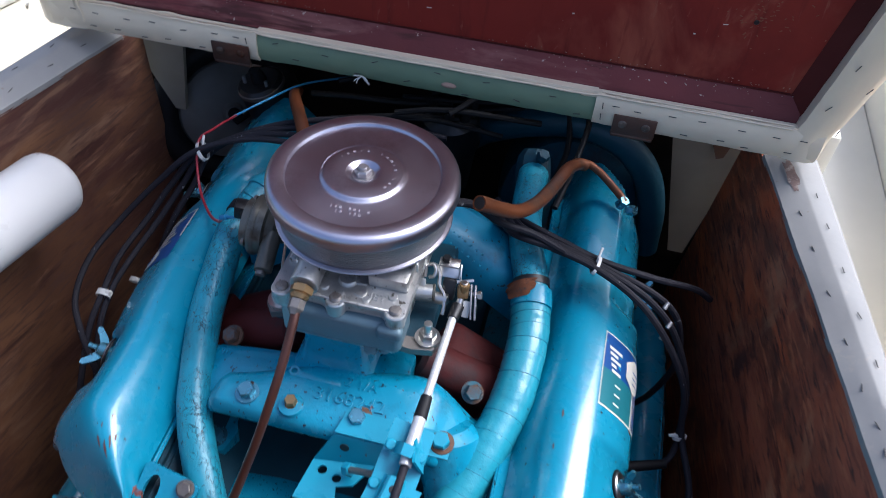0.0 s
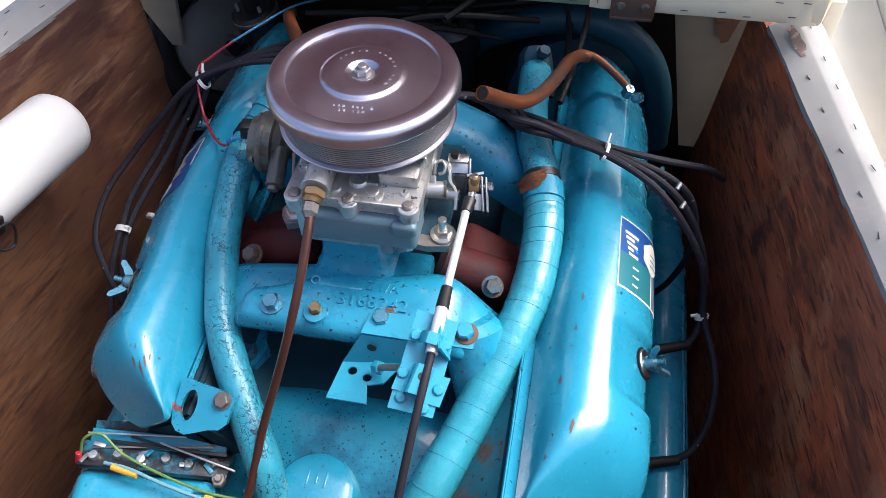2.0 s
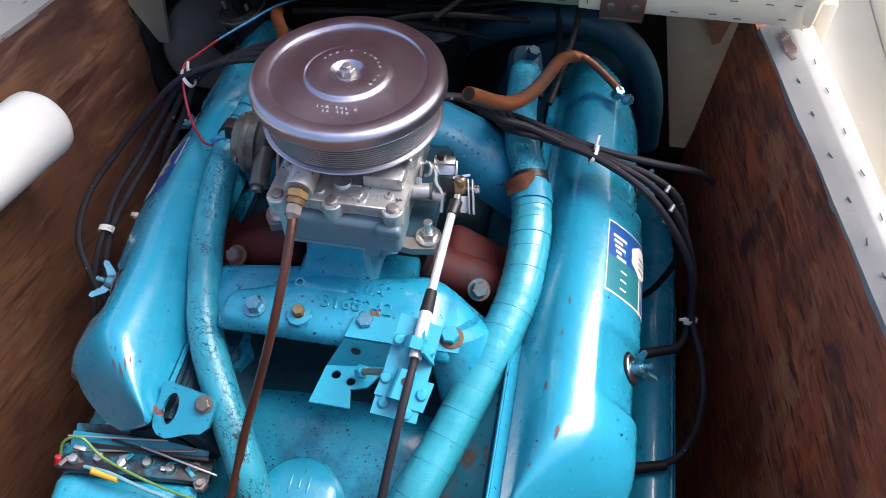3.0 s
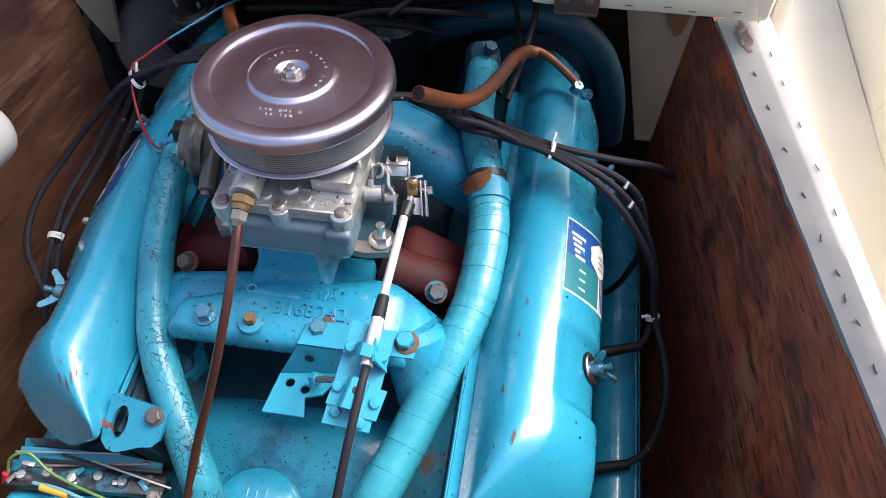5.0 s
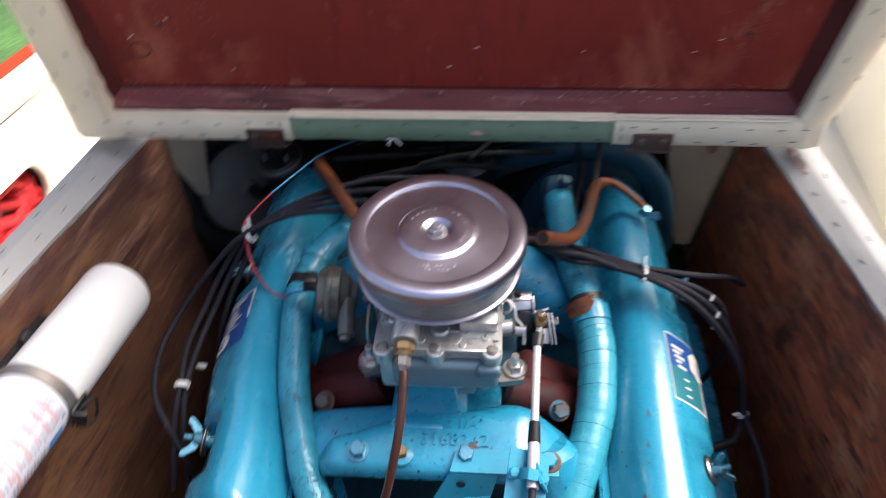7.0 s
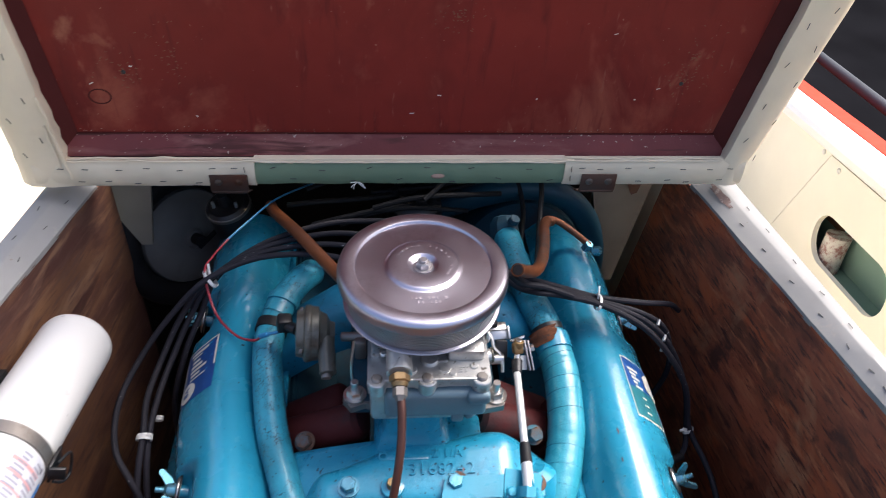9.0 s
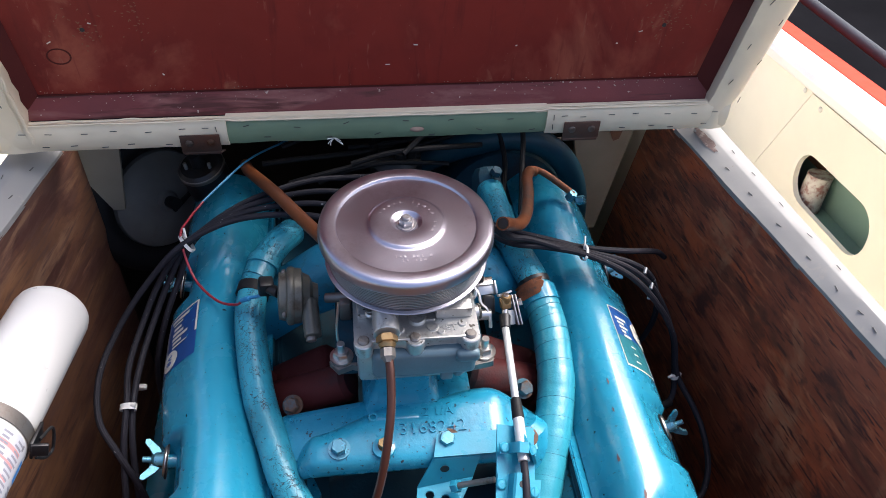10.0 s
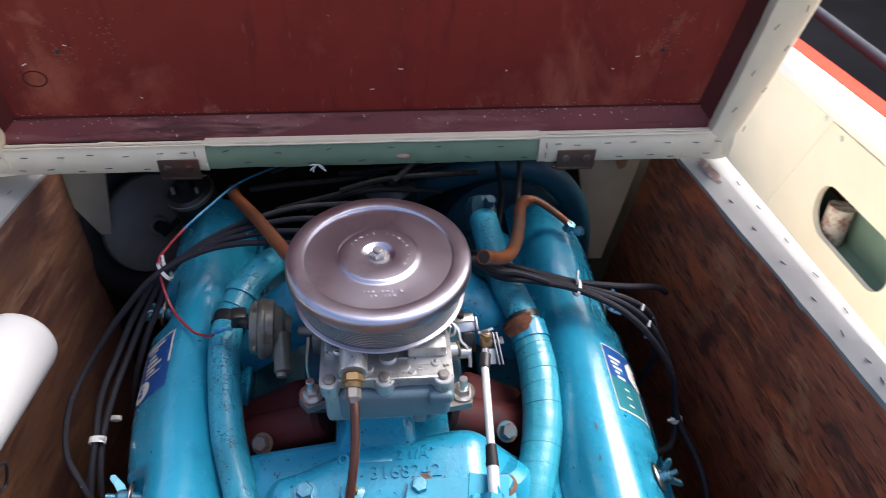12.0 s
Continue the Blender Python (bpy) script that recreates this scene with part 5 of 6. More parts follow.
# the foot of the bracket: a folded plate bolted to the crossover
foot = plate([(-0.016, -0.018), (0.101, -0.018), (0.101, 0.008), (0.080, 0.0085), (-0.010, 0.0085)], 0.0025, on_face(0.034, 0.0) @ pose(0, 0, 0.0035))
merge(foot, quad_slab((0.018, -0.1585, 0.6215), (0.070, -0.1585, 0.6215), (0.063, -0.1650, 0.5890), (-0.001, -0.1740, 0.5890), (0, 0.0022, 0.0006)))
merge(foot, plate([(-0.007, -0.218), (0.036, -0.218), (0.031, -0.197), (0.047, -0.192), (0.055, -0.178), (0.063, -0.165), (-0.001, -0.174)], 0.0025, pose(0, 0, 0.5875), holes=((0.012, -0.183, 0.0050), (0.029, -0.1885, 0.0048))))
foot_ = part("bracket_foot", foot, M_BRACKET, brk)
part("foot_hole", lathe([(0, 0.0004), (0.0050, 0.0004), (0.0052, 0)], facing((0.030, -0.1645, 0.6105), (0, -0.98, 0.2)), 18), M_BLACK, foot_)
part("bolt", hexhead(0.0095, 0.009, on_face(0.124, -0.002) @ pose(0, 0, 0.0060), 0.0), M_BRACKET, brk)
part("rust_ring", lathe([(0.008, 0.0064), (0.0125, 0.0064), (0.0118, 0.0072), (0.008, 0.0080)], on_face(0.1255, -0.0025), 24), M_RUST, brk)
part("bolt", rod((0.036, -0.181, 0.600), (0.078, -0.200, 0.642), 0.0034), M_TARNISH, brk)
part("nut", hexhead(0.0075, 0.008, facing((0.038, -0.182, 0.602), (0.7, -0.3, 0.6))), M_BRACKET, brk)
part("cable_bracket", plate([(0, 0), (0.030, 0.004), (0.026, -0.05), (0.012, -0.062)], 0.0025, facing((0.118, -0.20, 0.665), (1, 0.2, 0.3), 90)), M_BRACKET, E_)

# ---- flame arrestor ----
AZ, AY = 0.8295, 0.007
fl = part("flame_arrestor", lathe([(0.0170, -0.0010), (0.0200, -0.0006), (0.0375, -0.0008), (0.0398, -0.0013), (0.0412, -0.0026), (0.0428, -0.0033), (0.0450, -0.0036), (0.0738, -0.0039), (0.0750, -0.0039), (0.0764, -0.0016), (0.0780, -0.0010), (0.0880, -0.0012), (0.0912, -0.0020), (0.0936, -0.0042), (0.0948, -0.0078), (0.0952, -0.0155), (0.0938, -0.0175), (0.0890, -0.0170)], pose(0, AY, AZ), 96), M_CHROME, E_, "round flame arrestor with a dull chrome top", )
part("boss", lathe([(0, -0.0055), (0.0095, -0.0055), (0.0120, -0.0046), (0.0150, -0.0020), (0.0172, -0.0009)], pose(0, AY, AZ), 48), M_CHROME, fl)
prof = []
for k in range(11):
    z = -0.0185 - k * 0.0029
    prof += [(0.0895 - k * 0.0004, z), (0.0895 - k * 0.0004, z - 0.0015), (0.0875 - k * 0.0004, z - 0.0018), (0.0875 - k * 0.0004, z - 0.0026)]
part("screen", lathe(prof, pose(0, AY, AZ), 96), M_SCREEN, fl, "ribbed grey metal flame screen")
part("base_pan", lathe([(0.086, -0.0485), (0.0892, -0.0497), (0.0898, -0.0508), (0.0888, -0.0521), (0.083, -0.0536), (0.050, -0.0590), (0.043, -0.066), (0, -0.066)], pose(0, AY, AZ), 72), M_CHROME, fl)
part("nut", merge(hexhead(0.0082, 0.0075, pose(0, AY - 0.001, AZ - 0.0042, 0, 0, 10)), merge(rod((0, AY - 0.001, AZ + 0.0025), (0, AY - 0.001, AZ + 0.0065), 0.0045), lathe([(0, 0.0), (0.011, 0.0), (0.011, 0.0014), (0, 0.0016)], pose(0, AY - 0.001, AZ - 0.0050), 24))), M_SCREEN, fl, "steel nut on the centre stud")
# stamped marks that cannot be read: rows of small bars
for k in range(26):
    a = radians(150 - k * 13.0)
    if not -40 < math.degrees(a) < 210 or k % 6 == 5:
        continue
    part("stamped_bar", block(0.0011 + 0.0009 * (k % 3), 0.0026 - 0.0006 * (k % 2), 0.0004, pose(0.031 * math.cos(a), AY + 0.031 * math.sin(a), AZ - 0.0007, 0, 0, math.degrees(a) - 90), 0), M_STAMP, fl)
for row, (n, yy) in enumerate(((9, -0.052), (6, -0.058))):
    for k in range(n):
        if (k + row) % 4 == 3:
            continue
        part("stamped_bar", block(0.0010 + 0.0008 * (k * 7 % 3), 0.0036 - 0.0009 * (k % 2), 0.0004, pose(-0.006 + 0.0045 * (k - n / 2) + 0.012, AY + yy, AZ - 0.0029, 0, 0, 8), 0), M_STAMP, fl)


# ---- hoses ----
part("coolant_hose", tube([(-0.188, 0.118, 0.640), (-0.194, 0.070, 0.634), (-0.191, 0.025, 0.622), (-0.180, -0.045, 0.607), (-0.162, -0.105, 0.596), (-0.142, -0.160, 0.578), (-0.101, -0.226, 0.545), (-0.071, -0.270, 0.512), (-0.050, -0.315, 0.44)], 0.0192, 8, 20, wobble=0.03), M_HOSE, E_, "turquoise painted coolant hose with cracked paint")
hp = part("coolant_pipe", tube([(-0.145, 0.205, 0.640), (-0.160, 0.175, 0.650), (-0.176, 0.145, 0.648), (-0.188, 0.115, 0.641)], 0.0195, 8, 20), M_HOSE, E_, "turquoise painted metal coolant pipe")
part("clip", tube([(-0.1775, 0.143, 0.648), (-0.181, 0.132, 0.6455)], 0.0222, 4, 20), M_HOSE, hp)
part("collar", tube([(-0.190, 0.104, 0.6385), (-0.193, 0.090, 0.636)], 0.0213, 4, 20), M_RUBBER, hp, "black rubber collar")
part("coolant_hose", tube([(0.181, 0.062, 0.632), (0.186, 0.030, 0.624), (0.187, -0.005, 0.613), (0.183, -0.055, 0.596), (0.170, -0.105, 0.580), (0.155, -0.148, 0.562), (0.134, -0.203, 0.538), (0.108, -0.263, 0.512), (0.080, -0.32, 0.46)], 0.0235, 14, 22, wobble=0.03, ribs=(0.026, 0.0005)), M_TAPED, E_, "turquoise painted hose wrapped with tape")
tape = spline([(0.181, 0.062, 0.632), (0.186, 0.030, 0.624), (0.187, -0.005, 0.613), (0.183, -0.055, 0.596), (0.170, -0.105, 0.580), (0.155, -0.148, 0.562), (0.134, -0.203, 0.538), (0.108, -0.263, 0.512), (0.080, -0.32, 0.46)], 20)
for k in range(14, len(tape) - 4, 9):
    d = (tape[k + 1] - tape[k - 1]).normalized()
    m = facing(tape[k], d + Vector((0.12, 0.1, 0.14)) * (1 if k % 2 else 0.6))
    part("tape_edge", lathe([(0.0228, -0.0006), (0.0238, -0.0003), (0.0238, 0.0003), (0.0228, 0.0006), (0.0228, -0.0006)], m, 22), M_TAPE, E_)
hp = part("coolant_pipe", tube([(0.148, 0.275, 0.642), (0.150, 0.225, 0.646), (0.153, 0.175, 0.650), (0.162, 0.128, 0.650), (0.175, 0.090, 0.642), (0.181, 0.060, 0.632)], 0.0205, 8, 20), M_HOSE, E_, "turquoise painted metal coolant pipe")
part("dark_band", tube([(0.1762, 0.0855, 0.6405), (0.1782, 0.077, 0.6375)], 0.0218, 4, 20), M_BLACK, hp, "dark rubber band")
pd = Vector((0.0035, -0.021, -0.0055)).normalized()
pn = (Vector((-0.62, -0.30, 0.72)) - pd * Vector((-0.62, -0.30, 0.72)).dot(pd)).normalized()
pt = pd.cross(pn)
random.seed(12)
ragged = [(0.75 * random.uniform(0.75, 1.2), random.uniform(0.75, 1.2)) for k in range(9)]
rows = [[Vector((0.1800, 0.0665, 0.6342)) + pd * (0.011 * (2 * k / 8 - 1)) + (pn * math.cos(q * ragged[k][0] * (1 - 0.55 * (k / 8) ** 2)) + pt * math.sin(q * ragged[k][1] * (1 - 0.55 * (k / 8) ** 2))) * 0.0256 for q in (-1, -0.6, -0.2, 0.2, 0.6, 1)] for k in range(9)]
part("rust_patch", loft(rows, closed=False, caps=False), M_RUSTPATCH, hp, "flaking rust on the pipe")
part("clip", tube([(0.1795, 0.071, 0.6355), (0.183, 0.050, 0.630)], 0.0250, 4, 20), M_PAINT, hp, "hose clip")
part("elbow", merge(lathe([(0, 0.03), (0.014, 0.028), (0.022, 0.018), (0.024, 0), (0.024, -0.02), (0, -0.02)], facing((0.146, 0.288, 0.640), (-0.1, 0.5, 0.6)), 8), hexhead(0.009, 0.009, facing((0.155, 0.282, 0.668), (0.3, -0.2, 1)))), M_SHADED, hp)

# ---- copper pipes ----
cp = part("copper_pipe", tube([(0.112, 0.032, 0.795), (0.121, 0.044, 0.783), (0.133, 0.064, 0.763), (0.150, 0.088, 0.744), (0.167, 0.130, 0.726), (0.181, 0.185, 0.710), (0.191, 0.235, 0.695), (0.203, 0.268, 0.680), (0.212, 0.276, 0.674)], 0.0080, 10, 18, hollow=0.84), M_COPPER, E_, "open-ended copper breather pipe")
# black plug makes the hollow end look unlit
part("bore", rod((0.1122, 0.0323, 0.7947), (0.1160, 0.0374, 0.7897), 0.0066), M_BLACK, cp, "black plug for the shade inside the pipe")
part("copper_pipe", tube([(0.208, 0.274, 0.676), (0.216, 0.284, 0.671), (0.234, 0.282, 0.662), (0.262, 0.268, 0.646), (0.273, 0.258, 0.640)], 0.0052, 8, 12), M_COPPER, E_, "thin copper pipe")
part("pipe_union", merge(hexhead(0.0075, 0.014, facing((0.268, 0.260, 0.632), (0.3, -0.2, 0.8))), hexhead(0.007, 0.012, facing((0.279, 0.252, 0.634), (0.6, -0.4, 0.4)))), M_WORN, E_)
part("copper_pipe", tube([(-0.216, 0.345, 0.655), (-0.205, 0.310, 0.668), (-0.165, 0.235, 0.690), (-0.120, 0.150, 0.708), (-0.085, 0.085, 0.722)], 0.0088, 8, 14), M_COPPER, E_, "copper pipe that passes under the arrestor")


# ---- ignition leads ----
def lead(points, owner=None, r=0.0042, boot=None):
    ob = part("ignition_lead", tube(points, r, 8, 10), M_LEAD, E_, "grey rubber ignition lead")
    if boot:
        a, b = Vector(points[-1]), Vector(points[-1]) + Vector(boot)
        part("boot", rod(a - Vector(boot) * 0.15, b, 0.0058, 0.0068), M_RUBBER, ob)
    return ob


# starboard bundle
lead([(0.090, 0.240, 0.590), (0.118, 0.165, 0.662), (0.144, 0.103, 0.695), (0.192, 0.097, 0.690), (0.245, 0.093, 0.676), (0.302, 0.077, 0.652), (0.345, 0.060, 0.612), (0.378, 0.042, 0.558), (0.392, 0.022, 0.496), (0.408, -0.022, 0.472), (0.412, -0.060, 0.461), (0.405, -0.102, 0.452), (0.390, -0.132, 0.440), (0.370, -0.146, 0.431)], boot=(-0.036, -0.008, -0.006))
lead([(0.095, 0.250, 0.590), (0.124, 0.178, 0.658), (0.148, 0.115, 0.689), (0.197, 0.105, 0.685), (0.247, 0.100, 0.672), (0.309, 0.090, 0.649), (0.352, 0.078, 0.610), (0.384, 0.055, 0.545), (0.390, 0.024, 0.490), (0.387, 0.006, 0.470), (0.376, -0.006, 0.464)], boot=(-0.042, -0.014, -0.003))
lead([(0.100, 0.260, 0.590), (0.130, 0.190, 0.654), (0.152, 0.127, 0.684), (0.200, 0.113, 0.681), (0.249, 0.107, 0.668), (0.317, 0.103, 0.645), (0.355, 0.100, 0.610), (0.372, 0.095, 0.540), (0.360, 0.100, 0.460), (0.345, 0.110, 0.410)])
lead([(0.105, 0.270, 0.590), (0.128, 0.189, 0.644), (0.158, 0.137, 0.682), (0.204, 0.121, 0.679), (0.250, 0.115, 0.668), (0.317, 0.125, 0.647), (0.372, 0.150, 0.618), (0.400, 0.170, 0.585)])
lead([(0.060, 0.020, 0.790), (0.100, 0.050, 0.775), (0.132, 0.082, 0.727), (0.167, 0.099, 0.704), (0.207, 0.095, 0.690)], r=0.0045)


def ring_strap(p, axis, r, w, tail=None, name="cable_tie", lab="white nylon cable tie"):
    m = facing(p, axis)
    bm = lathe([(r, -w / 2), (r + 0.0015, -w / 2), (r + 0.0015, w / 2), (r, w / 2), (r, -w / 2)], m @ Matrix.Diagonal((1, 0.62, 1, 1)), 24)
    if tail:
        merge(bm, tube([p, Vector(p) + Vector(tail) * 0.5 + Vector((0, 0, 0.002)), Vector(p) + Vector(tail)], w * 0.4, 4, 6))
    return part(name, bm, M_NYLON, E_, lab)


ring_strap((0.245, 0.101, 0.673), (0.9, -0.1, -0.4), 0.0125, 0.0038, (0.004, 0.018, 0.012))
# wire separators on the starboard leads
for p in ((0.332, 0.092, 0.638), (0.340, 0.078, 0.622), (0.335, 0.066, 0.615)):
    part("lead_clip", rod(Vector(p) - Vector((0, 0.004, 0)), Vector(p) + Vector((0.004, 0.004, 0.004)), 0.0026), M_WIRE, E_)
ring_strap((0.391, 0.0205, 0.492), (0.1, -0.3, -1), 0.0075, 0.005, (-0.014, -0.004, 0.004), "lead_clip", "small grey lead clip")

# port bundle
for k, (tie, tail) in enumerate((((-0.284, 0.163, 0.665), [(-0.335, 0.140, 0.620), (-0.372, 0.100, 0.583), (-0.392, 0.040, 0.560), (-0.388, -0.015, 0.538), (-0.365, -0.050, 0.515), (-0.345, -0.072, 0.47), (-0.340, -0.08, 0.40)]),
                                  ((-0.281, 0.172, 0.660), [(-0.322, 0.150, 0.612), (-0.346, 0.110, 0.575), (-0.358, 0.050, 0.558), (-0.355, 0.000, 0.545), (-0.358, -0.045, 0.515), (-0.362, -0.10, 0.44)]),
                                  ((-0.278, 0.180, 0.655), [(-0.312, 0.155, 0.606), (-0.334, 0.115, 0.570), (-0.346, 0.060, 0.552), (-0.349, 0.005, 0.540), (-0.350, -0.040, 0.505), (-0.350, -0.09, 0.42)]),
                                  ((-0.274, 0.188, 0.650), [(-0.300, 0.162, 0.602), (-0.322, 0.125, 0.560), (-0.340, 0.090, 0.50), (-0.345, 0.08, 0.42)]))):
    lead([(0.02, 0.165 + 0.045 * k, 0.655), (-0.06, 0.185 + 0.038 * k, 0.668 - 0.003 * k), (-0.13, 0.196 + 0.028 * k, 0.680 - 0.004 * k), (-0.215, 0.190 + 0.016 * k, 0.681 - 0.005 * k)] + [tie] + tail)
ring_strap((-0.280, 0.172, 0.660), (-0.8, -0.4, -0.6), 0.0165, 0.0045, (-0.004, 0.016, 0.012))
ring_strap((-0.353, -0.003, 0.543), (0, -1, -0.25), 0.009, 0.008, (0.010, 0, 0.004), "lead_clip", "small grey lead clip")
ring_strap((-0.357, 0.060, 0.50), (0, -1, -0.25), 0.006, 0.006, None, "lead_clip", "small grey lead clip")
# thin coloured wires
part("blue_wire", tube([(-0.150, 0.43, 0.64), (-0.205, 0.345, 0.668), (-0.240, 0.292, 0.668), (-0.268, 0.245, 0.667)], 0.0016, 8, 8), M_BLUEWIRE, E_, "thin blue wire")
part("red_wire", tube([(-0.266, 0.248, 0.667), (-0.281, 0.210, 0.668), (-0.287, 0.175, 0.668), (-0.272, 0.135, 0.632), (-0.240, 0.095, 0.628), (-0.210, 0.066, 0.648), (-0.196, 0.056, 0.668)], 0.0017, 8, 8), M_REDWIRE, E_, "thin red wire to the choke")
part("wire_lug", merge(rod((-0.200, 0.058, 0.664), (-0.188, 0.052, 0.674), 0.0032), rod((-0.190, 0.053, 0.673), (-0.174, 0.047, 0.682), 0.002)), M_BLUEWIRE, E_, "blue crimped lug")

# ---- distributor and dark leads behind the arrestor ----
dist = part("distributor", lathe([(0, 0.06), (0.030, 0.058), (0.042, 0.045), (0.046, 0.0), (0.040, -0.02), (0.030, -0.10), (0, -0.10)], facing((0.01, 0.375, 0.60), (0, -0.15, 1)), 28), M_BLACK, E_, "black distributor cap with leads")
random.seed(21)
for k in range(8):
    a = radians(k * 45 + 10)
    p = Vector((0.01 + 0.030 * math.cos(a), 0.367 + 0.030 * math.sin(a), 0.655))
    part("tower", rod(p, p + Vector((0.004 * math.cos(a), 0.004 * math.sin(a), 0.020)), 0.0075, 0.0065), M_RUBBER, dist)
for k in range(10):
    a, b = random.uniform(-0.19, -0.02), random.uniform(0.27, 0.42)
    z0, bow = random.uniform(0.645, 0.675), random.uniform(0.004, 0.018)
    part("lead", tube([(a + 0.05 * q, b + 0.012 * q + 0.01 * math.sin(q + k), z0 + bow * math.sin(0.75 * q)) for q in range(5)], random.uniform(0.0034, 0.0046), 8, 8), M_RUBBER, dist)
for pts in ([(0.02, 0.31, 0.69), (0.09, 0.36, 0.72), (0.16, 0.40, 0.69), (0.185, 0.36, 0.64), (0.17, 0.28, 0.60)], [(0.10, 0.42, 0.66), (0.17, 0.40, 0.71), (0.205, 0.36, 0.70), (0.20, 0.30, 0.66), (0.185, 0.22, 0.64)]):
    part("black_cable", tube(pts, 0.0042, 8, 8), M_RUBBER, E_, "thin black cable")

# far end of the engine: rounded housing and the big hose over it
part("flywheel_housing", lathe([(0, 0.07), (0.10, 0.066), (0.13, 0.050), (0.140, 0.02), (0.145, -0.05), (0, -0.05)], facing((0.205, 0.45, 0.475), (0, -1, 0.25)) @ Matrix.Diagonal((0.85, 0.85, 1, 1)), 40), M_SHADED, E_, "rounded housing at the far end, darkened for shade")
part("water_hose", tube([(0.030, 0.42, 0.570), (0.062, 0.41, 0.602), (0.120, 0.40, 0.634), (0.190, 0.398, 0.650), (0.252, 0.398, 0.636), (0.302, 0.400, 0.588), (0.328, 0.400, 0.520), (0.338, 0.405, 0.43)], 0.0215, 10, 22, wobble=0.02), M_ARCHOSE, E_, "thick dark turquoise water hose in an arc")

# ---- near port corner: lifting eye, terminal box, filler cap ----
LA, LB, LC = Vector((-0.188, -0.205, 0.572)), Vector((-0.135, -0.212, 0.566)), Vector((-0.166, -0.262, 0.535))
lx = (LB - LA).normalized()
lz = lx.cross(LA - LC).normalized()
ly = lz.cross(lx)
LM = Matrix.Translation((LB + LC) / 2 + lz * 0.012) @ Matrix((lx, ly, lz)).transposed().to_4x4()
eye_out = [(-0.019, 0.028), (-0.016, 0.032), (0.026, 0.031), (0.042, 0.028), (0.042, 0.000), (0.036, -0.008), (0.024, -0.012), (0.010, -0.020), (0.002, -0.024), (-0.008, -0.023), (-0.015, -0.017), (-0.018, -0.006)]
eb = bmesh.new()
sl = [(-0.003 + 0.0080 * math.cos(a), 0.006 + 0.0170 * math.sin(a)) for a in [2 * math.pi * k / 18 for k in range(18)]]
es = []
for loop in (eye_out, sl):
    vs = [eb.verts.new((x, y, 0)) for x, y in loop]
    es += [eb.edges.new((vs[i], vs[(i + 1) % len(vs)])) for i in range(len(vs))]
bmesh.ops.triangle_fill(eb, use_beauty=True, edges=es, normal=(0, 0, 1))
ext = bmesh.ops.extrude_face_region(eb, geom=eb.faces[:])
bmesh.ops.translate(eb, verts=[g for g in ext["geom"] if isinstance(g, bmesh.types.BMVert)], vec=(0, 0, 0.006))
bmesh.ops.recalc_face_normals(eb, faces=eb.faces)
bmesh.ops.transform(eb, matrix=LM, verts=eb.verts)
le = part("lifting_eye", eb, M_PAINT, E_, "turquoise lifting eye plate with an oval slot")
part("bolt", hexhead(0.0078, 0.007, LM @ pose(0.030, 0.022, 0.006), 0.0095), M_TARNISH, le)

tb = part("terminal_box", block(0.155, 0.085, 0.09, pose(-0.205, -0.325, 0.440, 8, 4, 6), 0.014, 3), M_PAINT, E_, "turquoise box below the terminal strip")
T0, T1 = Vector((-0.278, -0.287, 0.502)), Vector((-0.118, -0.268, 0.487))
tx = (T1 - T0).normalized()
TM = Matrix.Translation((T0 + T1) / 2) @ Matrix.Rotation(math.atan2(tx.y, tx.x), 4, "Z") @ Matrix.Rotation(0.1, 4, "Y")
part("terminal_strip", block(0.165, 0.030, 0.012, TM, 0.003), M_STRIP, tb, "black terminal strip with screws")
part("terminal_plate", block(0.150, 0.018, 0.003, TM @ pose(0, 0.018, 0.008, 25, 0, 0), 0.001), M_CAST, tb)
for k in range(6):
    part("screw", screwhead(0.0062, 0.006, TM @ pose(-0.065 + k * 0.026, -0.004 + 0.004 * (k % 2), 0.006, 0, 0, k * 37)), M_STEEL, tb)
for k, (x0, y0_, x1, y1_, w_, mt) in enumerate(((-0.070, 0.006, 0.062, 0.016, 0.0026, M_TARNISH), (-0.052, 0.013, 0.078, 0.008, 0.0040, M_BLACK), (-0.030, 0.019, 0.084, -0.004, 0.0028, M_BLACK), (-0.076, 0.017, 0.030, 0.024, 0.0020, M_WIRE), (0.005, 0.012, 0.092, -0.010, 0.0022, M_WIRE))):
    a_ = Vector((x1 - x0, y1_ - y0_, 0))
    part("bus_strip", block(a_.length, w_, 0.0014, TM @ pose((x0 + x1) / 2, (y0_ + y1_) / 2, 0.0100 + 0.0022 * k, 14, 1.5 * (k - 2), math.degrees(math.atan2(a_.y, a_.x))), 0.0004), mt, tb, "thin metal terminal strip")
random.seed(9)
for k in range(9):
    a, b = random.uniform(-0.075, 0.075), random.uniform(-0.010, 0.024)
    part("terminal_lug", block(random.uniform(0.008, 0.016), 0.005, 0.0016, TM @ pose(a, b, random.uniform(0.008, 0.014), random.uniform(-20, 20), random.uniform(-20, 20), random.uniform(-70, 70)), 0.0004), M_WIRE if k % 3 else M_CAST, tb)
part("backing_strip", block(0.170, 0.022, 0.003, TM @ pose(0.01, 0.030, 0.004, 30, 0, 2), 0.001), M_STRIP, tb)
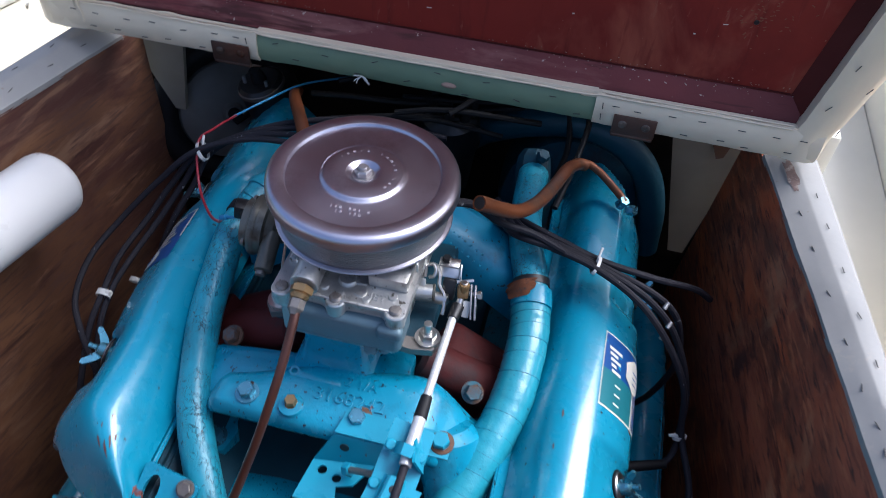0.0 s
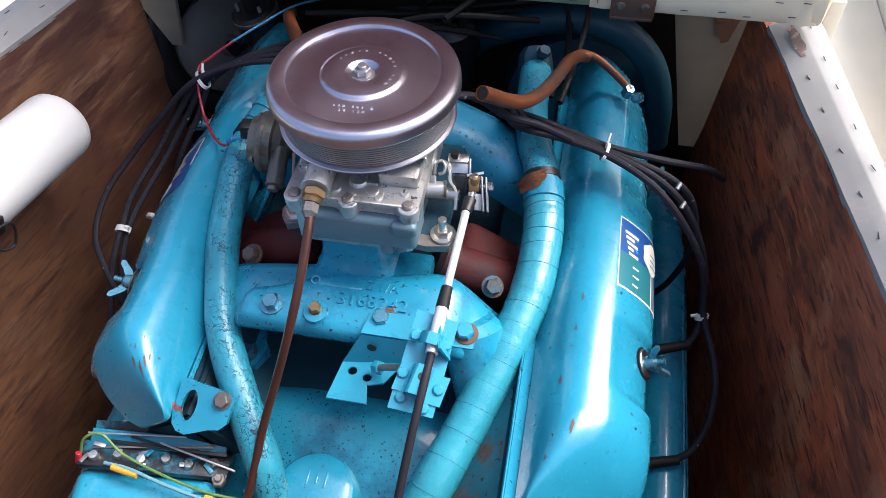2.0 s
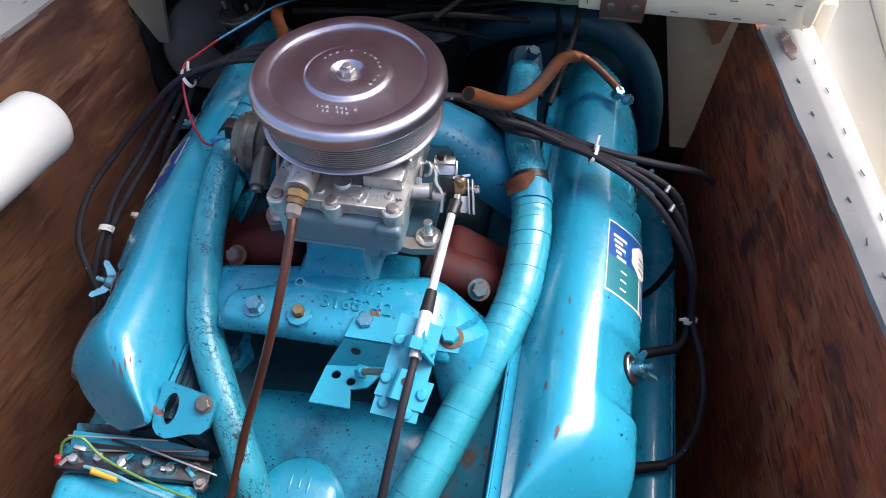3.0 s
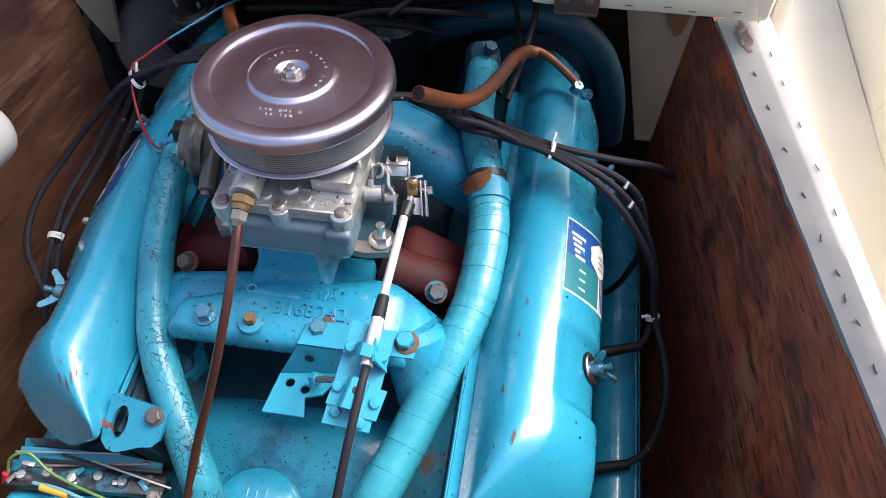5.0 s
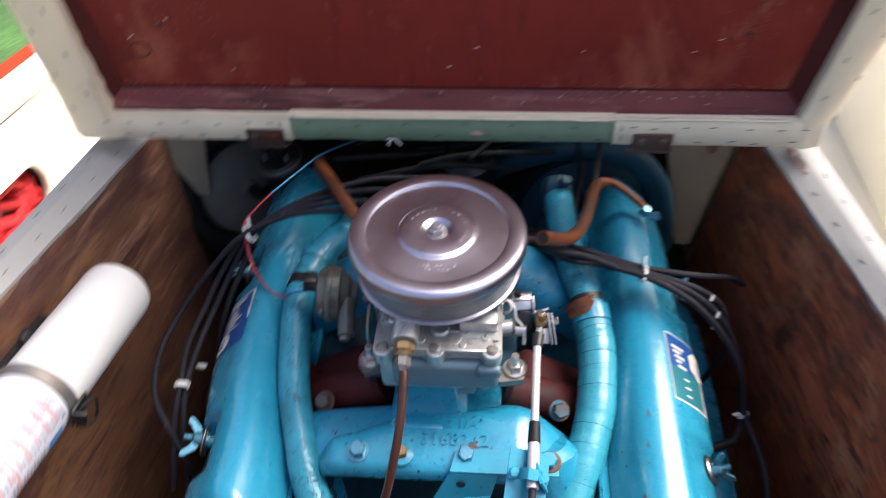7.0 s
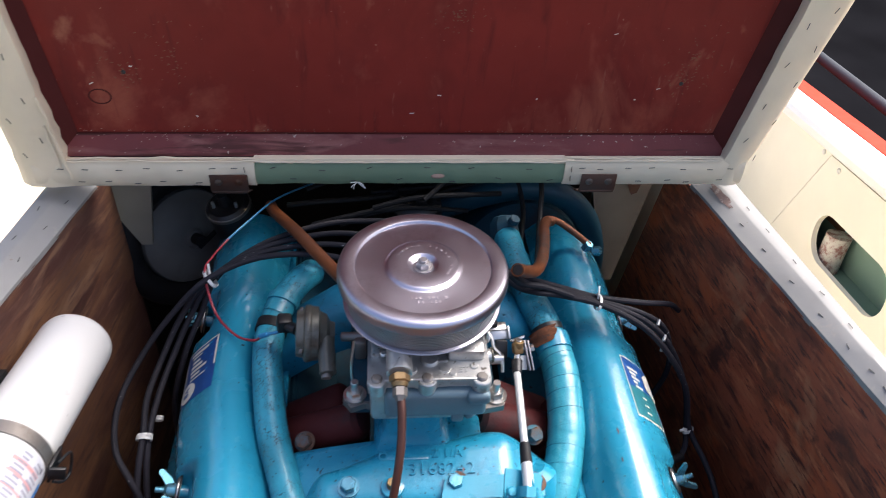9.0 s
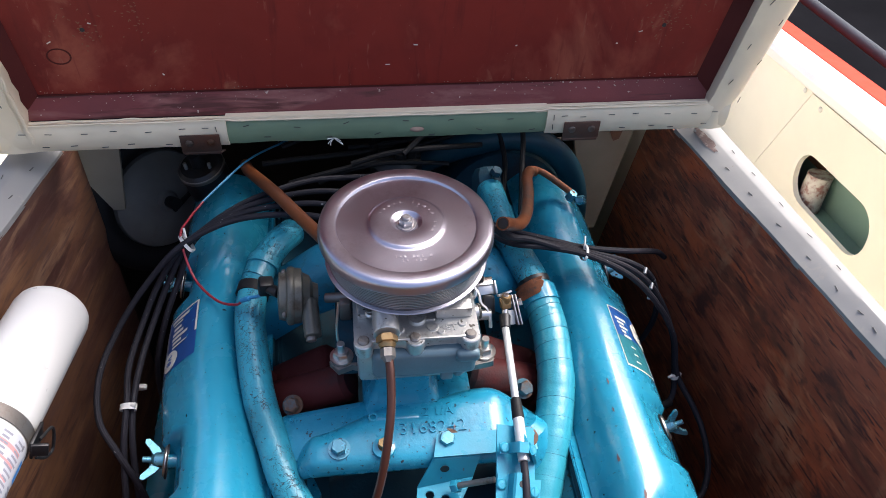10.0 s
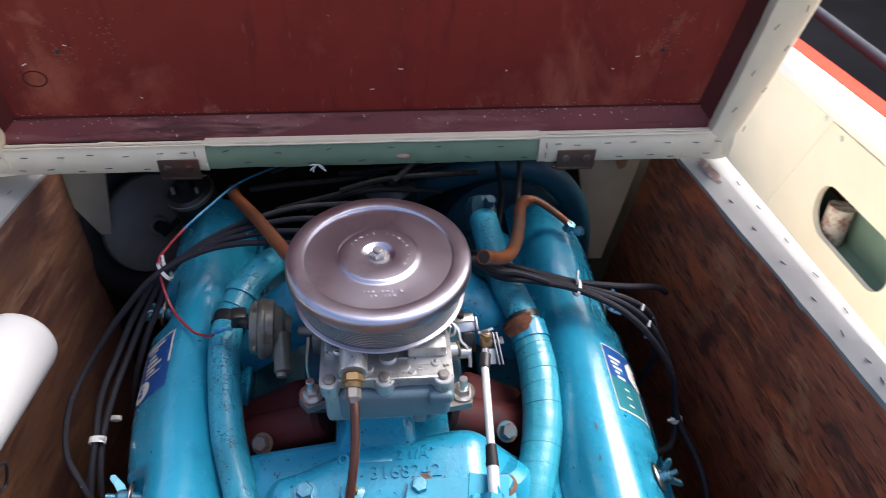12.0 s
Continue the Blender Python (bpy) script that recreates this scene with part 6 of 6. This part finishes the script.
part("green_wire", tube([TM @ Vector((-0.080, -0.006, 0.004)), TM @ Vector((-0.074, 0.006, 0.026)), TM @ Vector((-0.055, 0.010, 0.032)), TM @ Vector((-0.030, -0.004, 0.018)), TM @ Vector((0.02, -0.022, 0.014)), TM @ Vector((0.07, -0.034, 0.010)), TM @ Vector((0.115, -0.036, 0.004)), TM @ Vector((0.17, -0.04, 0.0))], 0.0016, 8, 8), M_GREENWIRE, tb, "thin green wire")
part("pale_wire", tube([TM @ Vector((-0.050, -0.012, 0.010)), TM @ Vector((-0.02, -0.018, 0.014)), TM @ Vector((0.02, -0.030, 0.012)), TM @ Vector((0.07, -0.042, 0.009)), TM @ Vector((0.12, -0.050, 0.0)), TM @ Vector((0.17, -0.055, -0.01))], 0.0021, 8, 8), M_PALEWIRE, tb)
for a, b in ((-0.040, -0.010), (0.066, 0.098)):
    part("yellow_sleeve", tube([TM @ Vector((lerp(-0.050, 0.12, (q + 0.05) / 0.17), lerp(-0.012, -0.050, (q + 0.05) / 0.17) - 0.002, 0.0115)) for q in (a, (a + b) / 2, b)], 0.0038, 4, 10), M_YELLOWWIRE, tb, "yellow sleeve")
part("stud", merge(rod(TM @ Vector((0.075, -0.018, 0.0)), TM @ Vector((0.075, -0.018, 0.016)), 0.004), hexhead(0.008, 0.007, TM @ pose(0.075, -0.018, 0.004))), M_TARNISH, tb)
part("red_lug", rod(TM @ Vector((-0.082, -0.010, 0.0)), TM @ Vector((-0.080, -0.004, 0.012)), 0.0035), M_REDWIRE, tb)
cap = part("filler_cap", lathe([(0, 0.056), (0.030, 0.056), (0.042, 0.052), (0.047, 0.044), (0.048, 0.0), (0.040, -0.002), (0.036, -0.08), (0, -0.08)], facing((-0.018, -0.275, 0.436), (0, -0.05, 1)), 44), M_PAINT, E_, "round turquoise oil filler cap")
for a in (-0.010, 0.0, 0.010):
    part("rib", block(0.0024, 0.018 if a else 0.012, 0.0012, facing((-0.018 + a, -0.277, 0.4922), (0, -0.05, 1)) @ pose(0, 0.012, 0.0), 0.0005), M_PAINT, cap)
part("thin_wire", tube([(-0.10, -0.285, 0.47), (-0.06, -0.262, 0.465), (0.0, -0.235, 0.452), (0.045, -0.262, 0.440), (0.06, -0.31, 0.43)], 0.0022, 8, 8), M_BLUEWIRE, E_)

# ---- fire extinguisher on the port wall ----
xa_, xb_ = Vector((-0.424, 0.064, 0.660)), Vector((-0.448, -0.330, 0.722))
ax = (xb_ - xa_).normalized()
fe = thing("fire_extinguisher", -0.44, -0.12, 0.66, "white fire extinguisher clamped to the brown plywood side", "fire extinguisher")
XM = facing(xa_, ax)
part("cylinder", lathe([(0, 0.0015), (0.030, 0.0005), (0.0385, 0.002), (0.0425, 0.007), (0.0440, 0.015), (0.0440, 0.40), (0, 0.40)], XM, 56), M_EXT, fe)
part("label_sheet", lathe([(0.0444, 0.208), (0.0444, 0.38)], XM, 56), M_LABEL, fe, "printed label with blocks of fine print", )
toward = XM.inverted() @ Vector((-0.15, -0.55, 1.35))
ang0 = math.atan2(toward.y, toward.x) - 1.20


def print_bar(z0, z1, a0, a1, mat):
    rows = [[XM @ Vector((0.0447 * math.cos(ang0 + lerp(a0, a1, i / 6)), 0.0447 * math.sin(ang0 + lerp(a0, a1, i / 6)), z)) for i in range(7)] for z in (z0, z1)]
    part("print_bar", loft(rows, closed=False, caps=False), mat, fe)


random.seed(17)
for k in range(9):
    z = 0.224 + k * 0.0160
    print_bar(z, z + (0.005 if k % 3 == 0 else 0.0028), 0.05 + random.uniform(0, 0.1), 0.95, M_INK_RED)
for k in range(26):
    z = 0.214 + k * 0.0058
    for j in range(3):
        a0 = -0.40 + j * 0.45 + random.uniform(0, 0.08)
        if z < 0.250 and j == 0:
            continue
        print_bar(z, z + 0.0026, a0, a0 + random.uniform(0.18, 0.36), M_INK_PALE)
print_bar(0.222, 0.246, -0.45, -0.12, M_INK_BLUE)
for k in range(3):
    print_bar(0.226 + k * 0.006, 0.228 + k * 0.006, -0.40, -0.20 - 0.04 * k, M_LABEL)
print_bar(0.212, 0.219, 0.05, 0.12, M_INK_GREY)
print_bar(0.254, 0.266, -0.42, -0.30, M_INK_GREY)
print_bar(0.282, 0.288, -0.42, -0.15, M_INK_RED)
print_bar(0.296, 0.300, -0.45, 0.9, M_INK_RED)
part("clamp_band", lathe([(0.0446, 0.190), (0.0462, 0.190), (0.0462, 0.206), (0.0446, 0.206)], XM, 56), M_TARNISH, fe, "grey metal clamp band")
la = ang0 - 0.16
LP = XM @ Matrix.Rotation(la, 4, "Z") @ pose(0.0485, 0, 0.194, 0, 90, 0)
part("latch", merge(block(0.030, 0.024, 0.0035, LP @ pose(0, 0.0, 0.0), 0.001), merge(block(0.004, 0.016, 0.016, LP @ pose(-0.014, 0.004, 0.008, 0, 15, 0), 0.001), tube([LP @ Vector(p) for p in ((-0.012, -0.012, 0.004), (0.0, -0.024, 0.010), (0.014, -0.024, 0.012), (0.016, 0.004, 0.010), (-0.008, 0.012, 0.006))], 0.0017, 6, 8))), M_BLACK, fe, "black toggle latch with a wire loop")
part("bracket", quad_slab((-0.478, -0.02, 0.62), (-0.487, -0.22, 0.65), (-0.487, -0.22, 0.73), (-0.478, -0.02, 0.70), (0.008, 0, 0)), M_BLACK, fe, "black wall bracket")
part("bracket_arm", between(-0.470, -0.075, 0.672, -0.462, -0.060, 0.722, 0.002), M_BLACK, fe)

# ---- pale drum with a black hose beyond the port cover ----
bl = thing("bilge_blower", -0.40, 0.47, 0.40, "pale grey blower drum with a black hose round it", "bilge blower")
bp = facing((-0.362, 0.402, 0.545), (0.66, -0.70, 0.28))
part("drum", lathe([(0, 0.010), (0.014, 0.010), (0.018, 0.004), (0.060, 0.000), (0.080, -0.010), (0.086, -0.026), (0.086, -0.08), (0, -0.08)], bp, 44), M_DRUM, bl)
part("hose", tube([bp @ Vector((0.104 * math.cos(a), 0.104 * math.sin(a), -0.022)) for a in [radians(5 + k * 20) for k in range(18)]], 0.022, 6, 16), M_RUBBER, bl, "black flexible hose")
part("hub", merge(rod(bp @ Vector((0.0, 0, 0.005)), bp @ Vector((0, 0, 0.03)), 0.010), block(0.05, 0.008, 0.006, bp @ pose(0.02, -0.005, 0.018, 0, 0, 20), 0.002)), M_RUBBER, bl)


cn = thing("ignition_coil", -0.26, 0.40, 0.50, "black ignition coil with a dull steel cap", "ignition coil")
part("can", rod((-0.262, 0.398, 0.50), (-0.290, 0.372, 0.640), 0.036, bevel=0.006), M_BLACK, cn)
part("tower", rod((-0.290, 0.372, 0.640), (-0.294, 0.368, 0.660), 0.012, 0.009), M_RUBBER, cn)
part("terminal", rod((-0.272, 0.360, 0.638), (-0.273, 0.359, 0.650), 0.0028), M_WIRE, cn)
part("terminal", rod((-0.308, 0.362, 0.638), (-0.309, 0.361, 0.650), 0.0028), M_WIRE, cn)
part("cap_ring", lathe([(0.0355, -0.004), (0.0370, -0.003), (0.0370, 0.003), (0.0355, 0.004)], facing((-0.288, 0.3735, 0.632), (-0.2, -0.18, 1)), 28), M_TARNISH, cn)

# ---- the boat round the box ----
def rounded(cx, cy, hw, hh, r, n=6):
    out = []
    for sx, sy, a0 in ((1, 1, 0), (-1, 1, 90), (-1, -1, 180), (1, -1, 270)):
        out += [(cx + sx * (hw - r) + r * math.cos(radians(a0 + 90 * k / n)), cy + sy * (hh - r) + r * math.sin(radians(a0 + 90 * k / n))) for k in range(n + 1)]
    return out


def liner(side):
    """Cream cockpit side with a pocket opening, gunwale and orange hull edge."""
    X = 0.90 * side
    nm = "wall_liner"
    rise_ = math.radians(8)
    # a plane whose long axis climbs a little towards the near end
    LMx = Matrix.Translation((X, 0.50, 0.46)) @ Matrix(((0, 0, side), (-math.cos(rise_), math.sin(rise_) , 0), (math.sin(rise_), math.cos(rise_), 0))).to_4x4()
    bm = bmesh.new()
    es_ = []
    for loop in ([(-0.448, -0.42), (1.6, -0.42), (1.6, 0.096), (-0.159, 0.096)], rounded(0.002, -0.071, 0.138, 0.057, 0.052)):
        vs_ = [bm.verts.new((x, y, 0)) for x, y in loop]
        es_ += [bm.edges.new((vs_[i], vs_[(i + 1) % len(vs_)])) for i in range(len(vs_))]
    bmesh.ops.triangle_fill(bm, use_beauty=True, edges=es_, normal=(0, 0, 1))
    ex_ = bmesh.ops.extrude_face_region(bm, geom=bm.faces[:])
    bmesh.ops.translate(bm, verts=[g for g in ex_["geom"] if isinstance(g, bmesh.types.BMVert)], vec=(0, 0, 0.012))
    bmesh.ops.recalc_face_normals(bm, faces=bm.faces)
    bmesh.ops.transform(bm, matrix=LMx, verts=bm.verts)
    w_ = part(nm, bm, M_CREAM)
    tagged(w_, "cream cockpit side panel with a rounded pocket opening", "side panel", kind="structure")
    part("panel", plate([(-1.6, -0.42), (-0.4515, -0.42), (-0.1625, 0.096), (-0.1545, 0.108), (-1.6, 0.108)], 0.010, LMx @ pose(0, 0, 0.002)), M_CREAM, w_, "cream side panel beyond the seam")
    part("seam_backing", plate([(-0.470, -0.42), (-0.430, -0.42), (-0.130, 0.104), (-0.180, 0.104)], 0.004, LMx @ pose(0, 0, 0.0135)), M_SHADEWOOD, w_)
    for a, b in ((-0.118, 0.080), (-0.190, 0.090), (0.32, 0.080), (0.65, 0.080)):
        part("screw", screwhead(0.0060, 0.0025, LMx @ pose(a, b, 0.002 if a < -0.16 else 0.0, 180, 0, 30)), M_STEEL, w_)
    part("pocket", block(0.80, 0.26, 0.004, LMx @ pose(0.005, -0.06, 0.084), 0), M_POCKET, w_, "green pocket lining")
    part("pocket_floor", block(0.42, 0.004, 0.070, LMx @ pose(0.005, -0.165, 0.048), 0), M_POCKET, w_)
    if side > 0:
        part("pocket_end", block(0.17, 0.13, 0.006, LMx @ pose(-0.228, -0.025, 0.077), 0.002), M_PLY_L, w_, "bare brown wood at the pocket's far end")
        fp = LMx @ pose(0.190, 0.062, 0.0, 180, 0, 0)
        fit_ = part("vent_plate", lathe([(0, 0.0045), (0.017, 0.0045), (0.019, 0.003), (0.0255, 0.0022), (0.028, 0.0008), (0.028, -0.001), (0, -0.001)], fp, 36), M_STEEL, w_, "round bright metal vent plate")
        part("flap", plate([(-0.014, -0.012), (0.016, -0.008), (0.012, 0.012), (-0.008, 0.013)], 0.002, fp @ pose(0.004, -0.002, 0.0045)), M_ZINC, fit_)
        for a_ in (150, 330):
            part("screw", screwhead(0.0038, 0.002, fp @ pose(0.0225 * math.cos(radians(a_)), 0.0225 * math.sin(radians(a_)), 0.002, 0, 0, 25)), M_TARNISH, fit_)
    rows = []
    for k in range(25):
        xx = lerp(-1.6, 1.6, k / 24)
        rows.append([LMx @ Vector((xx, y, z)) for y, z in ((0.098, 0.0005), (0.102, -0.005), (0.112, -0.0105), (0.124, -0.012), (0.134, -0.006), (0.1405, 0.010), (0.143, 0.038), (0.138, 0.050), (0.120, 0.054), (0.104, 0.05), (0.104, 0.012))])
    tagged(part("gunwale", loft(rows), M_WHITE), "white padded gunwale along the cockpit", "gunwale", "gunwales", "structure")
    hull = loft([[LMx @ Vector((xx, y, z)) for y, z in ((0.126, 0.052), (0.137, 0.055), (0.135, 0.098), (0.118, 0.112), (-0.60, 0.158), (-0.60, 0.150), (0.09, 0.104))] for xx in (-1.6, 0, 1.6)])
    tagged(part("hull_side", hull, M_ORANGE), "orange hull side below the gunwale", "hull", "hull sides", "structure")
    return LMx


LR = liner(1)
LL = liner(-1)
tagged(part("wall_aft", between(-0.95, -2.04, 0.1, 0.95, -2.0, 0.62), M_CREAM), "plain cream bulkhead behind the viewer", "wall", kind="structure")
tagged(part("floor", between(-0.90, -2.0, 0.10, 0.90, FRONT - 0.03, 0.2), M_CREAM), "cream cockpit floor", "floor", kind="structure")
tagged(part("floor", between(-0.60, 0.80, 0.10, 0.60, 1.9, 0.2), M_CREAM), "cream cockpit floor", "floor", kind="structure")
tagged(part("wall_fore", between(-0.95, 1.9, 0.1, 0.95, 1.94, 0.62), M_CREAM), "plain cream bulkhead at the far end", "wall", kind="structure")
for side in (1, -1):
    tagged(part("floor", between(side * 0.60, FRONT - 0.03, 0.10, side * 0.90, 1.9, 0.2), M_CREAM), "cream cockpit floor", "floor", kind="structure")
# things in the pockets
tr = thing("towel", 0.95, 0.55, 0.33, "rolled printed cloth in the side pocket", "towel")
part("roll", tube([LR @ Vector((-0.118, -0.162, 0.045)), LR @ Vector((-0.118, -0.12, 0.048)), LR @ Vector((-0.118, -0.076, 0.052))], 0.027, 6, 18), M_PAPER, tr)
rp = thing("rope", -0.95, 0.50, 0.33, "coiled red rope in the side pocket", "rope")
random.seed(4)
pts = []
for k in range(90):
    a = k * 0.62
    pts.append(LL @ Vector((0.01 + 0.13 * math.cos(a) + random.uniform(-0.02, 0.02), -0.075 + 0.055 * math.sin(a * 1.13) + random.uniform(-0.012, 0.012), 0.060 + random.uniform(-0.035, 0.03))))
part("coil", tube(pts, 0.010, 5, 10), M_ROPE, rp)

# ---- outside: dark ground, a grey rail, a hedge ----
g = part("ground", between(-400, -400, -0.95, 400, 400, -0.9, 0), M_ASPHALT)
tagged(g, "dark asphalt ground", "ground", kind="structure")
tagged(part("lawn", between(-60, -60, -0.9, -1.25, 60, -0.89, 0), M_GRASS), "green lawn beside the boat", "lawn", kind="structure")
gr = thing("rail", 1.5, 0.8, -0.9, "grey metal rail beside the boat", "rail")
part("bar", rod((1.5, 3.4, 0.066), (1.5, -0.9, 0.475), 0.018), M_RAIL, gr)
for q in (3.2, -0.7):
    part("post", rod((1.5, q, -0.9), (1.5, q, 0.39 - 0.0951 * q), 0.016), M_RAIL, gr)
